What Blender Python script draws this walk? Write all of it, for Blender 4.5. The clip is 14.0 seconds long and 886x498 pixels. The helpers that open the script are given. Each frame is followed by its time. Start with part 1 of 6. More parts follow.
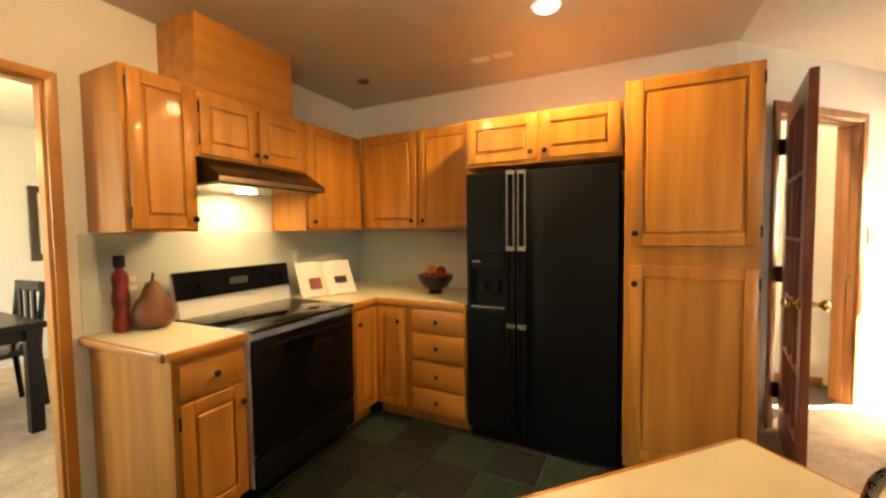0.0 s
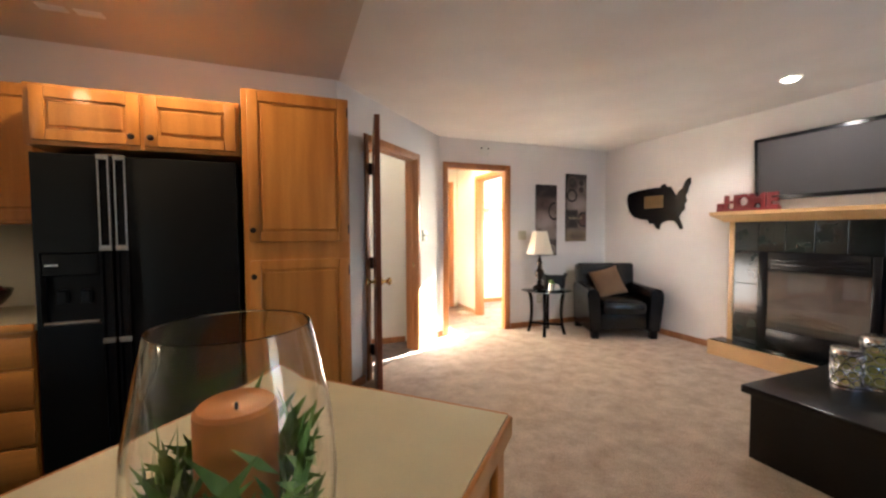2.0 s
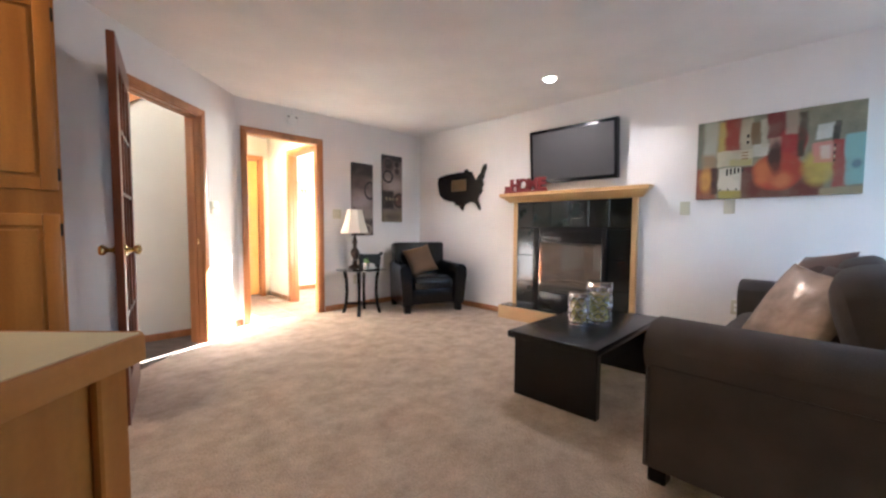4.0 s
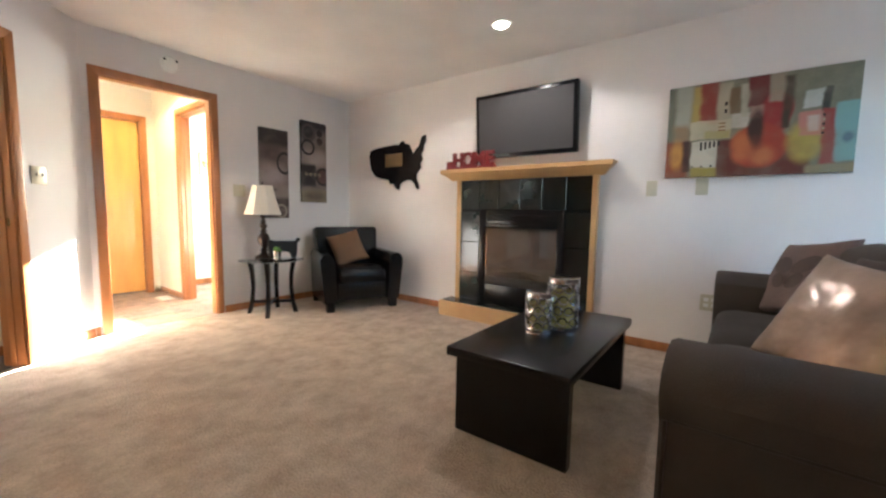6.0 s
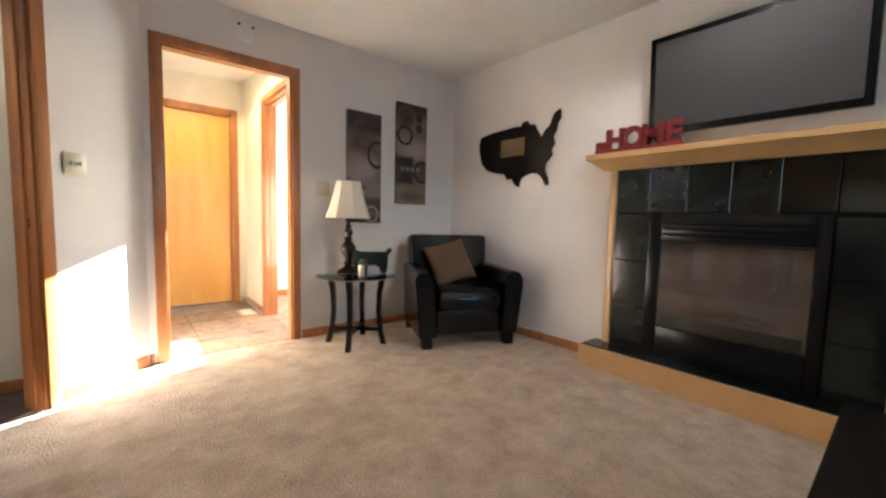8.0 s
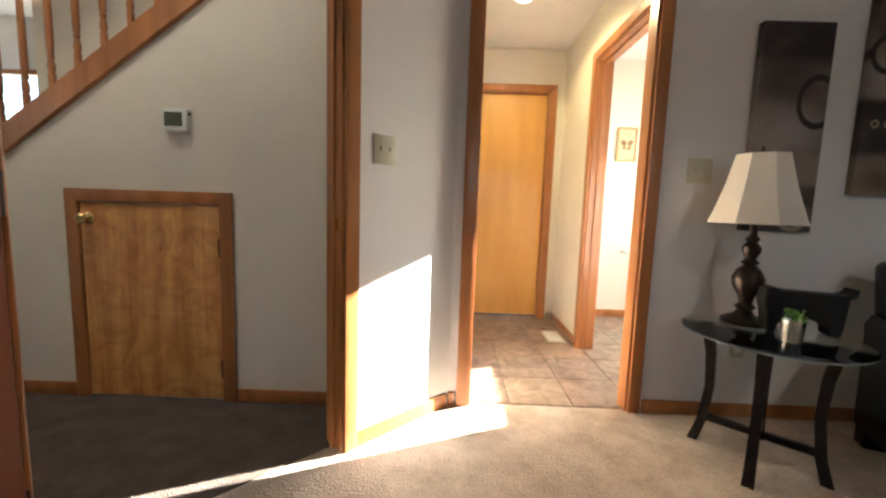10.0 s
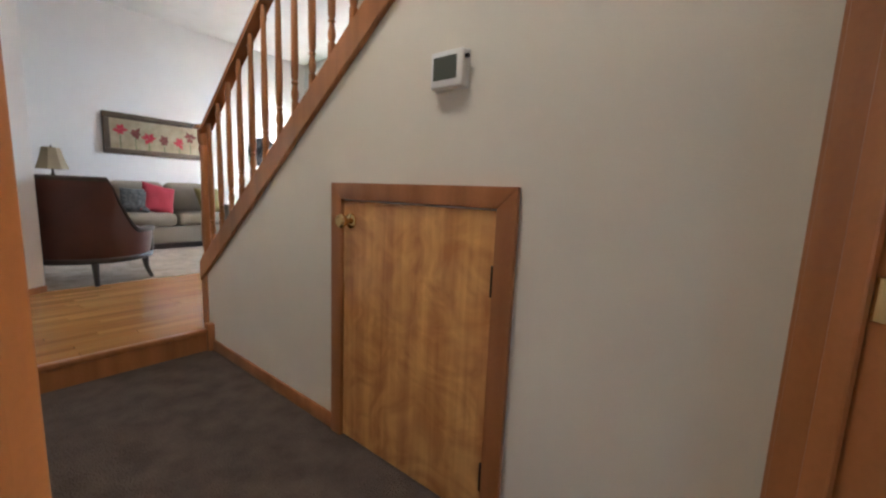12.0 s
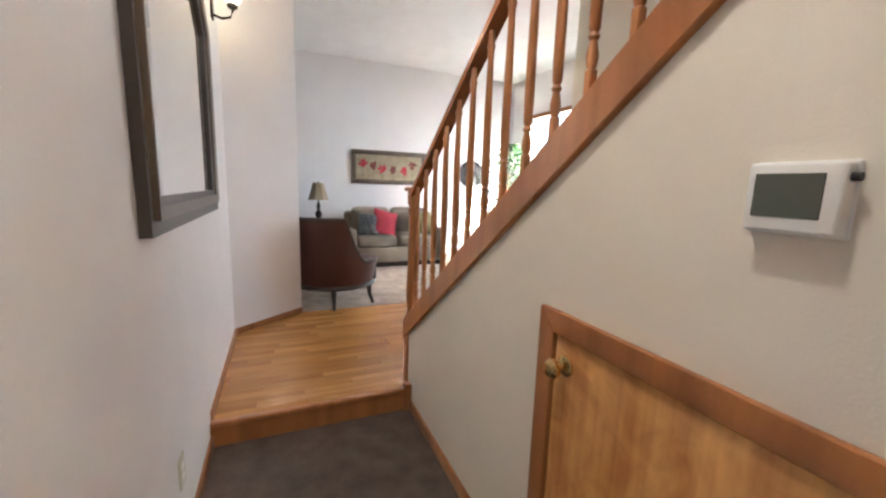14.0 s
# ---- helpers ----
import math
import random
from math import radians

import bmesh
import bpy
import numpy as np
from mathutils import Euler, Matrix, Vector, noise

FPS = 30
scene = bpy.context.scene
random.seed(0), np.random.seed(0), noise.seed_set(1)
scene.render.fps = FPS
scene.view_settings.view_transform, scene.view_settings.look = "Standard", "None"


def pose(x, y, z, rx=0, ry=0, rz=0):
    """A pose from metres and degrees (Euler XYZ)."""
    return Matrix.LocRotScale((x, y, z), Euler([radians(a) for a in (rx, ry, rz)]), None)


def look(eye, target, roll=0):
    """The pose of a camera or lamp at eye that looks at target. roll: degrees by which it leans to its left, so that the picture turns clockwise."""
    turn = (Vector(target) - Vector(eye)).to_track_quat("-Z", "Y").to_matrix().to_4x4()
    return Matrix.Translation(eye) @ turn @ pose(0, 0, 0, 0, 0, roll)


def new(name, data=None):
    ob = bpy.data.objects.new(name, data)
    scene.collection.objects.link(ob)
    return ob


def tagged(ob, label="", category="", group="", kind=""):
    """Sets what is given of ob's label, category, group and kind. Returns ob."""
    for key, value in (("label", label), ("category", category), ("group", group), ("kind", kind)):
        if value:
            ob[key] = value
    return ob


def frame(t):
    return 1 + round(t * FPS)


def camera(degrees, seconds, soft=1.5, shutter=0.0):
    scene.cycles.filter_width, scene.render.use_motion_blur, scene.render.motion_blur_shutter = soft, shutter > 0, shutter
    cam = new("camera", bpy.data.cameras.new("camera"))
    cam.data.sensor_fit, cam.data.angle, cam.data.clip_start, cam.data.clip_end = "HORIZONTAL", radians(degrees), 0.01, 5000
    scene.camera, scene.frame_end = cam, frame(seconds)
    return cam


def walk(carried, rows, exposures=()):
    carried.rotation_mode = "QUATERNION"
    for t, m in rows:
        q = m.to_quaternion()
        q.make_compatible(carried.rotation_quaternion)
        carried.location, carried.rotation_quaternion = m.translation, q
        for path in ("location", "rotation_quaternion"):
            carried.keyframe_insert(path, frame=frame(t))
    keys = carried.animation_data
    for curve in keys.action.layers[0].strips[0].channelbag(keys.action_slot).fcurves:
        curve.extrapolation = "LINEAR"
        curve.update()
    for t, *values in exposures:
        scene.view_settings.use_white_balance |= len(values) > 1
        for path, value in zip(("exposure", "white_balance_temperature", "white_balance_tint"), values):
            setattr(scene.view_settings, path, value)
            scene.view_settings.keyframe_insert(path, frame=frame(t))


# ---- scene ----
cam = camera(97.6, 14.0, soft=2.4)
PATH = [
    (0, (0.86, 0.932, 1.318), (-0.006, 2.732, 1.221), -0.7),
    (0.5, (0.921, 0.884, 1.329), (0.566, 2.849, 1.223), -0.8),
    (1, (0.974, 0.839, 1.332), (1.082, 2.833, 1.223), -0.8),
    (1.5, (1.023, 0.797, 1.319), (1.469, 2.745, 1.228), -0.6),
    (2, (1.075, 0.767, 1.274), (1.807, 2.627, 1.187), -0.3),
    (2.5, (1.138, 0.746, 1.218), (2.103, 2.495, 1.114), -0.0),
    (3, (1.207, 0.719, 1.157), (2.367, 2.345, 1.061), 0.1),
    (3.5, (1.293, 0.704, 1.108), (2.605, 2.209, 1.003), 0.3),
    (4, (1.378, 0.715, 1.073), (2.793, 2.123, 0.958), 0.3),
    (4.2, (1.406, 0.734, 1.054), (2.859, 2.104, 0.94), 0.3),
    (6.5, (2.171, 1.297, 1.028), (3.773, 2.479, 0.839), 1.0),
    (7, (2.344, 1.521, 1.015), (3.905, 2.757, 0.826), 1.2),
    (7.2, (2.408, 1.622, 0.997), (3.940, 2.897, 0.824), 1.3),
    (9.3, (2.822, 2.822, 1.016), (3.267, 4.762, 0.813), 1.5),
    (9.5, (2.804, 2.957, 1.019), (3.102, 4.924, 0.812), 1.7),
    (10, (2.74, 3.241, 1.014), (2.708, 5.229, 0.799), 1.9),
    (10.5, (2.614, 3.522, 1.013), (2.289, 5.482, 0.777), 2.2),
    (11, (2.505, 3.785, 1.009), (1.9, 5.675, 0.76), 2.4),
    (11.5, (2.368, 4.022, 1.001), (1.427, 5.772, 0.77), 2.9),
    (12, (2.182, 4.152, 1.021), (0.957, 5.708, 0.739), 2.4),
    (12.5, (2.02, 4.242, 1.075), (0.587, 5.608, 0.796), 2.0),
    (13, (1.917, 4.287, 1.176), (0.303, 5.435, 0.897), 1.8),
    (13.5, (1.836, 4.342, 1.278), (0.09, 5.266, 0.968), 1.7),
    (14, (1.775, 4.386, 1.376), (-0.043, 5.156, 1.057), 1.8),
]
walk(cam, [(t, look(eye, target, roll)) for t, eye, target, roll in PATH],
     exposures=[(0, 5.0, 8300, 4), (0.6, 4.65, 6400, 8), (1.5, 3.95, 5700, 8), (2.5, 4.05, 5800, 9), (4.0, 4.12, 5350, 10), (6.5, 3.78, 5600, 5), (7.0, 3.72, 5600, 5),
                (9.5, 3.0, 5700, 4), (10.2, 2.65, 5800, 5), (11.0, 2.4, 5600, 7), (11.6, 2.45, 5500, 8), (12.0, 3.05, 5550, 9), (12.5, 3.4, 5600, 10), (13.3, 3.42, 5650, 10), (14.0, 3.35, 5700, 11)])

# ---- light ----
world = bpy.data.worlds.new("world")
scene.world = world
world.use_nodes = True
sky = world.node_tree.nodes.new("ShaderNodeTexSky")
sky.sky_type, sky.sun_disc = "NISHITA", False
SUN_WAY = Vector((-1.0, -0.437, -0.438)).normalized()
sky.sun_elevation = math.asin(-SUN_WAY.z)
sky.sun_rotation = math.atan2(-SUN_WAY.x, -SUN_WAY.y)
world.node_tree.links.new(sky.outputs[0], world.node_tree.nodes["Background"].inputs[0])
world.node_tree.nodes["Background"].inputs[1].default_value = 0.12


def lamp(name, kind, matrix, energy, colour, **size):
    data = bpy.data.lights.new(name, kind)
    data.energy, data.color = energy, colour
    for key, value in size.items():
        if key == "size":
            data.size = value
        elif key == "size_y":
            data.shape, data.size_y = "RECTANGLE", value
        elif key == "angle":
            data.angle = value
        elif key == "radius":
            data.shadow_soft_size = value
        elif key == "cone":
            data.spot_size, data.spot_blend = radians(value), 0.3
    ob = new(name, data)
    ob.matrix_world = matrix
    return ob


WARM = (1.0, 0.68, 0.36)
lamp("sun", "SUN", look((0, 0, 5), Vector((0, 0, 5)) + SUN_WAY), 12.5, (1.0, 0.9, 0.76), angle=radians(0.5))
# daylight at the openings of the windows
lamp("window_light_living", "AREA", look((4.2, -0.72, 1.3), (4.2, 3.0, 1.0)), 0.55, (0.55, 0.78, 1.0), size=1.6, size_y=1.5)
lamp("window_light_front_room", "AREA", look((-3.3, 8.40, 1.66), (-3.0, 0, 1.4)), 0.85, (0.72, 0.84, 1.0), size=1.6, size_y=1.8)
lamp("window_light_bath", "AREA", look((5.12, 6.17, 1.45), (3.0, 6.0, 0.6)), 4.5, (1.0, 0.93, 0.8), size=0.9, size_y=0.9)
# Added fill at an unseen opening; no dining room window is known.
lamp("dining_fill_side", "AREA", look((-3.2, -0.5, 1.5), (-3.2, 3, 1.0)), 1.1, (1.0, 0.93, 0.8), size=1.4, size_y=1.2)
# electric lamps
lamp("kitchen_ceiling_glow", "SPOT", look((0.47, 2.945, 2.36), (0.47, 2.94, 0)), 2.8, WARM, radius=0.06, cone=160)
# Second kitchen lamp: unseen, added to brighten the upper left of the kitchen.
lamp("kitchen_ceiling_glow", "POINT", Matrix.Translation((-0.42, 1.70, 2.34)), 0.62, WARM, radius=0.05)
lamp("hood_glow", "AREA", look((-1.205, 2.525, 1.55), (-1.205, 2.526, 0)), 0.13, (1.0, 0.76, 0.42), size=0.07, size_y=0.12)
lamp("living_downlight_glow", "SPOT", look((4.625, 2.587, 2.37), (4.63, 2.587, 0)), 3.6, (1.0, 0.86, 0.74), radius=0.05, cone=150)
lamp("passage_glow", "SPOT", look((3.25, 5.95, 2.37), (3.25, 5.951, 0)), 4.8, (1.0, 0.76, 0.36), radius=0.05, cone=150)
lamp("sconce_glow", "POINT", Matrix.Translation((-1.30, 4.15, 2.60)), 0.45, (1.0, 0.78, 0.5), radius=0.04)
# Hall downlight is unseen; its place is chosen to brighten the stair wall.
lamp("unseen_hall_downlight_glow", "SPOT", look((1.2, 4.25, 3.25), (1.2, 4.251, 0)), 9.0, (1.0, 0.85, 0.66), radius=0.12, cone=140)
# Added fill without a fixture, to brighten the dining room.
lamp("dining_fill", "POINT", Matrix.Translation((-3.0, 1.6, 1.9)), 1.4, (1.0, 0.80, 0.45), radius=0.1)

# ---- materials ----


def material(name, colour, rough=0.6, metal=0.0, vary=0.12, scale=(3, 3, 3), fine=60.0, bump=0.05, second=None, mix_at=0.5, crisp=0.5,
             coat=0.0, random=0.0, detail=6.0, dist=0.01, spec=0.5):
    """A surface whose colour wanders at two scales, with fine relief."""
    m = bpy.data.materials.new(name)
    m.use_nodes = True
    nt = m.node_tree
    b = nt.nodes["Principled BSDF"]
    b.inputs["Roughness"].default_value, b.inputs["Metallic"].default_value = rough, metal
    b.inputs["Coat Weight"].default_value, b.inputs["Specular IOR Level"].default_value = coat, spec
    tc = nt.nodes.new("ShaderNodeTexCoord")
    mp = nt.nodes.new("ShaderNodeMapping")
    mp.inputs["Scale"].default_value = scale
    nt.links.new(tc.outputs["Object"], mp.inputs["Vector"])
    big = nt.nodes.new("ShaderNodeTexNoise")
    big.inputs["Scale"].default_value, big.inputs["Detail"].default_value, big.inputs["Roughness"].default_value = 1.0, detail, crisp
    nt.links.new(mp.outputs[0], big.inputs["Vector"])
    small = nt.nodes.new("ShaderNodeTexNoise")
    small.inputs["Scale"].default_value = fine
    nt.links.new(tc.outputs["Object"], small.inputs["Vector"])
    ramp = nt.nodes.new("ShaderNodeValToRGB")
    dark = second or tuple(c * (1 - 2.2 * vary) for c in colour)
    ramp.color_ramp.elements[0].position, ramp.color_ramp.elements[1].position = mix_at - 0.17, mix_at + 0.17
    ramp.color_ramp.elements[0].color = (*dark, 1)
    ramp.color_ramp.elements[1].color = (*colour, 1)
    nt.links.new(big.outputs["Fac"], ramp.inputs[0])
    mul = nt.nodes.new("ShaderNodeMix")
    mul.data_type, mul.blend_type = "RGBA", "MULTIPLY"
    mul.inputs[0].default_value = 1.0
    grey = nt.nodes.new("ShaderNodeMapRange")
    grey.inputs["To Min"].default_value, grey.inputs["To Max"].default_value = 1 - vary, 1 + vary
    nt.links.new(small.outputs["Fac"], grey.inputs["Value"])
    nt.links.new(ramp.outputs[0], mul.inputs[6])
    nt.links.new(grey.outputs[0], mul.inputs[7])
    out = mul.outputs[2]
    if random:
        info = nt.nodes.new("ShaderNodeObjectInfo")
        rr = nt.nodes.new("ShaderNodeMapRange")
        rr.inputs["To Min"].default_value, rr.inputs["To Max"].default_value = 1 - random, 1 + random
        nt.links.new(info.outputs["Random"], rr.inputs["Value"])
        mul2 = nt.nodes.new("ShaderNodeMix")
        mul2.data_type, mul2.blend_type = "RGBA", "MULTIPLY"
        mul2.inputs[0].default_value = 1.0
        nt.links.new(out, mul2.inputs[6])
        nt.links.new(rr.outputs[0], mul2.inputs[7])
        out = mul2.outputs[2]
    nt.links.new(out, b.inputs["Base Color"])
    if bump:
        bp = nt.nodes.new("ShaderNodeBump")
        bp.inputs["Strength"].default_value, bp.inputs["Distance"].default_value = bump, dist
        nt.links.new(small.outputs["Fac"], bp.inputs["Height"])
        nt.links.new(bp.outputs[0], b.inputs["Normal"])
    return m


def glow(name, colour, strength):
    m = bpy.data.materials.new(name)
    m.use_nodes = True
    b = m.node_tree.nodes["Principled BSDF"]
    b.inputs["Base Color"].default_value = (*colour, 1)
    b.inputs["Emission Color"].default_value = (*colour, 1)
    b.inputs["Emission Strength"].default_value = strength
    return m


def glassy(name, colour=(1, 1, 1), rough=0.0):
    m = bpy.data.materials.new(name)
    m.use_nodes = True
    b = m.node_tree.nodes["Principled BSDF"]
    b.inputs["Base Color"].default_value = (*colour, 1)
    b.inputs["Transmission Weight"].default_value = 1.0
    b.inputs["Roughness"].default_value, b.inputs["IOR"].default_value = rough, 1.45
    return m


def palette(m, colours, share=0.75):
    """Gives every piece one of a few colours of its own."""
    nt = m.node_tree
    base = nt.nodes["Principled BSDF"].inputs["Base Color"]
    old = base.links[0].from_socket
    info = nt.nodes.new("ShaderNodeObjectInfo")
    ramp = nt.nodes.new("ShaderNodeValToRGB")
    ramp.color_ramp.interpolation = "CONSTANT"
    while len(ramp.color_ramp.elements) < len(colours):
        ramp.color_ramp.elements.new(0.5)
    for k, c in enumerate(colours):
        ramp.color_ramp.elements[k].position = k / len(colours)
        ramp.color_ramp.elements[k].color = (*c, 1)
    nt.links.new(info.outputs["Random"], ramp.inputs[0])
    mix = nt.nodes.new("ShaderNodeMix")
    mix.data_type = "RGBA"
    mix.inputs[0].default_value = share
    nt.links.new(old, mix.inputs[6])
    nt.links.new(ramp.outputs[0], mix.inputs[7])
    cloud = nt.nodes.new("ShaderNodeTexNoise")
    cloud.inputs["Scale"].default_value, cloud.inputs["Detail"].default_value, cloud.inputs["Distortion"].default_value = 9.0, 8.0, 1.2
    tc = nt.nodes.new("ShaderNodeTexCoord")
    add = nt.nodes.new("ShaderNodeVectorMath")
    nt.links.new(tc.outputs["Object"], add.inputs[0])
    nt.links.new(info.outputs["Location"], add.inputs[1])
    nt.links.new(add.outputs[0], cloud.inputs["Vector"])
    lift = nt.nodes.new("ShaderNodeMapRange")
    lift.inputs["From Min"].default_value, lift.inputs["From Max"].default_value = 0.3, 0.7
    lift.inputs["To Min"].default_value, lift.inputs["To Max"].default_value = 0.62, 1.4
    nt.links.new(cloud.outputs["Fac"], lift.inputs["Value"])
    mul = nt.nodes.new("ShaderNodeMix")
    mul.data_type, mul.blend_type = "RGBA", "MULTIPLY"
    mul.inputs[0].default_value = 1.0
    nt.links.new(mix.outputs[2], mul.inputs[6])
    nt.links.new(lift.outputs[0], mul.inputs[7])
    nt.links.new(mul.outputs[2], base)
    return m


def flame(name, pale, dark, rough=0.3):
    """Rotary-cut veneer: wandering growth bands with a blistered figure."""
    m = bpy.data.materials.new(name)
    m.use_nodes = True
    nt = m.node_tree
    b = nt.nodes["Principled BSDF"]
    b.inputs["Roughness"].default_value, b.inputs["Coat Weight"].default_value, b.inputs["Coat Roughness"].default_value = rough, 0.35, 0.22
    tc = nt.nodes.new("ShaderNodeTexCoord")
    mp = nt.nodes.new("ShaderNodeMapping")
    mp.inputs["Scale"].default_value = (1.0, 1.0, 0.28)
    nt.links.new(tc.outputs["Object"], mp.inputs["Vector"])
    wave = nt.nodes.new("ShaderNodeTexWave")
    wave.bands_direction = "X"
    for key, v in (("Scale", 2.1), ("Distortion", 7.0), ("Detail", 3.0), ("Detail Scale", 1.6), ("Detail Roughness", 0.55)):
        wave.inputs[key].default_value = v
    nt.links.new(mp.outputs[0], wave.inputs["Vector"])
    blister = nt.nodes.new("ShaderNodeTexNoise")
    for key, v in (("Scale", 6.0), ("Detail", 2.5), ("Distortion", 2.6)):
        blister.inputs[key].default_value = v
    nt.links.new(tc.outputs["Object"], blister.inputs["Vector"])
    streak = nt.nodes.new("ShaderNodeTexNoise")
    streak.inputs["Scale"].default_value, streak.inputs["Detail"].default_value = 1.0, 6.0
    mp2 = nt.nodes.new("ShaderNodeMapping")
    mp2.inputs["Scale"].default_value = (60, 60, 2.5)
    nt.links.new(tc.outputs["Object"], mp2.inputs["Vector"])
    nt.links.new(mp2.outputs[0], streak.inputs["Vector"])
    s1 = nt.nodes.new("ShaderNodeMath")
    s1.operation = "MULTIPLY_ADD"
    nt.links.new(blister.outputs["Fac"], s1.inputs[0])
    s1.inputs[1].default_value = 0.75
    soft_wave = nt.nodes.new("ShaderNodeMath")
    soft_wave.operation = "MULTIPLY"
    soft_wave.inputs[1].default_value = 0.22
    nt.links.new(wave.outputs["Fac"], soft_wave.inputs[0])
    nt.links.new(soft_wave.outputs[0], s1.inputs[2])
    s2 = nt.nodes.new("ShaderNodeMath")
    s2.operation = "MULTIPLY_ADD"
    nt.links.new(streak.outputs["Fac"], s2.inputs[0])
    s2.inputs[1].default_value = 0.5
    nt.links.new(s1.outputs[0], s2.inputs[2])
    ramp = nt.nodes.new("ShaderNodeValToRGB")
    ramp.color_ramp.elements[0].position, ramp.color_ramp.elements[0].color = 0.33, (*dark, 1)
    ramp.color_ramp.elements[1].position, ramp.color_ramp.elements[1].color = 0.66, (*pale, 1)
    div = nt.nodes.new("ShaderNodeMath")
    div.operation = "MULTIPLY"
    div.inputs[1].default_value = 0.66
    nt.links.new(s2.outputs[0], div.inputs[0])
    nt.links.new(div.outputs[0], ramp.inputs[0])
    nt.links.new(ramp.outputs[0], b.inputs["Base Color"])
    bp = nt.nodes.new("ShaderNodeBump")
    bp.inputs["Strength"].default_value, bp.inputs["Distance"].default_value = 0.12, 0.006
    nt.links.new(blister.outputs["Fac"], bp.inputs["Height"])
    nt.links.new(bp.outputs[0], b.inputs["Normal"])
    return m


WALL = material("wall_paint", (0.77, 0.745, 0.735), 0.75, vary=0.02, fine=160, bump=0.08)
CREAM = material("cream_wall_paint", (0.75, 0.70, 0.60), 0.75, vary=0.02, fine=160, bump=0.08)
CEIL = material("ceiling_paint", (0.77, 0.75, 0.73), 0.85, vary=0.03, fine=220, bump=0.15)
# Kitchen ceiling: a darker, smoother beige than the living room ceiling.
KITCHEN_CEIL = material("beige_kitchen_ceiling", (0.58, 0.51, 0.44), 0.5, vary=0.03, fine=200, bump=0.06)
SPLASH = material("splash_laminate", (0.55, 0.56, 0.50), 0.45, vary=0.04, fine=120, bump=0.02)
OAK = material("honey_oak", (0.57, 0.235, 0.043), 0.38, vary=0.10, scale=(14, 14, 1.1), fine=90, bump=0.04, second=(0.40, 0.145, 0.022), coat=0.15, random=0.07)
OAK_H = material("honey_oak_rail", (0.57, 0.235, 0.043), 0.38, vary=0.10, scale=(1.1, 14, 14), fine=90, bump=0.04, second=(0.39, 0.15, 0.032), coat=0.15, random=0.07)
TRIM = material("oak_trim", (0.45, 0.185, 0.06), 0.35, vary=0.10, scale=(12, 12, 1.2), fine=90, bump=0.04, second=(0.30, 0.115, 0.035), coat=0.2, random=0.06)
CHERRY = material("red_stained_wood", (0.22, 0.062, 0.025), 0.35, vary=0.12, scale=(12, 12, 1.2), fine=90, bump=0.04, second=(0.14, 0.035, 0.014), coat=0.2)
HANDRAIL = material("polished_rail_oak", (0.40, 0.15, 0.045), 0.25, vary=0.10, scale=(1.2, 12, 12), fine=90, bump=0.03, second=(0.27, 0.09, 0.028), coat=0.4)
VENEER = flame("flame_veneer", (0.78, 0.42, 0.135), (0.46, 0.19, 0.05))
DOOR_VENEER = material("golden_door_veneer", (0.62, 0.33, 0.075), 0.36, vary=0.05, scale=(9, 9, 1.2), fine=80, bump=0.03, second=(0.55, 0.27, 0.06), coat=0.2, detail=4)
MAPLE = material("pale_maple", (0.60, 0.37, 0.16), 0.4, vary=0.08, scale=(3, 1.0, 3), fine=80, bump=0.03, coat=0.1)
CARPET = material("beige_carpet", (0.67, 0.555, 0.45), 0.95, vary=0.26, scale=(6, 6, 6), crisp=0.7, fine=95, bump=0.9, second=(0.42, 0.33, 0.25), detail=12, dist=0.016, spec=0.1)
HALL_CARPET = material("dark_hall_carpet", (0.20, 0.155, 0.13), 0.95, vary=0.22, scale=(9, 9, 9), fine=150, bump=1.0, second=(0.14, 0.11, 0.092), detail=12, dist=0.02, spec=0.1)
PLANK = material("hardwood_plank", (0.50, 0.25, 0.075), 0.25, vary=0.1, scale=(14, 1.1, 14), fine=70, bump=0.03, second=(0.38, 0.17, 0.045), coat=0.3, random=0.16)
SLATE = palette(material("slate_tile", (0.030, 0.036, 0.026), 0.42, vary=0.2, scale=(5, 5, 5), fine=40, bump=0.3, second=(0.020, 0.018, 0.015), spec=0.35),
                [(0.020, 0.040, 0.028), (0.060, 0.034, 0.024), (0.024, 0.026, 0.026), (0.030, 0.052, 0.036), (0.045, 0.030, 0.025), (0.014, 0.018, 0.018)])
GROUT = material("grout", (0.10, 0.095, 0.085), 0.9, vary=0.1, bump=0.1)
BROWN_TILE = palette(material("brown_stone_tile", (0.30, 0.21, 0.15), 0.38, vary=0.15, scale=(7, 7, 7), fine=45, bump=0.15, second=(0.20, 0.14, 0.11)),
                     [(0.27, 0.19, 0.145), (0.33, 0.22, 0.15), (0.24, 0.18, 0.15), (0.30, 0.23, 0.17)], 0.6)
TILE_GROUT = material("tan_grout", (0.26, 0.20, 0.15), 0.9, vary=0.1, bump=0.1)
BLACK = material("black_enamel", (0.007, 0.007, 0.008), 0.22, vary=0.05, bump=0.02, fine=300, spec=0.2)
BLACK_TEX = material("black_pebbled_enamel", (0.007, 0.007, 0.0075), 0.38, vary=0.05, fine=420, bump=0.25, dist=0.002, spec=0.08)
BLACK_GLASS = material("black_glass", (0.006, 0.006, 0.007), 0.06, vary=0.02, bump=0.0, spec=0.35)
OVEN_GLASS = material("smoked_oven_glass", (0.005, 0.005, 0.006), 0.08, vary=0.02, bump=0.0, spec=0.12)
STEEL = material("brushed_steel", (0.62, 0.62, 0.62), 0.25, 1.0, vary=0.04, scale=(40, 40, 2), bump=0.02)
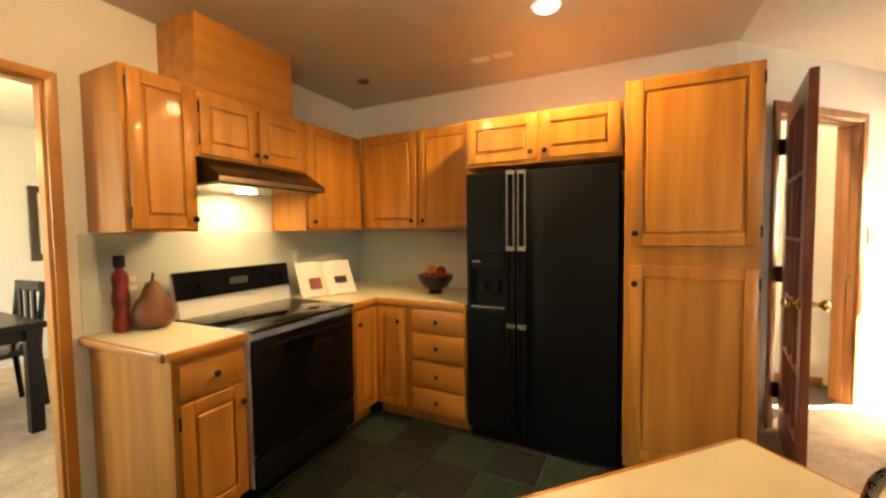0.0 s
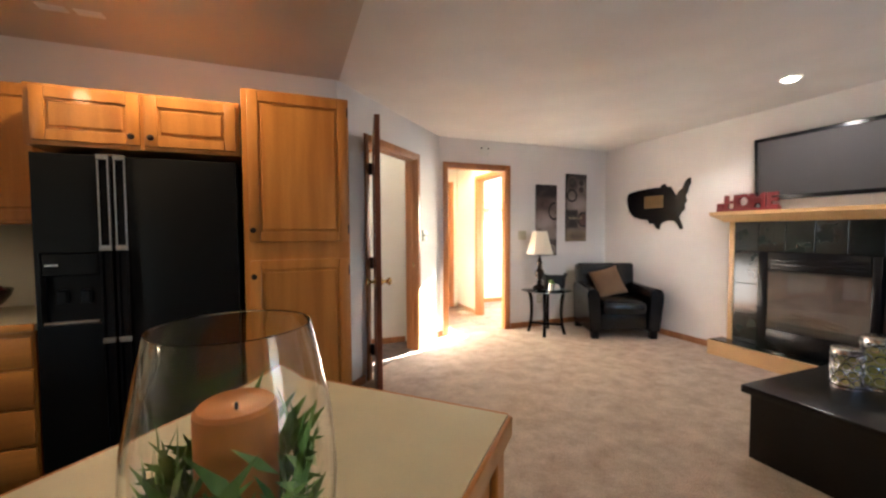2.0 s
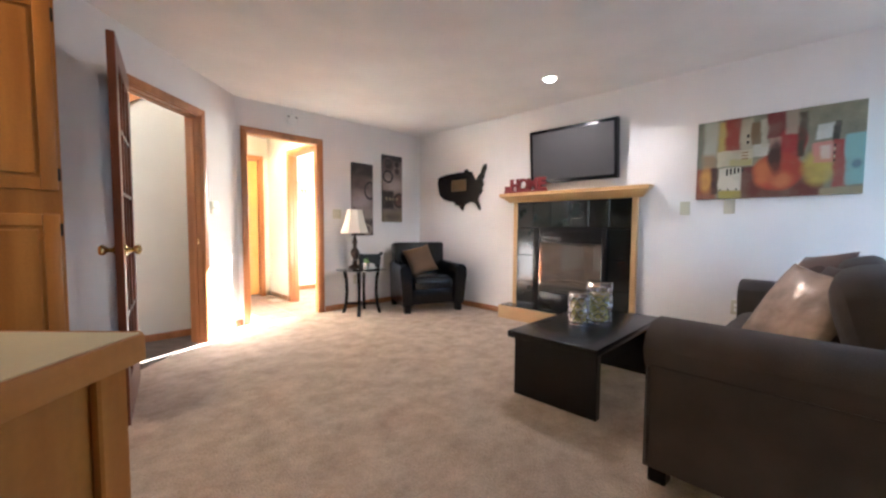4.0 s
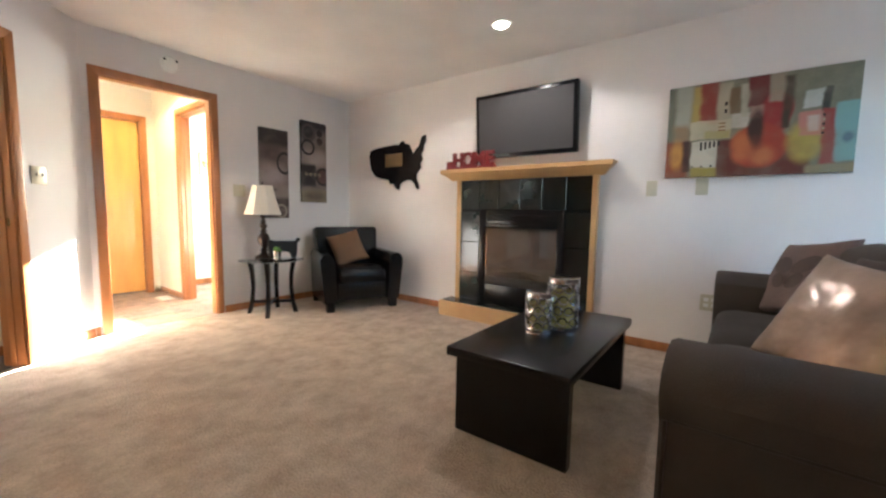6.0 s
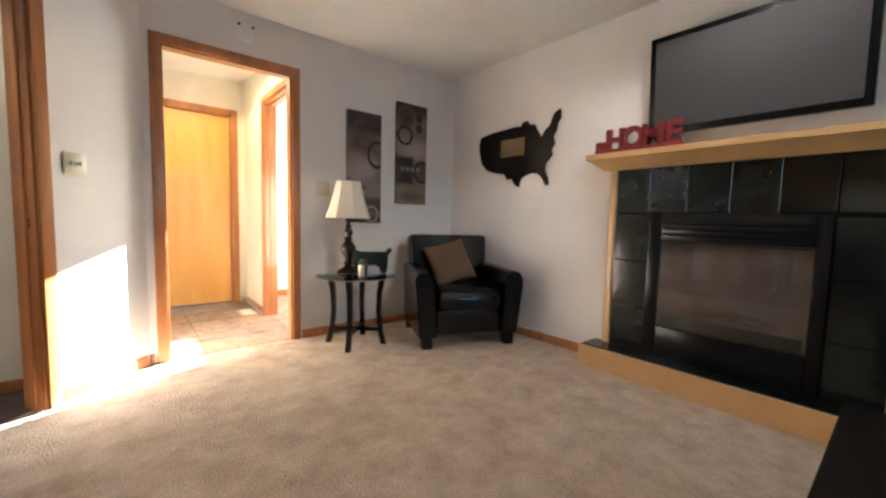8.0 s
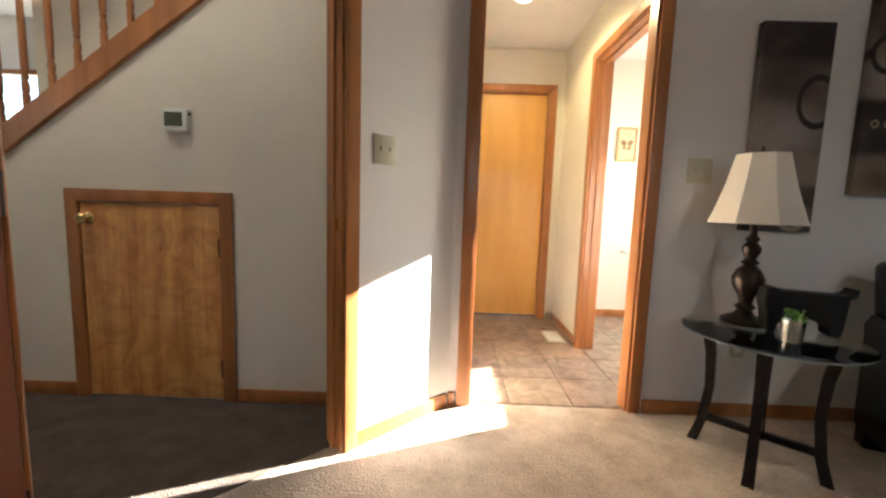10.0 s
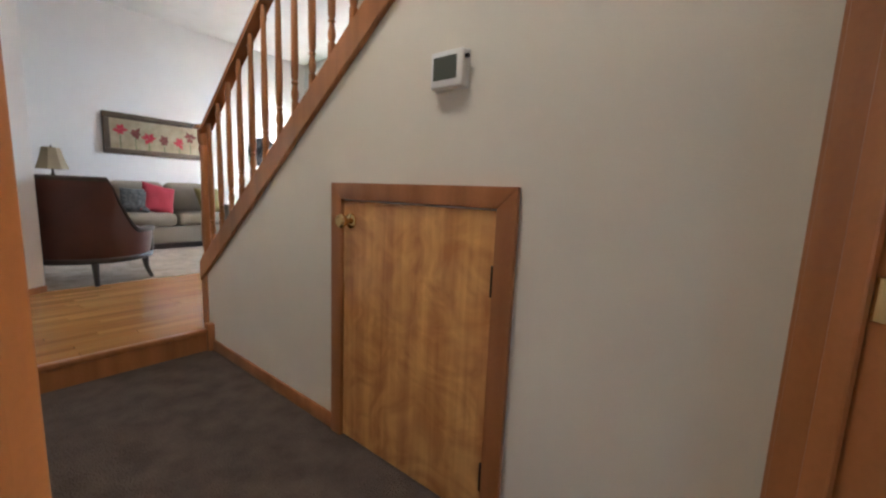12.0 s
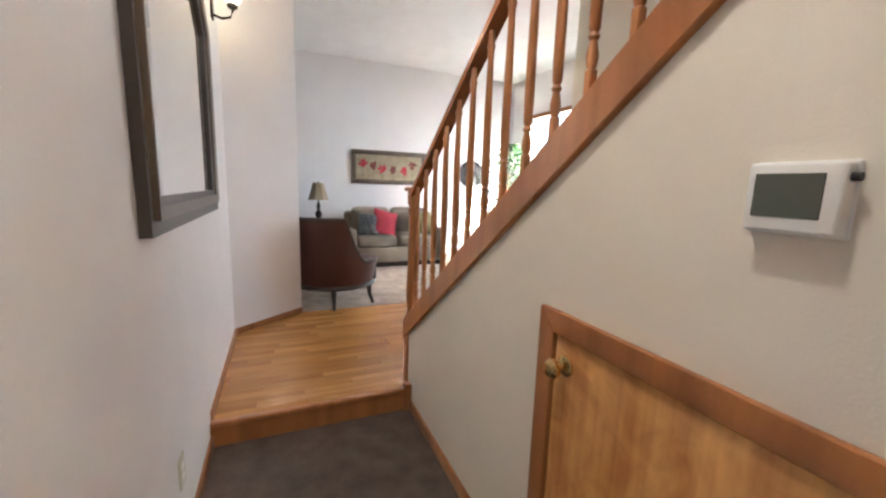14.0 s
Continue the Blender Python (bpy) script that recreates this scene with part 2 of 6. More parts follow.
BRASS = material("polished_brass", (0.72, 0.52, 0.22), 0.2, 1.0, vary=0.04, bump=0.0)
BRONZE = material("dark_bronze", (0.05, 0.035, 0.028), 0.35, 0.8, vary=0.1, bump=0.05)
COUNTER = material("cream_laminate", (0.78, 0.72, 0.51), 0.4, vary=0.04, scale=(8, 8, 8), fine=200, bump=0.02)
WHITE = material("white_plastic", (0.78, 0.78, 0.76), 0.4, vary=0.02, bump=0.0)
ALMOND = material("almond_plastic", (0.55, 0.52, 0.40), 0.4, vary=0.03, bump=0.0)
ESPRESSO = material("espresso_wood", (0.0095, 0.0075, 0.0075), 0.26, vary=0.15, scale=(1.2, 14, 14), fine=80, bump=0.05, spec=0.3)
DARK_TILE = material("dark_green_marble_tile", (0.011, 0.017, 0.015), 0.13, vary=0.2, scale=(7, 7, 7), fine=30, bump=0.03, second=(0.006, 0.007, 0.007), random=0.35)
LEATHER = material("black_leather", (0.006, 0.0055, 0.0055), 0.24, vary=0.15, scale=(5, 5, 5), fine=120, bump=0.12, dist=0.003, spec=0.45)
TAUPE = material("taupe_upholstery", (0.09, 0.073, 0.062), 0.9, vary=0.14, scale=(4, 4, 4), fine=240, bump=0.5, dist=0.004)
BEIGE_FABRIC = material("beige_upholstery", (0.30, 0.25, 0.19), 0.9, vary=0.1, fine=200, bump=0.4, dist=0.004)
TAN = material("tan_suede", (0.20, 0.115, 0.058), 0.85, vary=0.12, fine=150, bump=0.3, dist=0.004)
SATIN = material("champagne_satin", (0.56, 0.43, 0.35), 0.26, metal=0.35, vary=0.15, scale=(7, 7, 7), fine=12, bump=0.35, dist=0.03)
PRINT = material("brown_butterfly_print", (0.08, 0.05, 0.04), 0.7, vary=0.1, bump=0.1)
RED = material("red_paint", (0.20, 0.012, 0.016), 0.45, vary=0.15, bump=0.08)
RED_FABRIC = material("red_cushion_fabric", (0.45, 0.03, 0.05), 0.8, vary=0.12, bump=0.2)
SHADE = material("cream_lampshade", (0.82, 0.76, 0.64), 0.85, vary=0.03, fine=200, bump=0.1)
IRON = material("black_iron", (0.02, 0.018, 0.017), 0.45, 0.5, vary=0.1, bump=0.1)
CHAIR_RED = material("dark_red_leather", (0.085, 0.026, 0.017), 0.4, vary=0.15, fine=120, bump=0.2, dist=0.004)
LEAF = material("green_leaf", (0.30, 0.50, 0.12), 0.45, vary=0.2, scale=(70, 70, 30), fine=30, bump=0.1, second=(0.09, 0.22, 0.03))
FICUS = material("ficus_leaf", (0.045, 0.14, 0.035), 0.45, vary=0.25, fine=30, bump=0.1)
BARK = material("bark", (0.12, 0.08, 0.05), 0.9, vary=0.2, bump=0.3)
WAX = material("orange_wax", (0.75, 0.26, 0.04), 0.45, vary=0.06, bump=0.03)
CREAM_WAX = material("yellow_green_wax", (0.52, 0.47, 0.14), 0.5, vary=0.05, bump=0.03)
PAPER = material("paper", (0.80, 0.78, 0.72), 0.7, vary=0.03, bump=0.02)
GREY_SCREEN = material("grey_screen", (0.06, 0.057, 0.057), 0.6, vary=0.02, bump=0.0, spec=0.1)
LCD = material("lcd_grey", (0.10, 0.11, 0.09), 0.25, vary=0.03, bump=0.0)
PEAR_SKIN = material("pear_brown_clay", (0.22, 0.085, 0.035), 0.45, vary=0.2, scale=(9, 9, 5), fine=70, bump=0.1)
CHILI = material("chili_red", (0.30, 0.025, 0.015), 0.3, vary=0.35, scale=(30, 30, 12), bump=0.05)
BOWL = material("dark_plum_glaze", (0.03, 0.008, 0.012), 0.15, vary=0.1, bump=0.0)
APPLE = material("red_apple", (0.25, 0.015, 0.015), 0.3, vary=0.25, scale=(20, 20, 20), bump=0.02)
ORANGE = material("orange_peel", (0.75, 0.27, 0.03), 0.4, vary=0.08, fine=250, bump=0.2)
FIREBRICK = material("sooty_firebrick", (0.13, 0.10, 0.08), 0.8, vary=0.25, scale=(4, 4, 6), bump=0.2)
GLASS = glassy("clear_glass")
GLASS_EDGE = glassy("table_glass", (0.85, 0.95, 0.92))
LAMP_ON = glow("lit_lamp", (1.0, 0.9, 0.72), 2.2)
SCONCE_GLASS = glow("lit_amber_glass", (1.0, 0.78, 0.45), 3.0)
MIRROR = material("mirror_silver", (0.9, 0.92, 0.92), 0.02, 1.0, vary=0.0, bump=0.0)
SILVER = material("silvered_glass", (0.85, 0.86, 0.86), 0.16, 1.0, vary=0.05, fine=200, bump=0.1)
FRAME_DARK = material("dark_walnut_frame", (0.05, 0.035, 0.028), 0.4, vary=0.15, scale=(10, 10, 2), bump=0.08)
OLD_GOLD = material("aged_gold", (0.26, 0.18, 0.085), 0.45, 0.3, vary=0.2, fine=70, bump=0.1)
FRAME_BROWN = material("bronze_brown_frame", (0.12, 0.085, 0.055), 0.4, vary=0.2, fine=60, bump=0.15)
OUTSIDE = glow("overcast_daylight_backdrop", (0.80, 0.92, 1.0), 1.4)

# ---- tools for shapes ----


def box(bm, x0, x1, y0, y1, z0, z1, bevel=0.0, seg=1):
    v = bmesh.ops.create_cube(bm, size=1.0)["verts"]
    for p in v:
        p.co = Vector(((x0 + x1) / 2 + p.co.x * (x1 - x0), (y0 + y1) / 2 + p.co.y * (y1 - y0), (z0 + z1) / 2 + p.co.z * (z1 - z0)))
    if bevel:
        edges = list({e for p in v for e in p.link_edges})
        bmesh.ops.bevel(bm, geom=edges, offset=bevel, segments=seg, profile=0.5, affect="EDGES", clamp_overlap=True)
    return bm


def boxed(*dims, bevel=0.0, seg=1):
    return box(bmesh.new(), *dims, bevel=bevel, seg=seg)


def lathe(bm, profile, n=24, centre=(0, 0, 0)):
    """Turn a profile of (radius, height) round the z axis; closed at its ends."""
    cx, cy, cz = centre
    rings = [[bm.verts.new((cx + r * math.cos(2 * math.pi * i / n), cy + r * math.sin(2 * math.pi * i / n), cz + z)) for i in range(n)]
             for r, z in profile]
    for a, b in zip(rings, rings[1:]):
        for i in range(n):
            bm.faces.new((a[i], a[(i + 1) % n], b[(i + 1) % n], b[i]))
    bm.faces.new(rings[0][::-1])
    bm.faces.new(rings[-1])
    return bm


def slab(bm, outline, z0, z1):
    """A flat outline of (x, y), made thick from z0 to z1."""
    lo = [bm.verts.new((x, y, z0)) for x, y in outline]
    hi = [bm.verts.new((x, y, z1)) for x, y in outline]
    bm.faces.new(lo[::-1])
    bm.faces.new(hi)
    n = len(lo)
    for i in range(n):
        bm.faces.new((lo[i], lo[(i + 1) % n], hi[(i + 1) % n], hi[i]))
    bmesh.ops.recalc_face_normals(bm, faces=bm.faces)
    return bm


def tube(bm, points, r, n=8):
    """A round bar along points; r may be one radius or one for each point."""
    pts = [Vector(p) for p in points]
    rad = r if isinstance(r, (list, tuple)) else [r] * len(pts)
    rings = []
    for i, p in enumerate(pts):
        d = (pts[min(i + 1, len(pts) - 1)] - pts[max(i - 1, 0)]).normalized()
        a = d.orthogonal().normalized() if abs(d.z) > 0.9 else d.cross(Vector((0, 0, 1))).normalized()
        b = d.cross(a)
        rings.append([bm.verts.new(p + rad[i] * (math.cos(2 * math.pi * k / n) * a + math.sin(2 * math.pi * k / n) * b)) for k in range(n)])
    for u, v in zip(rings, rings[1:]):
        for k in range(n):
            bm.faces.new((u[k], u[(k + 1) % n], v[(k + 1) % n], v[k]))
    bm.faces.new(rings[0][::-1])
    bm.faces.new(rings[-1])
    bmesh.ops.recalc_face_normals(bm, faces=bm.faces)
    return bm


def pillow(bm, w, d, h, centre=(0, 0, 0), e1=0.35, e2=0.3, n=20, m=10, matrix=None):
    """A soft cushion: a rounded box that bulges."""
    def p(c, e):
        return math.copysign(abs(c) ** e, c)
    rings = []
    for j in range(1, m):
        v = -math.pi / 2 + math.pi * j / m
        ring = []
        for i in range(n):
            u = 2 * math.pi * i / n
            q = Vector((w / 2 * p(math.cos(v), e1) * p(math.cos(u), e2), d / 2 * p(math.cos(v), e1) * p(math.sin(u), e2), h / 2 * p(math.sin(v), max(e1, 0.6))))
            q = (matrix @ q if matrix else q) + Vector(centre)
            ring.append(bm.verts.new(q))
        rings.append(ring)
    for a, b in zip(rings, rings[1:]):
        for i in range(n):
            bm.faces.new((a[i], a[(i + 1) % n], b[(i + 1) % n], b[i]))
    bm.faces.new(rings[0][::-1])
    bm.faces.new(rings[-1])
    return bm


def cushion(bm, size, thick, n=14):
    """A square knife-edged cushion with pulled corners."""
    for side in (-1, 1):
        grid = []
        for i in range(n + 1):
            row = []
            for j in range(n + 1):
                u, v = math.sin(math.pi / 2 * (2 * i / n - 1)), math.sin(math.pi / 2 * (2 * j / n - 1))
                x = size / 2 * (u - 0.09 * u ** 3 * (1 - v * v))
                y = size / 2 * (v - 0.09 * v ** 3 * (1 - u * u))
                z = side * thick / 2 * max(0.0, (1 - u * u) * (1 - v * v)) ** 0.42
                z *= 1 + 0.06 * math.sin(7 * u + 3 * v)
                row.append(bm.verts.new((x, y, z)))
            grid.append(row)
        for i in range(n):
            for j in range(n):
                bm.faces.new((grid[i][j], grid[i + 1][j], grid[i + 1][j + 1], grid[i][j + 1]))
    bmesh.ops.remove_doubles(bm, verts=bm.verts, dist=0.0004)
    return bm


def mesh_of(name, bm, mat, smooth=35):
    me = bpy.data.meshes.new(name)
    bmesh.ops.recalc_face_normals(bm, faces=bm.faces)
    bm.to_mesh(me)
    bm.free()
    me.materials.append(mat)
    me.polygons.foreach_set("use_smooth", [True] * len(me.polygons))
    me.set_sharp_from_angle(angle=radians(smooth))
    return me


def part(name, bm, mat, parent, label="", at=None):
    ob = new(name, mesh_of(name, bm, mat))
    ob.parent = parent
    if at is not None:
        ob.matrix_basis = at
    return tagged(ob, label)


def thing(name, m, label, category, group="", kind=""):
    ob = new(name)
    ob.matrix_basis = m
    ob.empty_display_size = 0.1
    return tagged(ob, label, category, group, kind)


def single(name, bm, mat, label, category, m=None, group="", kind=""):
    ob = new(name, mesh_of(name, bm, mat))
    if m is not None:
        ob.matrix_basis = m
    return tagged(ob, label, category, group, kind)


def structure(name, bm, mat, label, category="", parent=None):
    ob = new(name, mesh_of(name, bm, mat))
    ob.parent = parent
    return tagged(ob, label, category or "wall", kind="structure")


def wall(name, a, b, thick, z0, z1, mat, label, openings=()):
    """A wall whose face runs from a to b, its thickness to the right of that way; openings of (from, to, sill, head)."""
    a, b = Vector((*a, 0)), Vector((*b, 0))
    way = (b - a).normalized()
    long = (b - a).length
    turn = Matrix.Translation(a) @ Matrix.Rotation(math.atan2(way.y, way.x), 4, "Z")
    bm = bmesh.new()
    cuts = sorted({0.0, long, *(s for o in openings for s in o[:2])})
    for s0, s1 in zip(cuts, cuts[1:]):
        mid, z = (s0 + s1) / 2, z0
        for o in sorted(o for o in openings if o[0] < mid < o[1]):
            if o[2] > z:
                box(bm, s0, s1, -thick, 0, z, o[2])
            z = o[3]
        if z < z1:
            box(bm, s0, s1, -thick, 0, z, z1)
    bmesh.ops.remove_doubles(bm, verts=bm.verts, dist=0.0005)
    ob = structure(name, bm, mat, label)
    ob.matrix_basis = turn
    return turn


def board(outline, y0, y1, bevel=0.004):
    """An upright board of a given outline in x and z, from y0 to y1."""
    bm = slab(bmesh.new(), outline, y0, y1)
    for v in bm.verts:
        v.co = Vector((v.co.x, v.co.z, v.co.y))
    bmesh.ops.recalc_face_normals(bm, faces=bm.faces)
    if bevel:
        bmesh.ops.bevel(bm, geom=list(bm.edges), offset=bevel, segments=2, affect="EDGES", profile=0.6)
    return bm


def mitred(parent, x0, x1, top, w, y0, y1, mat):
    """Flat casing round an opening from x0 to x1, its corners mitred."""
    part("casing", board([(x0 - w, 0), (x0, 0), (x0, top), (x0 - w, top + w)], y0, y1), mat, parent)
    part("casing", board([(x1, 0), (x1 + w, 0), (x1 + w, top + w), (x1, top)], y0, y1), mat, parent)
    part("casing", board([(x0, top), (x1, top), (x1 + w, top + w), (x0 - w, top + w)], y0, y1), mat, parent)


def doorway(name, turn, s0, s1, head, thick, label, face=True, back=True, w=0.06, mat=None, foot=0.0, stop=False):
    """The jambs and flat casing of an opening from s0 to s1 along a wall."""
    mat = mat or TRIM
    d = thing(name, turn @ pose((s0 + s1) / 2, 0, foot), label, "door frame", kind="structure")
    h = (s1 - s0) / 2
    head -= foot
    t = 0.018
    part("jamb", boxed(-h - 0.0, -h + t, -thick, 0.0, 0, head, bevel=0.002), mat, d)
    part("jamb", boxed(h - t, h, -thick, 0.0, 0, head, bevel=0.002), mat, d)
    part("jamb", boxed(-h + t, h - t, -thick, 0.0, head - t, head, bevel=0.002), mat, d)
    for on, y0, y1 in ((face, 0.0, 0.016), (back, -thick - 0.016, -thick)):
        if on:
            mitred(d, -h + 0.006, h - 0.006, head - 0.006, w, y0, y1, mat)
    if stop:
        for x0, x1, z0, z1 in ((-h + t, -h + t + 0.011, 0, head - t - 0.011), (h - t - 0.011, h - t, 0, head - t - 0.011), (-h + t, h - t, head - t - 0.011, head - t)):
            part("stop", boxed(x0, x1, -thick * 0.62, -thick * 0.37, z0, z1, bevel=0.002), mat, d)
    return d


def skirting(a, b, h=0.07):
    a, b = Vector((*a, 0)), Vector((*b, 0))
    w = b - a
    bm = boxed(0, w.length, 0.0, 0.013, 0, h, bevel=0.004, seg=2)
    ob = structure("baseboard", bm, TRIM, "thin stained oak baseboard along the wall", "baseboard")
    ob.matrix_basis = Matrix.Translation(a) @ Matrix.Rotation(math.atan2(w.y, w.x), 4, "Z")
    return ob

# ---- the setting ----
CH = 2.42          # ceiling of the lower rooms
FZ, FH = 0.14, 3.3  # raised floor and ceiling of the front room
XW, YN, XE, YS = -1.40, 3.82, 5.33, -0.80
D0 = (1.425, 3.82)  # the slanting wall starts here and ends at the wall of the passage
D1 = (2.76, 5.155)
YP = 5.155

ground = structure("ground", boxed(-60, 60, -60, 60, -0.9, -0.5), BARK, "dull brown ground outside the house", "ground")
floor = structure("floor", slab(bmesh.new(), [(1.50, YS - 0.12), (XE + 0.12, YS - 0.12), (XE + 0.12, YP + 0.02), (-0.36, YP + 0.02), (-0.36, 4.0), (1.50, 4.0)], -0.14, 0.0),
                  CARPET, "beige mottled cut-pile carpet over the living room", "carpet")
structure("floor", slab(bmesh.new(), [(-0.36, 4.02), (1.53, 4.02), (2.607, 5.097), (-0.36, 5.097)], -0.02, 0.005), HALL_CARPET, "dark brown cut-pile carpet of the hall", "carpet")
kitchen_floor = structure("floor", boxed(XW - 0.12, 1.50, YS - 0.12, 4.0, -0.14, -0.012), GROUT, "grey grout bed of the slate kitchen floor", "floor")
passage_floor = structure("floor", boxed(2.74, 5.3, YP + 0.02, 7.12, -0.14, -0.012), TILE_GROUT, "grout bed of the brown tiled passage floor", "floor")
landing = structure("floor", boxed(-2.05, -0.36, 4.0, 8.62, -0.14, FZ - 0.012), TRIM, "raised hardwood landing one step above the carpet", "floor")
front_floor = structure("floor", boxed(-4.9, -2.05, 3.4, 8.62, -0.14, FZ), CARPET, "grey beige carpet of the front room", "carpet")
dining_floor = structure("floor", boxed(-4.9, XW - 0.12, -0.62, 3.4, -0.14, 0.0), CARPET, "beige carpet of the dining room", "carpet")

ceiling = structure("ceiling", slab(bmesh.new(), [(1.44, YS - 0.12), (XE + 0.12, YS - 0.12), (XE + 0.12, 7.12), (2.74, 7.12), (2.74, 5.19), (1.44, 3.89)], CH, CH + 0.16),
                    CEIL, "plain white matt ceiling", "ceiling")
structure("ceiling", boxed(XW - 0.12, 1.44, YS - 0.12, 3.87, CH, CH + 0.16), KITCHEN_CEIL, "beige ceiling of the kitchen, darker than the living room ceiling", "ceiling")
front_ceiling = structure("ceiling", boxed(-4.9, 2.86, 3.3, 8.62, FH, FH + 0.15), CEIL, "high white ceiling of the front room", "ceiling")
dining_ceiling = structure("ceiling", boxed(-4.9, XW - 0.12, -0.62, 3.42, CH, CH + 0.15), CEIL, "white ceiling of the dining room", "ceiling")

# kitchen and living room walls
T_W = wall("wall_kitchen_west", (XW, 3.92), (XW, YS), 0.06, 0, CH, CREAM, "cream painted kitchen wall with a doorway", openings=[(2.20, 3.02, 0, 1.98)])
wall("wall_kitchen_north", (1.425, YN), (XW, YN), 0.1, 0, CH, WALL, "off-white painted wall behind the kitchen cabinets")
T_D = wall("wall_slanting", D1, D0, 0.12, 0, FH, WALL, "white painted wall standing at a slant", openings=[(0.598, 1.50, 0, 2.05)])
T_P = wall("wall_living_north", (XE, YP), (D1[0], YP), 0.085, 0, CH, WALL, "white painted living room wall with a doorway", openings=[(1.645, 2.475, 0, 2.07)])
wall("wall_living_east", (XE, YS), (XE, YP + 0.085), 0.12, 0, CH, WALL, "white painted fireplace wall")
T_S = wall("wall_living_south", (XW - 0.12, YS), (XE + 0.12, YS), 0.12, 0, CH, WALL, "white painted wall with a wide window", openings=[(4.9, 6.5, 0.55, 2.05)])
# hall with the stairs
wall("wall_hall_south", (-1.62, 4.02), (1.51, 4.02), 0.095, 0, FH, WALL, "white painted hall wall")
structure("wall_hall_kink", slab(bmesh.new(), [(-1.62, 4.02), (-2.05, 4.55), (-2.17, 4.46), (-1.72, 3.90)], 0, FH), WALL, "short white wall slanting off the hall")
stair_face = bmesh.new()
slab(stair_face, [(-0.36, 0), (2.60, 0), (2.60, 2.98), (2.05, 2.30), (-0.46, 0.45), (-0.46, 0.0)], 0, 0.05)
ob = structure("wall_stair", stair_face, CREAM, "cream painted wall under the open stairs")
ob.matrix_basis = Matrix(((1, 0, 0, 0), (0, 0, -1, 5.147), (0, 1, 0, 0), (0, 0, 0, 1)))
wall("wall_stair_back", (2.86, 6.15), (-0.33, 6.15), 0.1, 0, FH, CREAM, "cream painted wall behind the stairs")
wall("wall_passage_west", (2.85, 7.0), (2.85, YP + 0.085), 0.1, 0, FH, CREAM, "cream wall of the tiled passage")
T_B = wall("wall_passage_north", (3.72, 6.82), (2.75, 6.82), 0.12, 0, CH, CREAM, "cream wall at the end of the passage", openings=[(0.125, 0.855, 0, 2.06)])
wall("wall_bath_north", (5.2, 7.0), (3.72, 7.0), 0.12, 0, CH, CREAM, "cream bathroom wall")
structure("wall_behind_passage_door", boxed(2.6, 3.7, 6.95, 7.0, 0, CH), CREAM, "plain wall behind the passage door")
T_Q = wall("wall_passage_east", (3.72, YP + 0.085), (3.72, 7.0), 0.11, 0, CH, CREAM, "cream wall with the bathroom doorway", openings=[(0.0, 0.825, 0, 2.06)])
wall("wall_bath_east", (5.2, YP + 0.085), (5.2, 7.0), 0.12, 0, CH, CREAM, "cream bathroom wall with a window", openings=[(0.46, 1.41, 0.95, 1.95)])
# front room and dining room
wall("wall_front_west", (-4.75, 8.5), (-4.75, -0.5), 0.12, 0, FH, WALL, "white painted far wall of the front room")
T_F = wall("wall_front_north", (2.86, 8.5), (-4.87, 8.5), 0.12, 0, FH, WALL, "white wall with a tall front window", openings=[(5.36, 7.01, 0.75, 2.58)])
wall("wall_front_east", (2.80, 6.25), (2.80, 8.5), 0.1, 0, FH, WALL, "white closing wall of the front room")
wall("wall_front_south", (-4.87, 3.5), (-1.52, 3.5), 0.1, 0, FH, CREAM, "cream wall between dining room and front room")
wall("wall_front_closing", (-1.72, 3.95), (-1.60, 3.4), 0.1, 0, FH, WALL, "white closing wall beside the hall")
# The opening is unseen, made up for the dining room fill.
wall("wall_dining_south", (-4.87, -0.5), (XW - 0.12, -0.5), 0.12, 0, CH, CREAM, "cream dining room wall", openings=[(1.0, 2.4, 0.8, 2.05)])
structure("backdrop", boxed(-8.5, 6.0, 20.0, 20.1, -0.5, 9), OUTSIDE, "pale bright daylight beyond the window", "backdrop")

# door frames
doorway("door_1", T_P, 1.645, 2.475, 2.07, 0.085, "stained oak casing round the passage opening")
doorway("door_2", T_D, 0.598, 1.50, 2.05, 0.12, "red brown oak casing round the hall opening", mat=TRIM, stop=True)
doorway("door_3", T_Q, 0.0, 0.825, 2.06, 0.11, "honey oak casing round the bathroom doorway", back=False, stop=True)
doorway("door_4", T_W, 2.20, 3.02, 1.98, 0.06, "honey oak casing round the dining room doorway", mat=OAK, w=0.044)
back_frame = doorway("door_5", T_B, 0.125, 0.855, 2.06, 0.12, "honey oak casing round the closed passage door", back=False)
part("door_leaf", boxed(-0.345, 0.345, -0.07, -0.035, 0.012, 2.04, bevel=0.002), DOOR_VENEER, back_frame, "flat honey veneered door leaf")
part("door_sweep", boxed(-0.345, 0.345, -0.034, -0.026, 0.01, 0.03), STEEL, back_frame)

# baseboards
for a, b in (((XE, YP), (3.75, YP)), ((2.79, YP), (2.76, YP)), ((2.745, 5.14), (2.375, 4.77)), ((1.642, 4.037), (1.44, 3.835)),
             ((XE, 3.42), (XE, YP)), ((XE, YS), (XE, 1.95)), ((2.30, 5.097), (1.70, 5.097)), ((0.885, 5.097), (-0.35, 5.097)),
             ((-0.37, 4.02), (1.62, 4.02)), ((3.72, 6.82), (3.72, 6.13)), ((3.66, 6.82), (3.72, 6.82)), ((5.2, 7.0), (3.83, 7.0))):
    skirting(a, b)
sk = skirting((-1.62, 4.02), (-0.37, 4.02), 0.05)
sk.location.z = FZ
sk = skirting((-2.05, 4.55), (-1.62, 4.02), 0.05)
sk.location.z = FZ


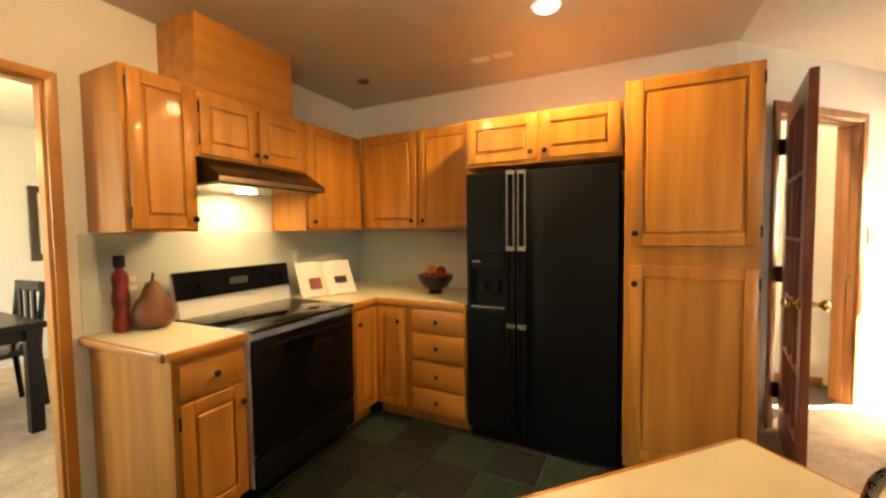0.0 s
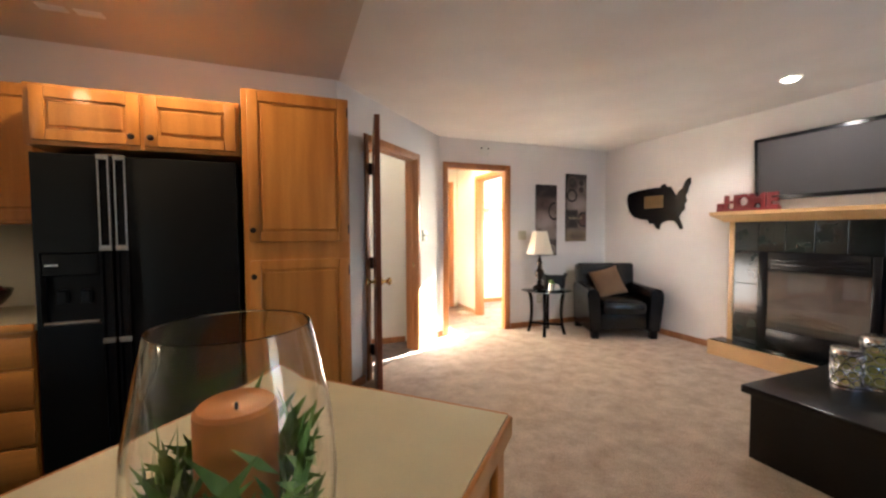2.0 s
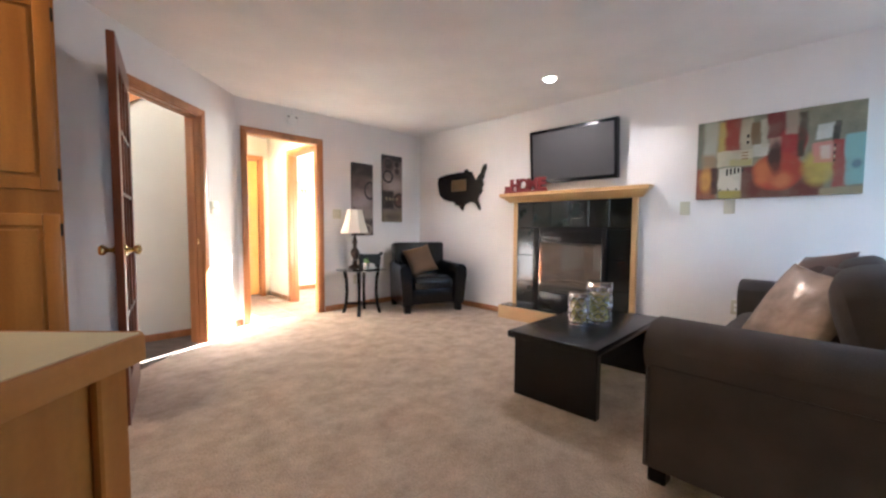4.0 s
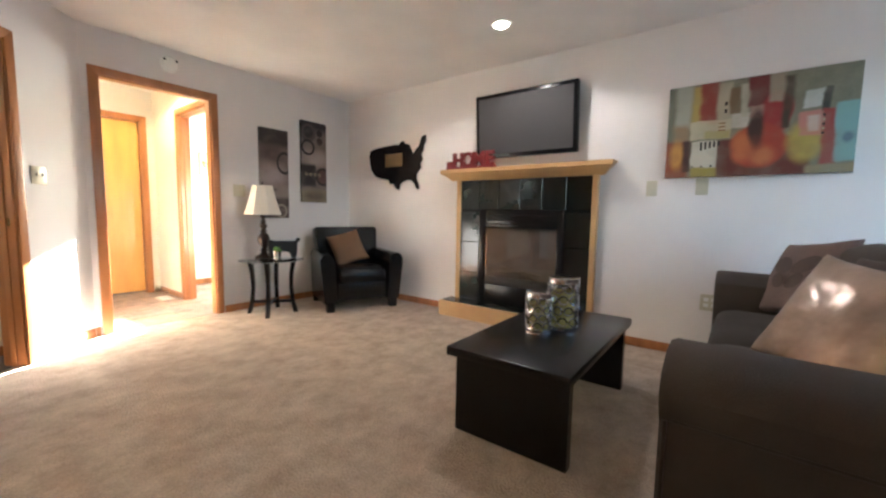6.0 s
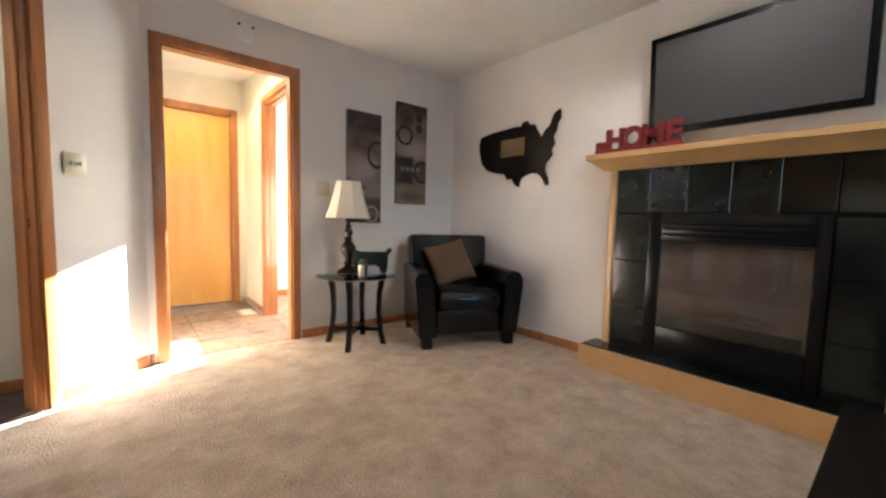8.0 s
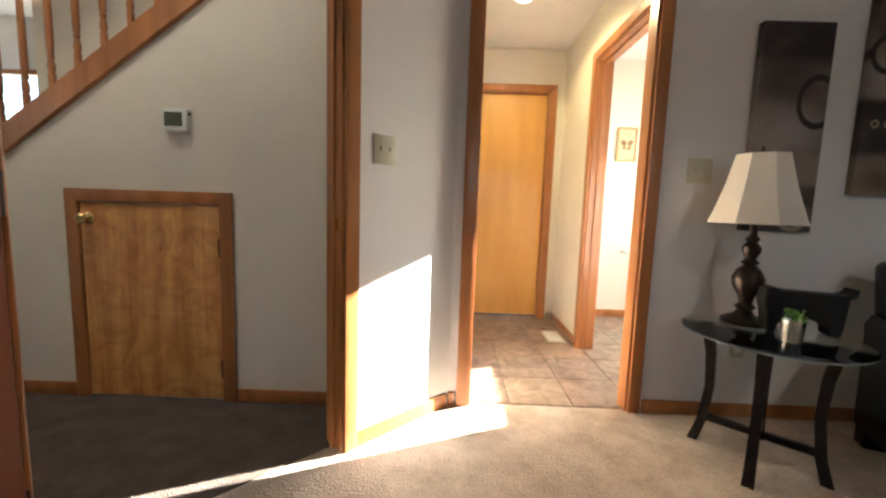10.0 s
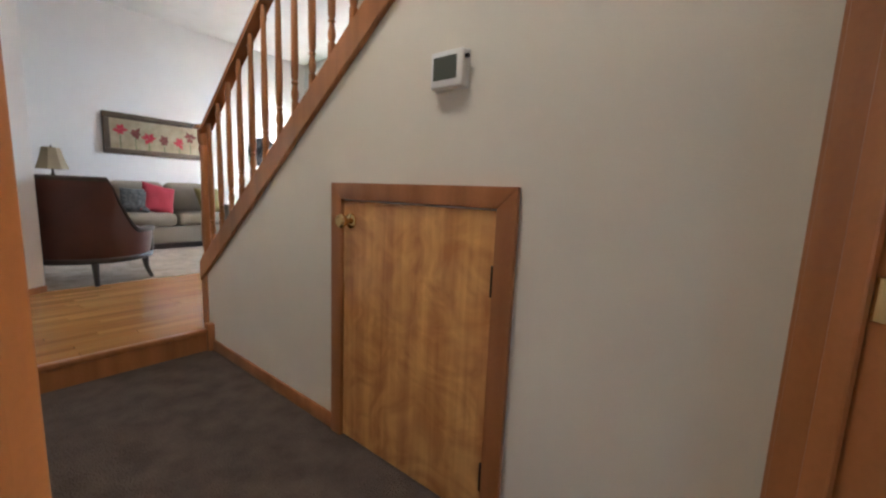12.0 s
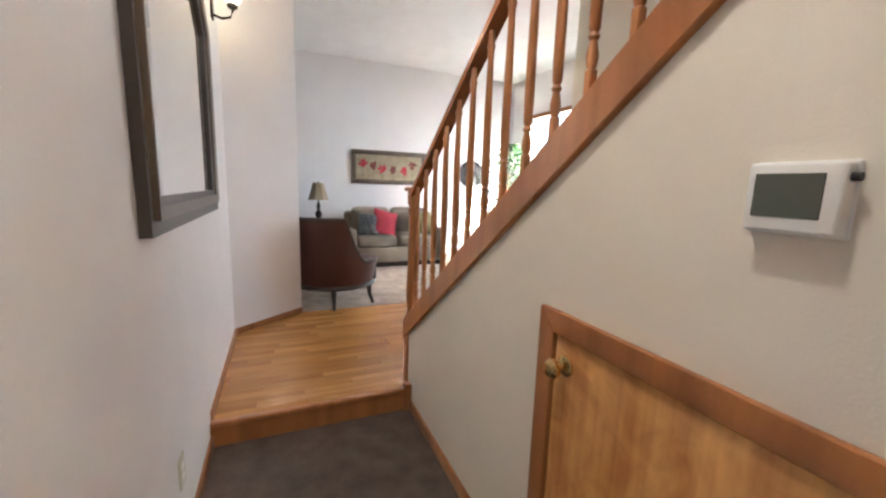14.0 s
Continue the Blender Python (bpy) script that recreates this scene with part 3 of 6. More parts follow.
# windows with frames and panes
def window(name, turn, s0, s1, sill, head, thick, label, bars=1):
    w = thing(name, turn @ pose((s0 + s1) / 2, 0, sill), label, "window", kind="structure")
    h, t = (s1 - s0) / 2, head - sill
    for x0, x1, z0, z1 in ((-h - 0.06, -h, -0.06, t + 0.06), (h, h + 0.06, -0.06, t + 0.06), (-h, h, t, t + 0.06), (-h, h, -0.06, 0)):
        part("window_frame", boxed(x0, x1, 0.0, 0.018, z0, z1, bevel=0.004), TRIM, w)
    for k in range(bars + 2):
        x = -h + 2 * h * k / (bars + 1)
        part("sash", boxed(max(-h, x - 0.025), min(h, x + 0.025), -thick * 0.6, -thick * 0.3, 0, t), WHITE, w)
    pane = part("pane", boxed(-h, h, -thick * 0.5, -thick * 0.46, 0, t), GLASS, w)
    pane.visible_shadow = False
    return w


window("window_1", T_S, 4.9, 6.5, 0.55, 2.05, 0.12, "wide living room window with oak trim")
window("window_2", T_F, 5.36, 7.01, 0.75, 2.58, 0.12, "tall bright front window with oak trim", bars=2)

# ---- stairs ----
SLOPE = 0.727
stairs = thing("staircase", pose(-0.42, 5.62, FZ), "oak staircase rising with carpeted treads behind a stringer", "stairs")
for k in range(13):
    x = 0.05 + k * 0.247
    part("tread", boxed(x - 0.02, x + 0.27, -0.46, 0.50, 0.18 * (k + 1) - 0.035, 0.18 * (k + 1), bevel=0.006), CARPET, stairs)
    part("riser", boxed(x, x + 0.018, -0.46, 0.50, 0.18 * k, 0.18 * (k + 1) - 0.036), CARPET, stairs)
railing = thing("stair_railing", pose(-0.44, 5.122, FZ), "honey oak stair railing with turned balusters", "railing")


def sheared(bm):
    for v in bm.verts:
        v.co.z += SLOPE * v.co.x
    return bm


part("stringer", sheared(boxed(-0.03, 3.05, -0.045, 0.03, 0.30, 0.425, bevel=0.006)), TRIM, railing, "sloping oak stringer board")
part("stringer_cap", sheared(boxed(-0.03, 3.05, -0.035, 0.022, 0.425, 0.44, bevel=0.004)), TRIM, railing)
hand = bmesh.new()
prof = [(-0.028, 0), (-0.031, 0.018), (-0.026, 0.04), (-0.012, 0.052), (0.012, 0.052), (0.026, 0.04), (0.031, 0.018), (0.028, 0)]
ends = [[hand.verts.new((x, y, z + 1.155 + SLOPE * x)) for y, z in prof] for x in (0.02, 3.0)]
for i in range(8):
    hand.faces.new((ends[0][i], ends[0][(i + 1) % 8], ends[1][(i + 1) % 8], ends[1][i]))
hand.faces.new(ends[0])
hand.faces.new(ends[1])
part("handrail", hand, HANDRAIL, railing, "polished moulded oak handrail")
newel = bmesh.new()
box(newel, -0.035, 0.035, -0.035, 0.035, 0, 0.42, bevel=0.004)
lathe(newel, [(0.033, 0.42), (0.036, 0.44), (0.024, 0.46), (0.03, 0.50), (0.033, 0.58), (0.026, 0.80), (0.022, 1.05), (0.03, 1.09), (0.022, 1.11), (0.032, 1.13), (0.032, 1.20)], 16)
box(newel, -0.05, 0.05, -0.042, 0.042, 1.20, 1.225, bevel=0.008, seg=2)
part("newel_post", newel, TRIM, railing)
bal = bmesh.new()
box(bal, -0.012, 0.012, -0.012, 0.012, 0.0, 0.088, bevel=0.003)
lathe(bal, [(0.009, 0.085), (0.014, 0.10), (0.016, 0.12), (0.010, 0.155), (0.015, 0.165), (0.010, 0.175), (0.014, 0.185), (0.0155, 0.25), (0.014, 0.45), (0.011, 0.62), (0.012, 0.66), (0.016, 0.675), (0.011, 0.69), (0.010, 0.73)], 12)
bal_mesh = mesh_of("baluster", bal, TRIM)
for k in range(22):
    x = 0.10 + 0.1305 * k
    b = new("baluster", bal_mesh)
    b.parent = railing
    b.matrix_basis = pose(x, -0.006, 0.425 + SLOPE * x)

# ---- kitchen ----


def knob(parent, x, z, y=0.0, mat=None):
    bm = lathe(bmesh.new(), [(0.006, 0), (0.006, 0.012), (0.015, 0.016), (0.016, 0.022), (0.010, 0.029), (0.002, 0.031)], 12)
    part("knob", bm, mat or BRONZE, parent, "small dark bronze knob", pose(x, y, z, 90))


def hinge(parent, x, z):
    part("hinge", lathe(bmesh.new(), [(0.005, -0.028), (0.005, 0.028)], 8), BRONZE, parent, "", pose(x, -0.019, z))


def panel_door(cab, x0, x1, z0, z1, knob_at=None, hinge_side=0):
    """A raised-panel door with a frame, on the cabinet's front."""
    fw = min(0.055, (x1 - x0) * 0.22)
    bm = bmesh.new()
    box(bm, x0, x0 + fw, -0.02, -0.001, z0, z1, bevel=0.004, seg=2)
    box(bm, x1 - fw, x1, -0.02, -0.001, z0, z1, bevel=0.004, seg=2)
    box(bm, x0 + fw, x1 - fw, -0.02, -0.001, z0, z0 + fw, bevel=0.003)
    box(bm, x0 + fw, x1 - fw, -0.02, -0.001, z1 - fw, z1, bevel=0.003)
    box(bm, x0 + fw - 0.004, x1 - fw + 0.004, -0.009, -0.003, z0 + fw - 0.004, z1 - fw + 0.004)
    door = part("door", bm, OAK, cab)
    pb = boxed(x0 + fw + 0.012, x1 - fw - 0.012, -0.021, -0.0095, z0 + fw + 0.012, z1 - fw - 0.012, bevel=0.010)
    part("panel", pb, OAK, door)
    if knob_at:
        knob(door, knob_at[0], knob_at[1], -0.02)
    if hinge_side:
        hx = x0 - 0.004 if hinge_side < 0 else x1 + 0.004
        for z in (z0 + 0.07, z1 - 0.07):
            hinge(door, hx, z)
    return door


def drawer(cab, x0, x1, z0, z1):
    d = part("drawer", boxed(x0, x1, -0.02, -0.001, z0, z1, bevel=0.006, seg=2), OAK_H, cab)
    knob(d, (x0 + x1) / 2, (z0 + z1) / 2, -0.02)


def cabinet(name, m, w, depth, h, label, foot=0.0, group="kitchen cabinets"):
    c = thing(name, m, label, "cabinet", group)
    bm = boxed(0, w, 0.0, depth, foot, h, bevel=0.002)
    if foot:
        box(bm, 0.002, w - 0.002, 0.06, depth, 0, foot)
    part("body", bm, OAK, c)
    return c


def face_west(y0, z0, x):  # a front that looks along +x
    return pose(x, y0, z0, 0, 0, 90)


UF = -1.085  # front of the upper cabinets on the range wall
c = cabinet("wall_cabinet", face_west(1.84, 1.325, UF), 0.315, 0.315, 0.72, "honey oak wall cabinet with one raised-panel door")
panel_door(c, 0.022, 0.305, 0.015, 0.705, (0.285, 0.06), -1)
c = cabinet("wall_cabinet", face_west(2.157, 1.70, UF), 0.71, 0.315, 0.345, "short honey oak cabinet above the range hood")
panel_door(c, 0.015, 0.345, 0.015, 0.315, (0.325, 0.055), -1)
panel_door(c, 0.365, 0.695, 0.015, 0.315, (0.385, 0.055))
single("hood_chimney_box", boxed(0, 0.62, 0, 0.315, 0, 0.372, bevel=0.003), OAK_H, "oak boxed-in vent cover between cabinet and ceiling", "vent cover", face_west(2.175, 2.047, UF - 0.004))
c = cabinet("wall_cabinet", face_west(2.872, 1.325, UF), 0.60, 0.315, 0.72, "honey oak wall cabinet in the kitchen corner")
panel_door(c, 0.018, 0.55, 0.015, 0.705, (0.05, 0.06))
c = cabinet("wall_cabinet", pose(-1.08, 3.475, 1.33), 0.995, 0.34, 0.73, "honey oak wall cabinet with two raised-panel doors")
panel_door(c, 0.05, 0.515, 0.015, 0.715, (0.475, 0.06))
panel_door(c, 0.53, 0.985, 0.015, 0.715, (0.57, 0.06))
c = cabinet("wall_cabinet", pose(-0.08, 3.20, 1.70), 0.905, 0.615, 0.29, "low honey oak cabinet over the refrigerator")
panel_door(c, 0.03, 0.455, 0.02, 0.275, (0.425, 0.06))
panel_door(c, 0.475, 0.89, 0.02, 0.275, (0.505, 0.06))
c = cabinet("pantry_cabinet", pose(0.835, 3.19, 0.0), 0.58, 0.63, 2.075, "tall honey oak pantry cabinet with two doors", foot=0.085)
panel_door(c, 0.03, 0.568, 1.225, 2.06, (0.05, 1.29), 1)
panel_door(c, 0.03, 0.568, 0.10, 1.12, (0.05, 1.03), 1)
BF = -0.765  # front of the base cabinets on the range wall
CT = 0.85
c = cabinet("base_cabinet", face_west(1.82, 0, BF), 0.325, 0.635, CT - 0.035, "narrow honey oak base cabinet with drawer and door", foot=0.09)
drawer(c, 0.02, 0.31, 0.645, 0.785)
panel_door(c, 0.02, 0.31, 0.11, 0.625, (0.285, 0.545), -1)
c = cabinet("base_cabinet", face_west(2.925, 0, BF), 0.26, 0.635, CT - 0.035, "narrow honey oak corner cabinet beside the range", foot=0.09)
panel_door(c, 0.015, 0.245, 0.11, 0.79, (0.04, 0.70))
c = cabinet("base_cabinet", pose(-0.765, 3.19, 0), 0.285, 0.63, CT - 0.035, "honey oak corner cabinet with one door", foot=0.09)
panel_door(c, 0.02, 0.245, 0.11, 0.79, (0.205, 0.70))
c = cabinet("base_cabinet", pose(-0.478, 3.19, 0), 0.41, 0.63, CT - 0.035, "honey oak base cabinet with four drawers", foot=0.09)
for z0, z1 in ((0.645, 0.79), (0.455, 0.63), (0.27, 0.44), (0.105, 0.255)):
    drawer(c, 0.015, 0.40, z0, z1)


def worktop(name, outline, label, z=CT):
    t = thing(name, Matrix.Translation((*outline[0], z)), label, "worktop")
    x0, y0 = outline[0]
    loc = [(x - x0, y - y0) for x, y in outline]
    part("top", slab(bmesh.new(), loc, -0.034, 0), COUNTER, t)
    return t, loc


def edging(t, a, b):
    """An oak nosing along one edge of a worktop."""
    a, b = Vector((*a, 0)), Vector((*b, 0))
    w = b - a
    part("wood_edge", boxed(-0.0, w.length, -0.02, 0.0, -0.036, 0.0015, bevel=0.006, seg=2), OAK_H, t, "oak nosing", Matrix.Translation(a) @ Matrix.Rotation(math.atan2(w.y, w.x), 4, "Z"))


t, loc = worktop("worktop", [(-1.395, 1.80), (-0.76, 1.80), (-0.76, 2.155), (-1.395, 2.155)], "cream laminate worktop with oak nosing")
edging(t, loc[0], loc[1])
edging(t, loc[1], loc[2])
t, loc = worktop("worktop", [(-1.395, 2.915), (-0.76, 2.915), (-0.76, 3.185), (-0.065, 3.185), (-0.065, 3.815), (-1.395, 3.815)], "cream laminate corner worktop with oak nosing")
edging(t, loc[1], loc[2])
edging(t, loc[2], loc[3])
single("backsplash", boxed(0, 2.02, 0, 0.005, 0, 0.47), SPLASH, "grey green laminate backsplash", "backsplash", pose(-1.394, 1.80, CT + 0.001, 0, 0, 90))
single("backsplash", boxed(0, 1.32, 0, 0.005, 0, 0.475), SPLASH, "grey green laminate backsplash", "backsplash", pose(-1.388, 3.814, CT + 0.001))


def build_range():
    r = thing("range", face_west(2.165, 0, -0.745), "black electric range with glass cooktop and white panel", "stove")
    part("body", boxed(0.004, 0.74, 0.022, 0.64, 0.07, 0.835, bevel=0.004), WHITE, r)
    part("cooktop", boxed(0.0, 0.744, -0.012, 0.60, 0.836, 0.856, bevel=0.005, seg=2), BLACK_GLASS, r, "black ceramic glass cooktop")
    d = part("oven_door", boxed(0.006, 0.738, -0.008, 0.02, 0.24, 0.80, bevel=0.008, seg=2), OVEN_GLASS, r)
    h = bmesh.new()
    tube(h, [(0.07, -0.045, 0.765), (0.67, -0.045, 0.765)], 0.011)
    for x in (0.09, 0.65):
        tube(h, [(x, -0.045, 0.765), (x, -0.006, 0.765)], 0.009)
    part("handle", h, BLACK, d)
    part("storage_drawer", boxed(0.006, 0.738, -0.006, 0.02, 0.075, 0.23, bevel=0.008, seg=2), BLACK, r)
    back = bmesh.new()
    slab(back, [(0.545, 0.856), (0.625, 0.856), (0.625, 1.10), (0.585, 1.10)], 0.0, 0.744)
    for v in back.verts:
        v.co = Vector((v.co.z, v.co.x, v.co.y))
    part("back_panel", back, WHITE, r, "white sloping back panel")
    ctl = bmesh.new()
    slab(ctl, [(0.552, 0.955), (0.568, 0.955), (0.600, 1.105), (0.575, 1.105)], -0.006, 0.75)
    for v in ctl.verts:
        v.co = Vector((v.co.z, v.co.x, v.co.y))
    cp = part("control_panel", ctl, BLACK, r, "glossy black control panel")
    for x in (0.06, 0.12, 0.62, 0.68):
        part("dial", lathe(bmesh.new(), [(0.019, 0), (0.017, 0.018), (0.004, 0.02)], 14), BLACK, cp, "", pose(x, 0.560, 1.03, 75))
    part("clock_display", boxed(0.30, 0.42, 0.5555, 0.560, 1.01, 1.05), LCD, cp)
    for x, y, rr in ((0.2, 0.15, 0.10), (0.2, 0.42, 0.075), (0.55, 0.15, 0.075), (0.55, 0.42, 0.10)):
        ring = bmesh.new()
        bmesh.ops.create_circle(ring, segments=32, radius=rr)
        bmesh.ops.create_circle(ring, segments=32, radius=rr - 0.004)
        bmesh.ops.bridge_loops(ring, edges=ring.edges)
        part("burner_ring", ring, GREY_SCREEN, r, "", pose(x, y, 0.8572))


build_range()


def build_hood():
    h = thing("range_hood", face_west(2.155, 1.565, UF + 0.0), "black under-cabinet range hood, lit", "range hood")
    bm = bmesh.new()
    slab(bm, [(0.31, 0.0), (-0.17, 0.0), (-0.17, 0.035), (-0.02, 0.133), (0.31, 0.133)], 0.0, 0.715)
    for v in bm.verts:
        v.co = Vector((v.co.z, v.co.x, v.co.y))
    part("shell", bm, BLACK, h)
    part("underside", boxed(0.03, 0.685, -0.14, 0.29, -0.006, -0.001, bevel=0.002), STEEL, h, "brushed metal filter")
    part("lamp_lens", boxed(0.32, 0.42, 0.09, 0.15, -0.012, -0.0065, bevel=0.002), LAMP_ON, h, "bright lamp lens")
    part("edge_strip", boxed(0.0, 0.715, -0.175, -0.171, 0.004, 0.03), STEEL, h)


build_hood()


def build_fridge():
    f = thing("refrigerator", pose(-0.055, 3.17, 0), "black side-by-side refrigerator with ice dispenser", "refrigerator")
    w, h = 0.865, 1.66
    part("body", boxed(0.0, w, 0.07, 0.62, 0.03, h - 0.01, bevel=0.006), BLACK, f)
    part("toe_grille", boxed(0.02, w - 0.02, 0.04, 0.07, 0.0, 0.075), BLACK, f)
    left = bmesh.new()
    front = [(0.003, 0.08), (0.32, 0.08), (0.32, h), (0.003, h), (0.003, 1.185), (0.25, 1.185), (0.25, 0.83), (0.003, 0.83)]
    slab(left, front, -0.068, 0.0)
    for v in left.verts:
        v.co = Vector((v.co.x, -v.co.z, v.co.y))
    ld = part("freezer_door", left, BLACK_TEX, f)
    part("door_edge", boxed(0.003, 0.022, 0.001, 0.066, 0.83, 1.185), BLACK_TEX, ld)
    part("dispenser", boxed(0.022, 0.25, 0.045, 0.066, 0.83, 1.185), BLACK, ld)
    part("dispenser_panel", boxed(0.024, 0.248, 0.002, 0.05, 1.07, 1.183, bevel=0.006), BLACK, ld)
    part("dispenser_tray", boxed(0.024, 0.248, -0.004, 0.05, 0.832, 0.85, bevel=0.006), STEEL, ld, "grey drip tray edge")
    for x in (0.09, 0.18):
        part("dispenser_paddle", boxed(x - 0.022, x + 0.022, 0.02, 0.045, 0.93, 1.0, bevel=0.008), BLACK_TEX, ld)
    part("badge", boxed(0.04, 0.09, -0.001, 0.002, 1.12, 1.128), STEEL, ld)
    rd = part("fridge_door", boxed(0.328, w - 0.003, 0.0, 0.068, 0.08, h, bevel=0.006, seg=2), BLACK_TEX, f)
    for door, x in ((ld, 0.292), (rd, 0.357)):
        for z0, z1, m in ((1.20, 1.655, STEEL), (0.06 + 0.03, 0.76, BLACK), (0.76, 1.20, BLACK)):
            for dx in (-0.02, 0.02):
                part("handle_rail", boxed(x + dx - 0.004, x + dx + 0.004, -0.046, 0.0, z0, z1, bevel=0.002), m, door, "chrome handle rail" if m is STEEL else "")
            part("handle", boxed(x - 0.016, x + 0.016, -0.030, 0.0, z0, z1, bevel=0.004), BLACK, door, "dark handle grip")
        for z in (1.205, 1.645, 0.75):
            part("handle_clip", boxed(x - 0.026, x + 0.026, -0.049, -0.002, z - 0.014, z + 0.014, bevel=0.003), STEEL, door, "chrome clip")


build_fridge()

# ---- island ----
ISL = pose(1.263, 1.615, 0, 0, 0, -45)   # local x along the end edge, local -y runs back along the island


def build_island():
    i = thing("kitchen_island", ISL, "oak panelled kitchen island base", "island")
    part("body", boxed(-0.27, 0.27, -0.68, -0.045, 0, 0.883, bevel=0.003), OAK, i)
    part("end_panel", boxed(-0.27, 0.27, -0.044, -0.03, 0.0, 0.883, bevel=0.003), OAK, i)
    part("corner_post", boxed(0.2705, 0.285, -0.075, -0.03, 0.0, 0.883, bevel=0.003), OAK, i)
    part("corner_post", boxed(0.2705, 0.285, -0.68, -0.63, 0.0, 0.883, bevel=0.003), OAK, i)
    t = thing("island_worktop", ISL @ Matrix.Translation((0, 0, 0.884)), "cream laminate island top with oak nosing", "worktop")
    part("top", boxed(-0.286, 0.286, -0.70, -0.008, 0, 0.036), COUNTER, t)
    for a, b in (((-0.286, -0.008), (-0.286, -0.70)), ((0.286, -0.008), (-0.286, -0.008)), ((0.286, -0.70), (0.286, -0.008)), ((-0.286, -0.70), (0.286, -0.70))):
        a, b = Vector((*a, 0)), Vector((*b, 0))
        w = b - a
        part("wood_edge", boxed(0, w.length, -0.010, 0.0, -0.004, 0.036, bevel=0.004, seg=2), OAK_H, t, "oak nosing", Matrix.Translation(a) @ Matrix.Rotation(math.atan2(w.y, w.x), 4, "Z"))


build_island()

# ---- the french door standing open ----


def build_french_door():
    hx, hy, ang = 1.752, 4.068, math.degrees(math.atan2(3.285 - 4.068, 1.612 - 1.752))
    d = thing("french_door", pose(hx, hy, 0.012, 0, 0, ang), "dark red glazed door standing open, round brass knobs", "door")
    w, h, t = 0.785, 2.03, 0.036
    for x0, x1, z0, z1 in ((0, 0.11, 0, h), (w - 0.11, w, 0, h), (0.11, w - 0.11, 0, 0.22), (0.11, w - 0.11, h - 0.12, h)):
        part("rail" if x0 == 0.11 else "stile", boxed(x0, x1, -t / 2, t / 2, z0, z1, bevel=0.003), CHERRY, d)
    for k in range(1, 3):
        x = 0.11 + (w - 0.22) * k / 3
        part("muntin", boxed(x - 0.011, x + 0.011, -0.015, 0.015, 0.22, h - 0.12, bevel=0.003), CHERRY, d)
    for k in range(1, 5):
        z = 0.22 + (h - 0.34) * k / 5
        part("muntin", boxed(0.11, w - 0.11, -0.0145, 0.0145, z - 0.011, z + 0.011, bevel=0.003), CHERRY, d)
    g = part("pane", boxed(0.105, w - 0.105, -0.003, 0.003, 0.215, h - 0.115), GLASS, d)
    g.visible_shadow = False
    for s in (-1, 1):
        bm = lathe(bmesh.new(), [(0.030, 0), (0.029, 0.006), (0.013, 0.012), (0.011, 0.03), (0.016, 0.038), (0.026, 0.048), (0.028, 0.058), (0.022, 0.068), (0.008, 0.072)], 18)
        part("knob", bm, BRASS, d, "polished brass knob", pose(w - 0.06, s * t / 2, 0.93, -90 * s))
    for z in (0.25, 1.0, 1.8):
        part("hinge", boxed(-0.012, 0.004, -0.085, 0.012, z - 0.05, z + 0.05, bevel=0.002), BRONZE, d, "dark hinge")


build_french_door()
single("strike_plate", boxed(-0.009, 0.009, -0.002, 0, -0.024, 0.024, bevel=0.001), BRASS, "small brass strike plate on the door jamb", "strike plate", T_D @ pose(0.6163, -0.035, 0.93, 0, 0, 90))

# ---- under-stair door ----


def build_cupboard_door():
    d = thing("cupboard_door", pose(0.885, 5.097, 0), "low honey veneered door under the stairs, closed", "door")
    w, h, c = 0.81, 1.047, 0.062
    mitred(d, c, w - c, h - c, c, -0.02, 0.0, TRIM)
    part("leaf", boxed(c + 0.004, w - c - 0.004, -0.008, 0.0, 0.012, h - c - 0.005, bevel=0.002), VENEER, d, "flame grained veneer leaf")
    bm = lathe(bmesh.new(), [(0.029, 0), (0.028, 0.006), (0.020, 0.011), (0.010, 0.014), (0.010, 0.028), (0.020, 0.033), (0.027, 0.043), (0.027, 0.052), (0.019, 0.061), (0.006, 0.064)], 24)
    part("knob", bm, BRASS, d, "polished brass knob", pose(c + 0.05, -0.008, 0.905, 90))
    for z in (0.17, 0.78):
        part("hinge", lathe(bmesh.new(), [(0.006, -0.045), (0.006, 0.045)], 8), BRONZE, d, "", pose(w - c - 0.004, -0.012, z))


build_cupboard_door()

# ---- living room ----


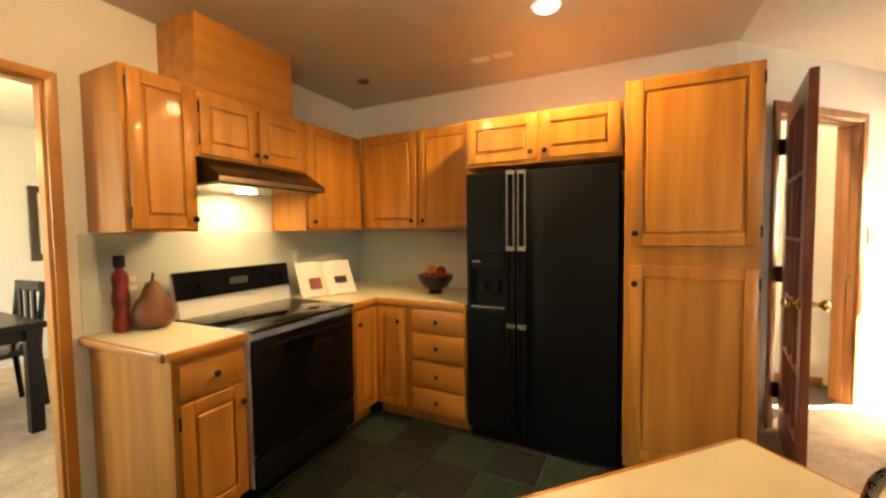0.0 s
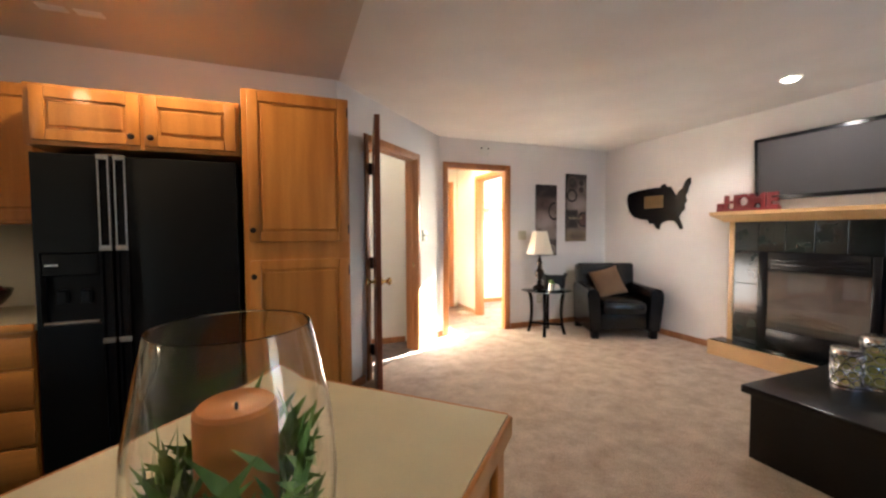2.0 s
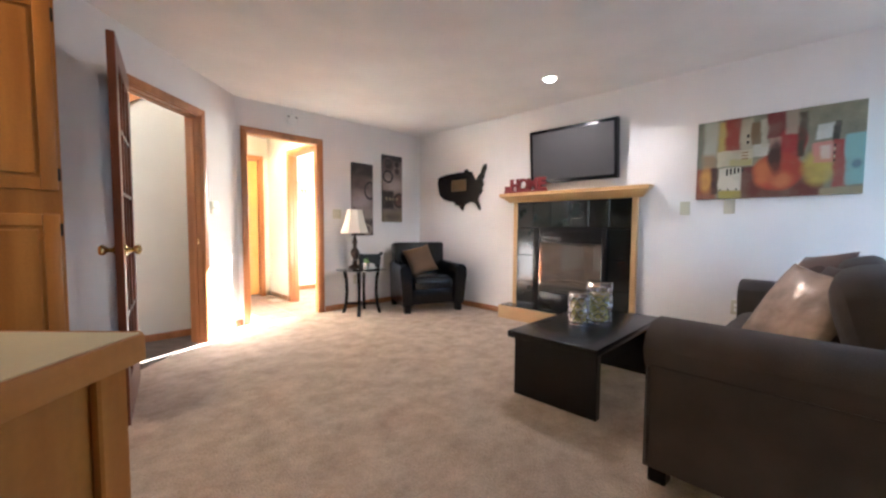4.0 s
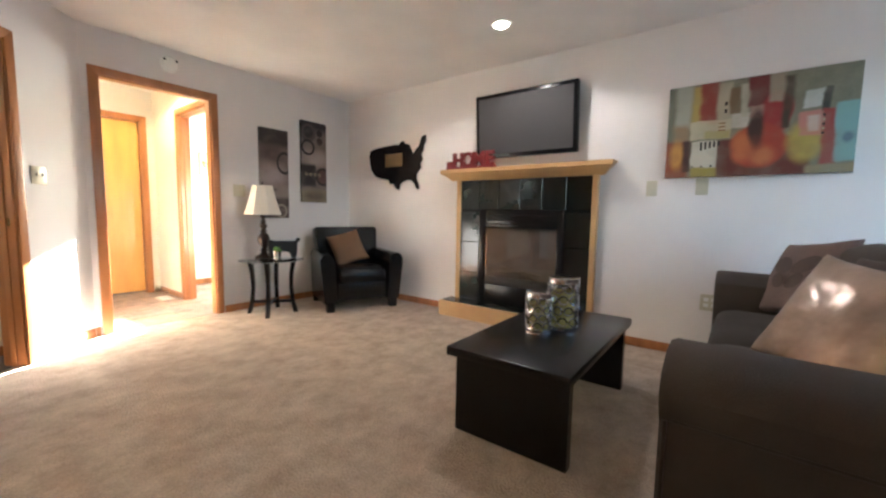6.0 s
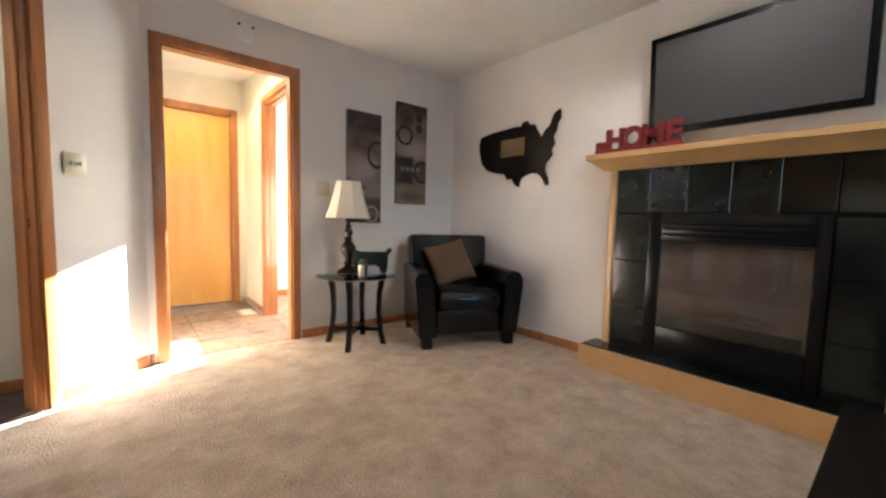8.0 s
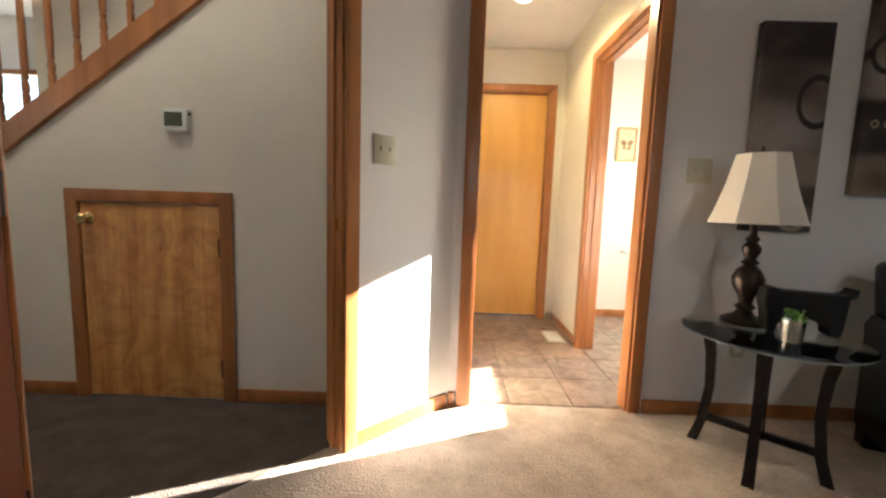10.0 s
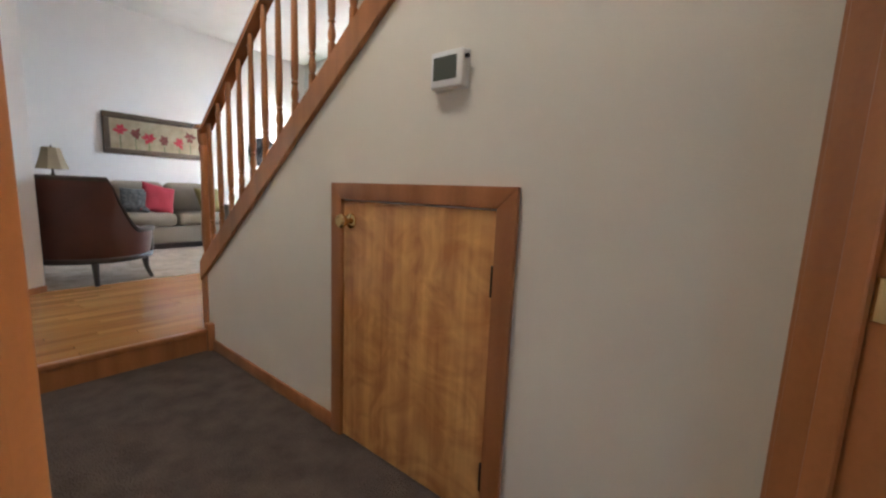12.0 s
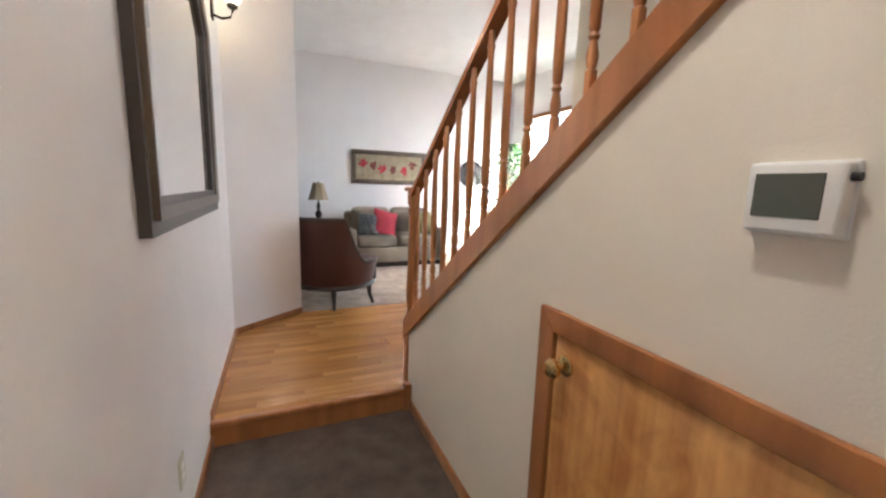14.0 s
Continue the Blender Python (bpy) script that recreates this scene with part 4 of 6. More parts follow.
def build_fireplace():
    f = thing("fireplace", pose(XE, 2.70, 0, 0, 0, -90), "gas fireplace with dark tile surround and maple mantel", "fireplace")
    # local x runs towards -y of the room, local -y stands out from the wall
    for x0, x1 in ((-0.70, -0.655), (0.645, 0.69)):
        part("side_trim", boxed(x0, x1, -0.06, 0.0, 0.0, 1.36, bevel=0.004), MAPLE, f, "pale maple upright")
    m = bmesh.new()
    slab(m, [(0.0, 1.36), (-0.07, 1.36), (-0.085, 1.375), (-0.135, 1.41), (-0.165, 1.425), (-0.175, 1.43), (-0.175, 1.465), (0.0, 1.465)], -0.83, 0.82)
    for v in m.verts:
        v.co = Vector((v.co.z, v.co.x, v.co.y))
        if abs(v.co.x) > 0.8 and v.co.z < 1.43:
            v.co.x *= 0.84 + 0.16 * min(1.0, -v.co.y / 0.17)
    part("mantel", m, MAPLE, f, "pale maple crown mantel")
    # tiles round the firebox
    part("backing", boxed(-0.655, 0.645, -0.035, 0.0, 0.10, 1.36), BLACK, f)
    xs = [-0.655, -0.435, -0.22, 0.0, 0.215, 0.43, 0.645]
    for a, b in zip(xs, xs[1:]):
        part("tile", boxed(a + 0.003, b - 0.003, -0.047, -0.0345, 1.074, 1.357, bevel=0.002), DARK_TILE, f)
    zs = [0.16, 0.44, 0.75, 1.055]
    for a, b in zip(zs, zs[1:]):
        part("tile", boxed(-0.653, -0.43, -0.047, -0.0345, a + 0.002, b - 0.002, bevel=0.002), DARK_TILE, f)
        part("tile", boxed(0.43, 0.643, -0.047, -0.0345, a + 0.002, b - 0.002, bevel=0.002), DARK_TILE, f)
    # black metal insert with glass
    i = part("firebox", boxed(-0.425, 0.425, -0.042, -0.034, 0.16, 1.07, bevel=0.002), BLACK, f, "black metal fireplace insert")
    for x0, x1, z0, z1 in ((-0.425, -0.345, 0.16, 1.07), (0.365, 0.425, 0.16, 1.07), (-0.345, 0.365, 0.90, 1.07), (-0.345, 0.365, 0.16, 0.35)):
        part("insert_frame", boxed(x0, x1, -0.070, -0.042, z0, z1, bevel=0.006, seg=2), BLACK, i)
    for k in range(3):
        part("louvre", boxed(-0.33, 0.35, -0.076, -0.070, 0.93 + 0.036 * k, 0.948 + 0.036 * k, bevel=0.002), BLACK, i)
    part("back_plate", boxed(-0.345, 0.365, -0.046, -0.0425, 0.35, 0.90), FIREBRICK, i, "sooty brown firebox back")
    logs = bmesh.new()
    tube(logs, [(-0.24, -0.052, 0.47), (0.06, -0.052, 0.50), (0.24, -0.052, 0.48)], [0.009, 0.012, 0.009])
    tube(logs, [(-0.16, -0.052, 0.53), (0.20, -0.052, 0.44)], [0.008, 0.010])
    part("fire_log", logs, BARK, i, "ceramic log")
    part("ember_bed", boxed(-0.33, 0.35, -0.060, -0.046, 0.352, 0.43, bevel=0.012, seg=2), IRON, i, "dark ember bed")
    gl = part("glass_front", boxed(-0.345, 0.365, -0.067, -0.064, 0.35, 0.90), GLASS, i)
    gl.visible_shadow = False
    for z0, z1 in ((0.355, 0.363), (0.886, 0.894)):
        part("glass_clip", boxed(-0.335, 0.355, -0.071, -0.0675, z0, z1), IRON, i)
    # hearth
    part("hearth_front", boxed(-0.78, 0.74, -0.235, -0.215, 0.0, 0.150, bevel=0.003), MAPLE, f, "pale maple hearth face")
    part("hearth_side", boxed(-0.78, -0.76, -0.215, 0.0, 0.0, 0.150, bevel=0.003), MAPLE, f)
    part("hearth_side", boxed(0.72, 0.74, -0.215, 0.0, 0.0, 0.150, bevel=0.003), MAPLE, f)
    part("hearth_core", boxed(-0.76, 0.72, -0.215, 0.0, 0.0, 0.146), BLACK, f)
    for k in range(6):
        a = -0.76 + 1.48 * k / 6
        part("hearth_tile", boxed(a + 0.002, a + 1.48 / 6 - 0.002, -0.214, -0.062, 0.146, 0.157, bevel=0.002), DARK_TILE, f)


build_fireplace()


def build_tv():
    t = thing("television", pose(XE - 0.012, 2.685, 1.845, 0, -5, -90), "flat black television hung tilted on the wall", "television")
    t.matrix_basis = pose(XE - 0.03, 2.672, 1.85, 0, 0, -90) @ pose(0, 0, 0, 4)
    w, h = 0.485, 0.29
    part("body", boxed(-w, w, -0.075, -0.02, -h, h, bevel=0.008, seg=2), BLACK, t)
    part("screen", boxed(-w + 0.035, w - 0.035, -0.078, -0.074, -h + 0.038, h - 0.035), GREY_SCREEN, t, "dark grey switched-off screen")
    part("wall_mount", boxed(-0.2, 0.2, -0.02, 0.024, -0.12, 0.12), IRON, t)


build_tv()


def text_mesh(name, words, size, depth, mat, parent, m, label=""):
    cu = bpy.data.curves.new(name, "FONT")
    cu.body, cu.size, cu.extrude, cu.align_x, cu.offset = words, size, depth, "CENTER", 0.008
    tmp = bpy.data.objects.new(name, cu)
    me = bpy.data.meshes.new_from_object(tmp)
    bpy.data.objects.remove(tmp)
    me.materials.append(mat)
    ob = new(name, me)
    ob.parent, ob.matrix_basis = parent, m
    return tagged(ob, label)


def build_home_sign():
    s = thing("letter_sign", pose(XE - 0.10, 3.285, 1.466, 0, 0, -90), "red wooden word sign standing on the mantel", "sign")
    part("base", boxed(-0.205, 0.345, -0.03, 0.03, 0, 0.03, bevel=0.003), RED, s)
    part("end_block", boxed(-0.205, -0.14, -0.028, 0.028, 0.03, 0.085, bevel=0.006), RED, s)
    for ch, x in zip("HOME", (-0.075, 0.04, 0.165, 0.285)):
        text_mesh("letter", ch, 0.185, 0.014, RED, s, pose(x, 0, 0.03, 90))


build_home_sign()


def build_map():
    m = thing("wall_map", pose(XE - 0.004, 4.29, 1.56, 0, 0, -90), "dark country map plaque with a gold plate", "wall decor")
    out = [(-0.43, 0.21), (-0.30, 0.235), (-0.02, 0.25), (0.05, 0.245), (0.07, 0.275), (0.11, 0.28), (0.13, 0.25), (0.19, 0.24), (0.20, 0.215), (0.23, 0.17),
           (0.26, 0.12), (0.30, 0.18), (0.345, 0.21), (0.36, 0.26), (0.385, 0.30), (0.43, 0.32), (0.435, 0.25), (0.41, 0.22), (0.40, 0.16), (0.37, 0.12),
           (0.39, 0.06), (0.36, 0.02), (0.37, -0.03), (0.31, -0.09), (0.30, -0.14), (0.335, -0.21), (0.345, -0.26), (0.32, -0.27), (0.285, -0.21), (0.24, -0.17),
           (0.16, -0.16), (0.10, -0.18), (0.06, -0.20), (0.04, -0.27), (0.0, -0.25), (-0.04, -0.19), (-0.09, -0.20), (-0.12, -0.15), (-0.25, -0.13), (-0.34, -0.10),
           (-0.41, -0.03), (-0.44, 0.06), (-0.45, 0.14)]
    bm = slab(bmesh.new(), out, 0.0, 0.022)
    for v in bm.verts:
        v.co = Vector((v.co.x, -v.co.z, v.co.y))
    part("map_board", bm, ESPRESSO, m)
    part("plate", boxed(-0.17, 0.10, -0.026, -0.022, 0.0, 0.15, bevel=0.002), OLD_GOLD, m, "aged gold plate")


build_map()


def canvas(name, m, w, h, mat, label, group=""):
    c = thing(name, m, label, "painting", group)
    part("canvas", boxed(-w / 2, w / 2, -0.035, 0.0, -h / 2, h / 2, bevel=0.003), mat, c)
    return c


def painted(name, w, h, ground, shapes, warp=0.03):
    """A painted canvas: soft-edged strokes laid over a mottled ground, by share of its width and height."""
    m = material(name, ground, 0.6, vary=0.12, scale=(9, 9, 9), fine=60, bump=0.12, detail=8)
    nt = m.node_tree
    base = nt.nodes["Principled BSDF"].inputs["Base Color"]
    colour = base.links[0].from_socket

    def math_node(op, a, b=None, c=None):
        n = nt.nodes.new("ShaderNodeMath")
        n.operation = op
        for k, v in enumerate((a, b, c)):
            if v is None:
                continue
            if isinstance(v, (int, float)):
                n.inputs[k].default_value = v
            else:
                nt.links.new(v, n.inputs[k])
        return n.outputs[0]

    def smooth(v, lo, hi):
        n = nt.nodes.new("ShaderNodeMapRange")
        n.interpolation_type = "SMOOTHSTEP"
        n.inputs["From Min"].default_value, n.inputs["From Max"].default_value = lo, hi
        nt.links.new(v, n.inputs["Value"])
        return n.outputs[0]

    tc = nt.nodes.new("ShaderNodeTexCoord")
    noise = nt.nodes.new("ShaderNodeTexNoise")
    noise.inputs["Scale"].default_value, noise.inputs["Detail"].default_value = 7.0, 6.0
    nt.links.new(tc.outputs["Object"], noise.inputs["Vector"])
    off = nt.nodes.new("ShaderNodeSeparateColor")
    nt.links.new(noise.outputs["Color"], off.inputs[0])
    xyz = nt.nodes.new("ShaderNodeSeparateXYZ")
    nt.links.new(tc.outputs["Object"], xyz.inputs[0])
    u = math_node("ADD", math_node("MULTIPLY", xyz.outputs[0], 1 / w), math_node("MULTIPLY_ADD", off.outputs[0], 2 * warp, -warp))
    v = math_node("ADD", math_node("MULTIPLY", xyz.outputs[2], 1 / h), math_node("MULTIPLY_ADD", off.outputs[1], 2 * warp * w / h, -warp * w / h))
    patchy = math_node("MULTIPLY_ADD", smooth(noise.outputs["Fac"], 0.3, 0.6), 0.35, 0.65)
    for kind, a, b, c, d, soft, tint in shapes:
        if kind == "block":
            e = math_node("MULTIPLY", smooth(u, a - soft, a + soft), smooth(math_node("MULTIPLY", u, -1.0), -b - soft, -b + soft))
            f = math_node("MULTIPLY", smooth(v, c - soft, c + soft), smooth(math_node("MULTIPLY", v, -1.0), -d - soft, -d + soft))
            fac = math_node("MULTIPLY", math_node("MULTIPLY", e, f), patchy)
        else:
            du = math_node("DIVIDE", math_node("SUBTRACT", u, a), c)
            dv = math_node("DIVIDE", math_node("SUBTRACT", v, b), d)
            rad = math_node("SQRT", math_node("ADD", math_node("MULTIPLY", du, du), math_node("MULTIPLY", dv, dv)))
            if kind == "ring":
                rad = math_node("MULTIPLY", math_node("ABSOLUTE", math_node("SUBTRACT", rad, 1.0)), -1.0)
                fac = smooth(rad, -soft, -soft * 0.5)
            else:
                fac = math_node("MULTIPLY", smooth(math_node("MULTIPLY", rad, -1.0), -1.0 - soft, -1.0 + soft), patchy)
        mix = nt.nodes.new("ShaderNodeMix")
        mix.data_type = "RGBA"
        nt.links.new(fac, mix.inputs[0])
        nt.links.new(colour, mix.inputs[6])
        mix.inputs[7].default_value = (*tint, 1)
        colour = mix.outputs[2]
    nt.links.new(colour, base)
    return m


def paint(name, c, c2, scale=9):
    return material(name, c, 0.65, vary=0.15, scale=(scale, scale, scale), fine=40, bump=0.1, second=c2, detail=8)


P_OCHRE = paint("paint_ochre", (0.25, 0.18, 0.06), (0.19, 0.09, 0.03))
P_RED = paint("paint_red", (0.17, 0.03, 0.022), (0.075, 0.016, 0.012))
P_DARK = paint("paint_dark_umber", (0.05, 0.026, 0.02), (0.018, 0.012, 0.012))
P_CREAM = paint("paint_cream", (0.36, 0.31, 0.21), (0.27, 0.22, 0.13))
P_PARCHMENT = paint("paint_parchment", (0.62, 0.52, 0.33), (0.50, 0.40, 0.24), 14)
P_BLACK = paint("paint_black_brown", (0.03, 0.021, 0.018), (0.012, 0.009, 0.008))


def disc(bm, cx, cz, r0, r1, y, n=28, squash=1.0):
    for i in range(n):
        a, b = 2 * math.pi * i / n, 2 * math.pi * (i + 1) / n
        q = [(cx + r * math.cos(t), y, cz + squash * r * math.sin(t)) for r, t in ((r0, a), (r1, a), (r1, b), (r0, b))]
        if r0 > 0:
            bm.faces.new([bm.verts.new(v) for v in q])
        else:
            bm.faces.new([bm.verts.new(v) for v in (q[0], q[1], q[2])])
    bmesh.ops.remove_doubles(bm, verts=bm.verts, dist=0.0002)
    return bm


ABSTRACT = painted("abstract_paint", 0.98, 0.64, (0.21, 0.21, 0.15), [
    ("block", -0.52, -0.46, -0.15, 0.52, 0.02, (0.13, 0.13, 0.10)), ("block", -0.45, -0.35, 0.05, 0.52, 0.02, (0.30, 0.31, 0.26)),
    ("block", -0.46, -0.36, -0.10, 0.08, 0.03, (0.24, 0.17, 0.10)), ("block", -0.52, -0.36, -0.52, -0.10, 0.02, (0.22, 0.045, 0.02)),
    ("blot", -0.43, -0.25, 0.045, 0.15, 0.5, (0.50, 0.27, 0.06)), ("block", -0.395, -0.345, -0.44, -0.10, 0.015, (0.045, 0.02, 0.018)),
    ("block", -0.345, -0.28, 0.08, 0.48, 0.02, (0.34, 0.26, 0.07)), ("block", -0.30, -0.20, 0.06, 0.52, 0.018, (0.20, 0.035, 0.025)),
    ("block", -0.20, -0.12, 0.0, 0.48, 0.015, (0.36, 0.33, 0.24)), ("block", -0.13, -0.07, 0.14, 0.42, 0.012, (0.15, 0.10, 0.05)),
    ("block", -0.35, -0.12, -0.10, 0.10, 0.008, (0.42, 0.38, 0.27)), ("block", -0.27, -0.12, -0.10, -0.01, 0.012, (0.31, 0.28, 0.11)),
    ("block", -0.12, -0.02, 0.0, 0.14, 0.012, (0.48, 0.46, 0.40)), ("block", -0.07, -0.03, 0.1, 0.45, 0.012, (0.38, 0.36, 0.27)),
    ("block", -0.20, 0.30, -0.52, -0.12, 0.02, (0.10, 0.022, 0.016)), ("block", -0.34, -0.19, -0.40, -0.12, 0.006, (0.50, 0.48, 0.40)),
    ("block", -0.34, -0.19, -0.52, -0.40, 0.01, (0.33, 0.28, 0.06)), ("block", -0.035, 0.075, 0.20, 0.52, 0.012, (0.13, 0.014, 0.016)),
    ("blot", 0.12, 0.12, 0.085, 0.20, 0.15, (0.25, 0.025, 0.025)), ("blot", 0.04, -0.20, 0.15, 0.22, 0.12, (0.29, 0.04, 0.022)),
    ("blot", -0.05, -0.20, 0.055, 0.15, 0.5, (0.40, 0.13, 0.045)), ("blot", 0.06, -0.30, 0.06, 0.09, 0.6, (0.42, 0.16, 0.06)),
    ("block", -0.02, 0.05, 0.08, 0.21, 0.015, (0.34, 0.21, 0.16)), ("blot", 0.02, -0.02, 0.04, 0.19, 0.35, (0.05, 0.022, 0.016)),
    ("block", 0.08, 0.155, 0.22, 0.52, 0.015, (0.28, 0.24, 0.18)), ("block", 0.15, 0.195, -0.04, 0.46, 0.015, (0.05, 0.035, 0.022)),
    ("blot", 0.265, -0.20, 0.085, 0.18, 0.35, (0.40, 0.32, 0.07)), ("block", 0.24, 0.34, -0.14, 0.09, 0.012, (0.46, 0.20, 0.16)),
    ("block", 0.275, 0.325, -0.10, 0.05, 0.012, (0.50, 0.42, 0.36)), ("block", 0.25, 0.335, 0.12, 0.29, 0.01, (0.48, 0.51, 0.48)),
    ("block", 0.335, 0.37, 0.08, 0.30, 0.008, (0.03, 0.03, 0.028)), ("block", 0.34, 0.405, -0.42, 0.10, 0.012, (0.27, 0.04, 0.035)),
    ("block", 0.40, 0.52, -0.40, 0.15, 0.012, (0.20, 0.36, 0.36)), ("blot", 0.46, -0.18, 0.025, 0.05, 0.5, (0.10, 0.16, 0.20)),
    ("block", 0.28, 0.52, -0.52, -0.42, 0.015, (0.26, 0.22, 0.13))], 0.025)
art = canvas("abstract_painting", pose(XE - 0.001, 1.055, 1.635, 0, 0, -90), 0.98, 0.64, ABSTRACT, "abstract canvas in red, ochre and sage with a guitar shape")
for k in range(5):
    part("painted_key", boxed(-0.283 + 0.025 * k, -0.270 + 0.025 * k, -0.0362, -0.034, -0.135 + 0.006 * k, -0.078), P_BLACK, art)
for k in range(3):
    part("painted_dot", boxed(-0.327 + 0.054 * k, -0.314 + 0.054 * k, -0.0362, -0.034, -0.252, -0.241), P_BLACK, art)
    part("painted_bar", boxed(-0.185, -0.145, -0.0362, -0.034, -0.012 + 0.024 * k, -0.003 + 0.024 * k), P_OCHRE, art)
for k in range(2):
    part("painted_dot", boxed(-0.157, -0.142, -0.0362, -0.034, 0.105 + 0.05 * k, 0.13 + 0.05 * k), P_BLACK, art)
for k in range(5):
    part("painted_tick", boxed(0.335, 0.347, -0.0362, -0.034, -0.085 + 0.027 * k, -0.072 + 0.027 * k), P_CREAM if k % 2 else P_BLACK, art)

RINGS_A = painted("sepia_ring_paint", 0.325, 0.95, (0.17, 0.125, 0.11), [
    ("block", -0.6, 0.6, 0.30, 0.6, 0.06, (0.022, 0.014, 0.014)), ("blot", -0.1, 0.22, 0.35, 0.10, 0.7, (0.06, 0.04, 0.038)),
    ("blot", -0.15, -0.02, 0.55, 0.13, 0.6, (0.34, 0.28, 0.26)), ("block", -0.6, 0.6, -0.28, -0.12, 0.04, (0.26, 0.21, 0.18)),
    ("block", -0.45, 0.05, -0.185, -0.165, 0.008, (0.03, 0.02, 0.018)), ("block", -0.6, 0.6, -0.38, -0.27, 0.025, (0.045, 0.028, 0.022)),
    ("block", -0.6, 0.6, -0.6, -0.45, 0.03, (0.05, 0.032, 0.026)), ("ring", 0.36, 0.13, 0.26, 0.115, 0.17, (0.018, 0.012, 0.012)),
    ("ring", 0.2, -0.42, 0.2, 0.07, 0.22, (0.30, 0.25, 0.2))], 0.03)
canvas("ring_painting", pose(4.292, YP - 0.001, 1.425), 0.325, 0.95, RINGS_A, "tall narrow brown canvas with ring shapes", "pair of ring paintings")
RINGS_B = painted("brown_ring_paint", 0.34, 0.93, (0.19, 0.145, 0.125), [
    ("block", -0.6, 0.6, 0.40, 0.6, 0.05, (0.025, 0.017, 0.016)), ("blot", -0.25, 0.36, 0.30, 0.11, 0.4, (0.03, 0.02, 0.018)),
    ("blot", 0.05, 0.05, 0.55, 0.10, 0.7, (0.38, 0.31, 0.28)), ("blot", 0.22, 0.37, 0.12, 0.045, 0.15, (0.028, 0.016, 0.015)), ("blot", 0.22, 0.27, 0.12, 0.045, 0.15, (0.035, 0.018, 0.016)),
    ("ring", -0.22, 0.37, 0.22, 0.085, 0.20, (0.08, 0.05, 0.045)), ("ring", -0.25, 0.18, 0.22, 0.085, 0.22, (0.018, 0.011, 0.011)),
    ("block", -0.6, 0.05, -0.30, -0.03, 0.025, (0.018, 0.012, 0.012)), ("blot", 0.35, -0.17, 0.26, 0.10, 0.25, (0.10, 0.045, 0.035)),
    ("ring", 0.35, -0.17, 0.27, 0.10, 0.18, (0.02, 0.012, 0.012)), ("block", -0.6, 0.6, -0.6, -0.34, 0.04, (0.24, 0.19, 0.12)),
    ("blot", 0.0, -0.42, 0.4, 0.06, 0.7, (0.10, 0.07, 0.045))], 0.03)
c = canvas("ring_painting", pose(4.79, YP - 0.001, 1.60), 0.34, 0.93, RINGS_B, "tall narrow brown canvas with dark rings and discs", "pair of ring paintings")
for k in range(4):
    part("painted_ring", disc(bmesh.new(), -0.11 + 0.06 * k, -0.14, 0.010, 0.020, -0.0356, 16), P_CREAM, c)


def build_coffee_table():
    t = thing("coffee_table", pose(3.945, 1.852, 0), "espresso wooden coffee table on two panel legs", "table")
    part("tabletop", boxed(-0.55, 0.55, -0.29, 0.29, 0.375, 0.42, bevel=0.008, seg=2), ESPRESSO, t)
    for x in (-0.47, 0.47):
        part("leg", boxed(x - 0.025, x + 0.025, -0.27, 0.27, 0.0, 0.375, bevel=0.003), ESPRESSO, t)
    part("apron", boxed(-0.445, 0.445, -0.02, 0.02, 0.26, 0.375), ESPRESSO, t)


build_coffee_table()


def mosaic_candle(x, y, r, h):
    c = thing("candle_holder", pose(x, y, 0.421), "silver mosaic glass candle holder with a cream candle", "candle holder", "pair of mosaic candle holders")
    cg = part("glass", lathe(bmesh.new(), [(r * 0.8, 0), (r, 0.004), (r, h), (r * 0.93, h), (r * 0.93, 0.008), (r * 0.5, 0.008)], 24), GLASS, c)
    cg.visible_shadow = False
    part("candle", lathe(bmesh.new(), [(r * 0.78, 0.009), (r * 0.78, h * 0.72), (r * 0.6, h * 0.72 - 0.004), (0.003, h * 0.72 - 0.004)], 20), CREAM_WAX, c)
    cols = 9
    cell = math.pi * r / cols
    rows = int((h - 0.05) / (cell * 1.75))
    ring = bmesh.new()
    loops = []
    for i in range(14):
        a = 2 * math.pi * i / 14
        loop = []
        for k in range(5):
            q = 2 * math.pi * k / 5
            rad = cell * 0.80 + 0.0042 * math.cos(q)
            u, z = rad * math.cos(a), rad * math.sin(a)
            loop.append(ring.verts.new(((r + 0.003 + 0.0042 * math.sin(q)) * math.cos(u / r), (r + 0.003 + 0.0042 * math.sin(q)) * math.sin(u / r), z)))
        loops.append(loop)
    for a, b in zip(loops, loops[1:] + loops[:1]):
        for k in range(5):
            ring.faces.new((a[k], a[(k + 1) % 5], b[(k + 1) % 5], b[k]))
    me = mesh_of("silver_ring", ring, SILVER)
    step = (h - 0.05) / rows
    for j in range(rows):
        for i in range(cols):
            o = new("silver_ring", me)
            o.parent = c
            o.matrix_basis = pose(0, 0, 0.022 + step * (j + 0.5), 0, 0, 360 * (i + 0.5 * (j % 2)) / cols)
    for z0, z1 in ((0.0, 0.022), (h - 0.030, h)):
        band = lathe(bmesh.new(), [(r + 0.001, z0), (r + 0.006, z0 + 0.002), (r + 0.004, (z0 + z1) / 2), (r + 0.006, z1 - 0.002), (r + 0.001, z1)], 28)
        part("band", band, SILVER, c, "silver band")


mosaic_candle(3.875, 1.897, 0.062, 0.215)
mosaic_candle(4.02, 1.82, 0.076, 0.28)


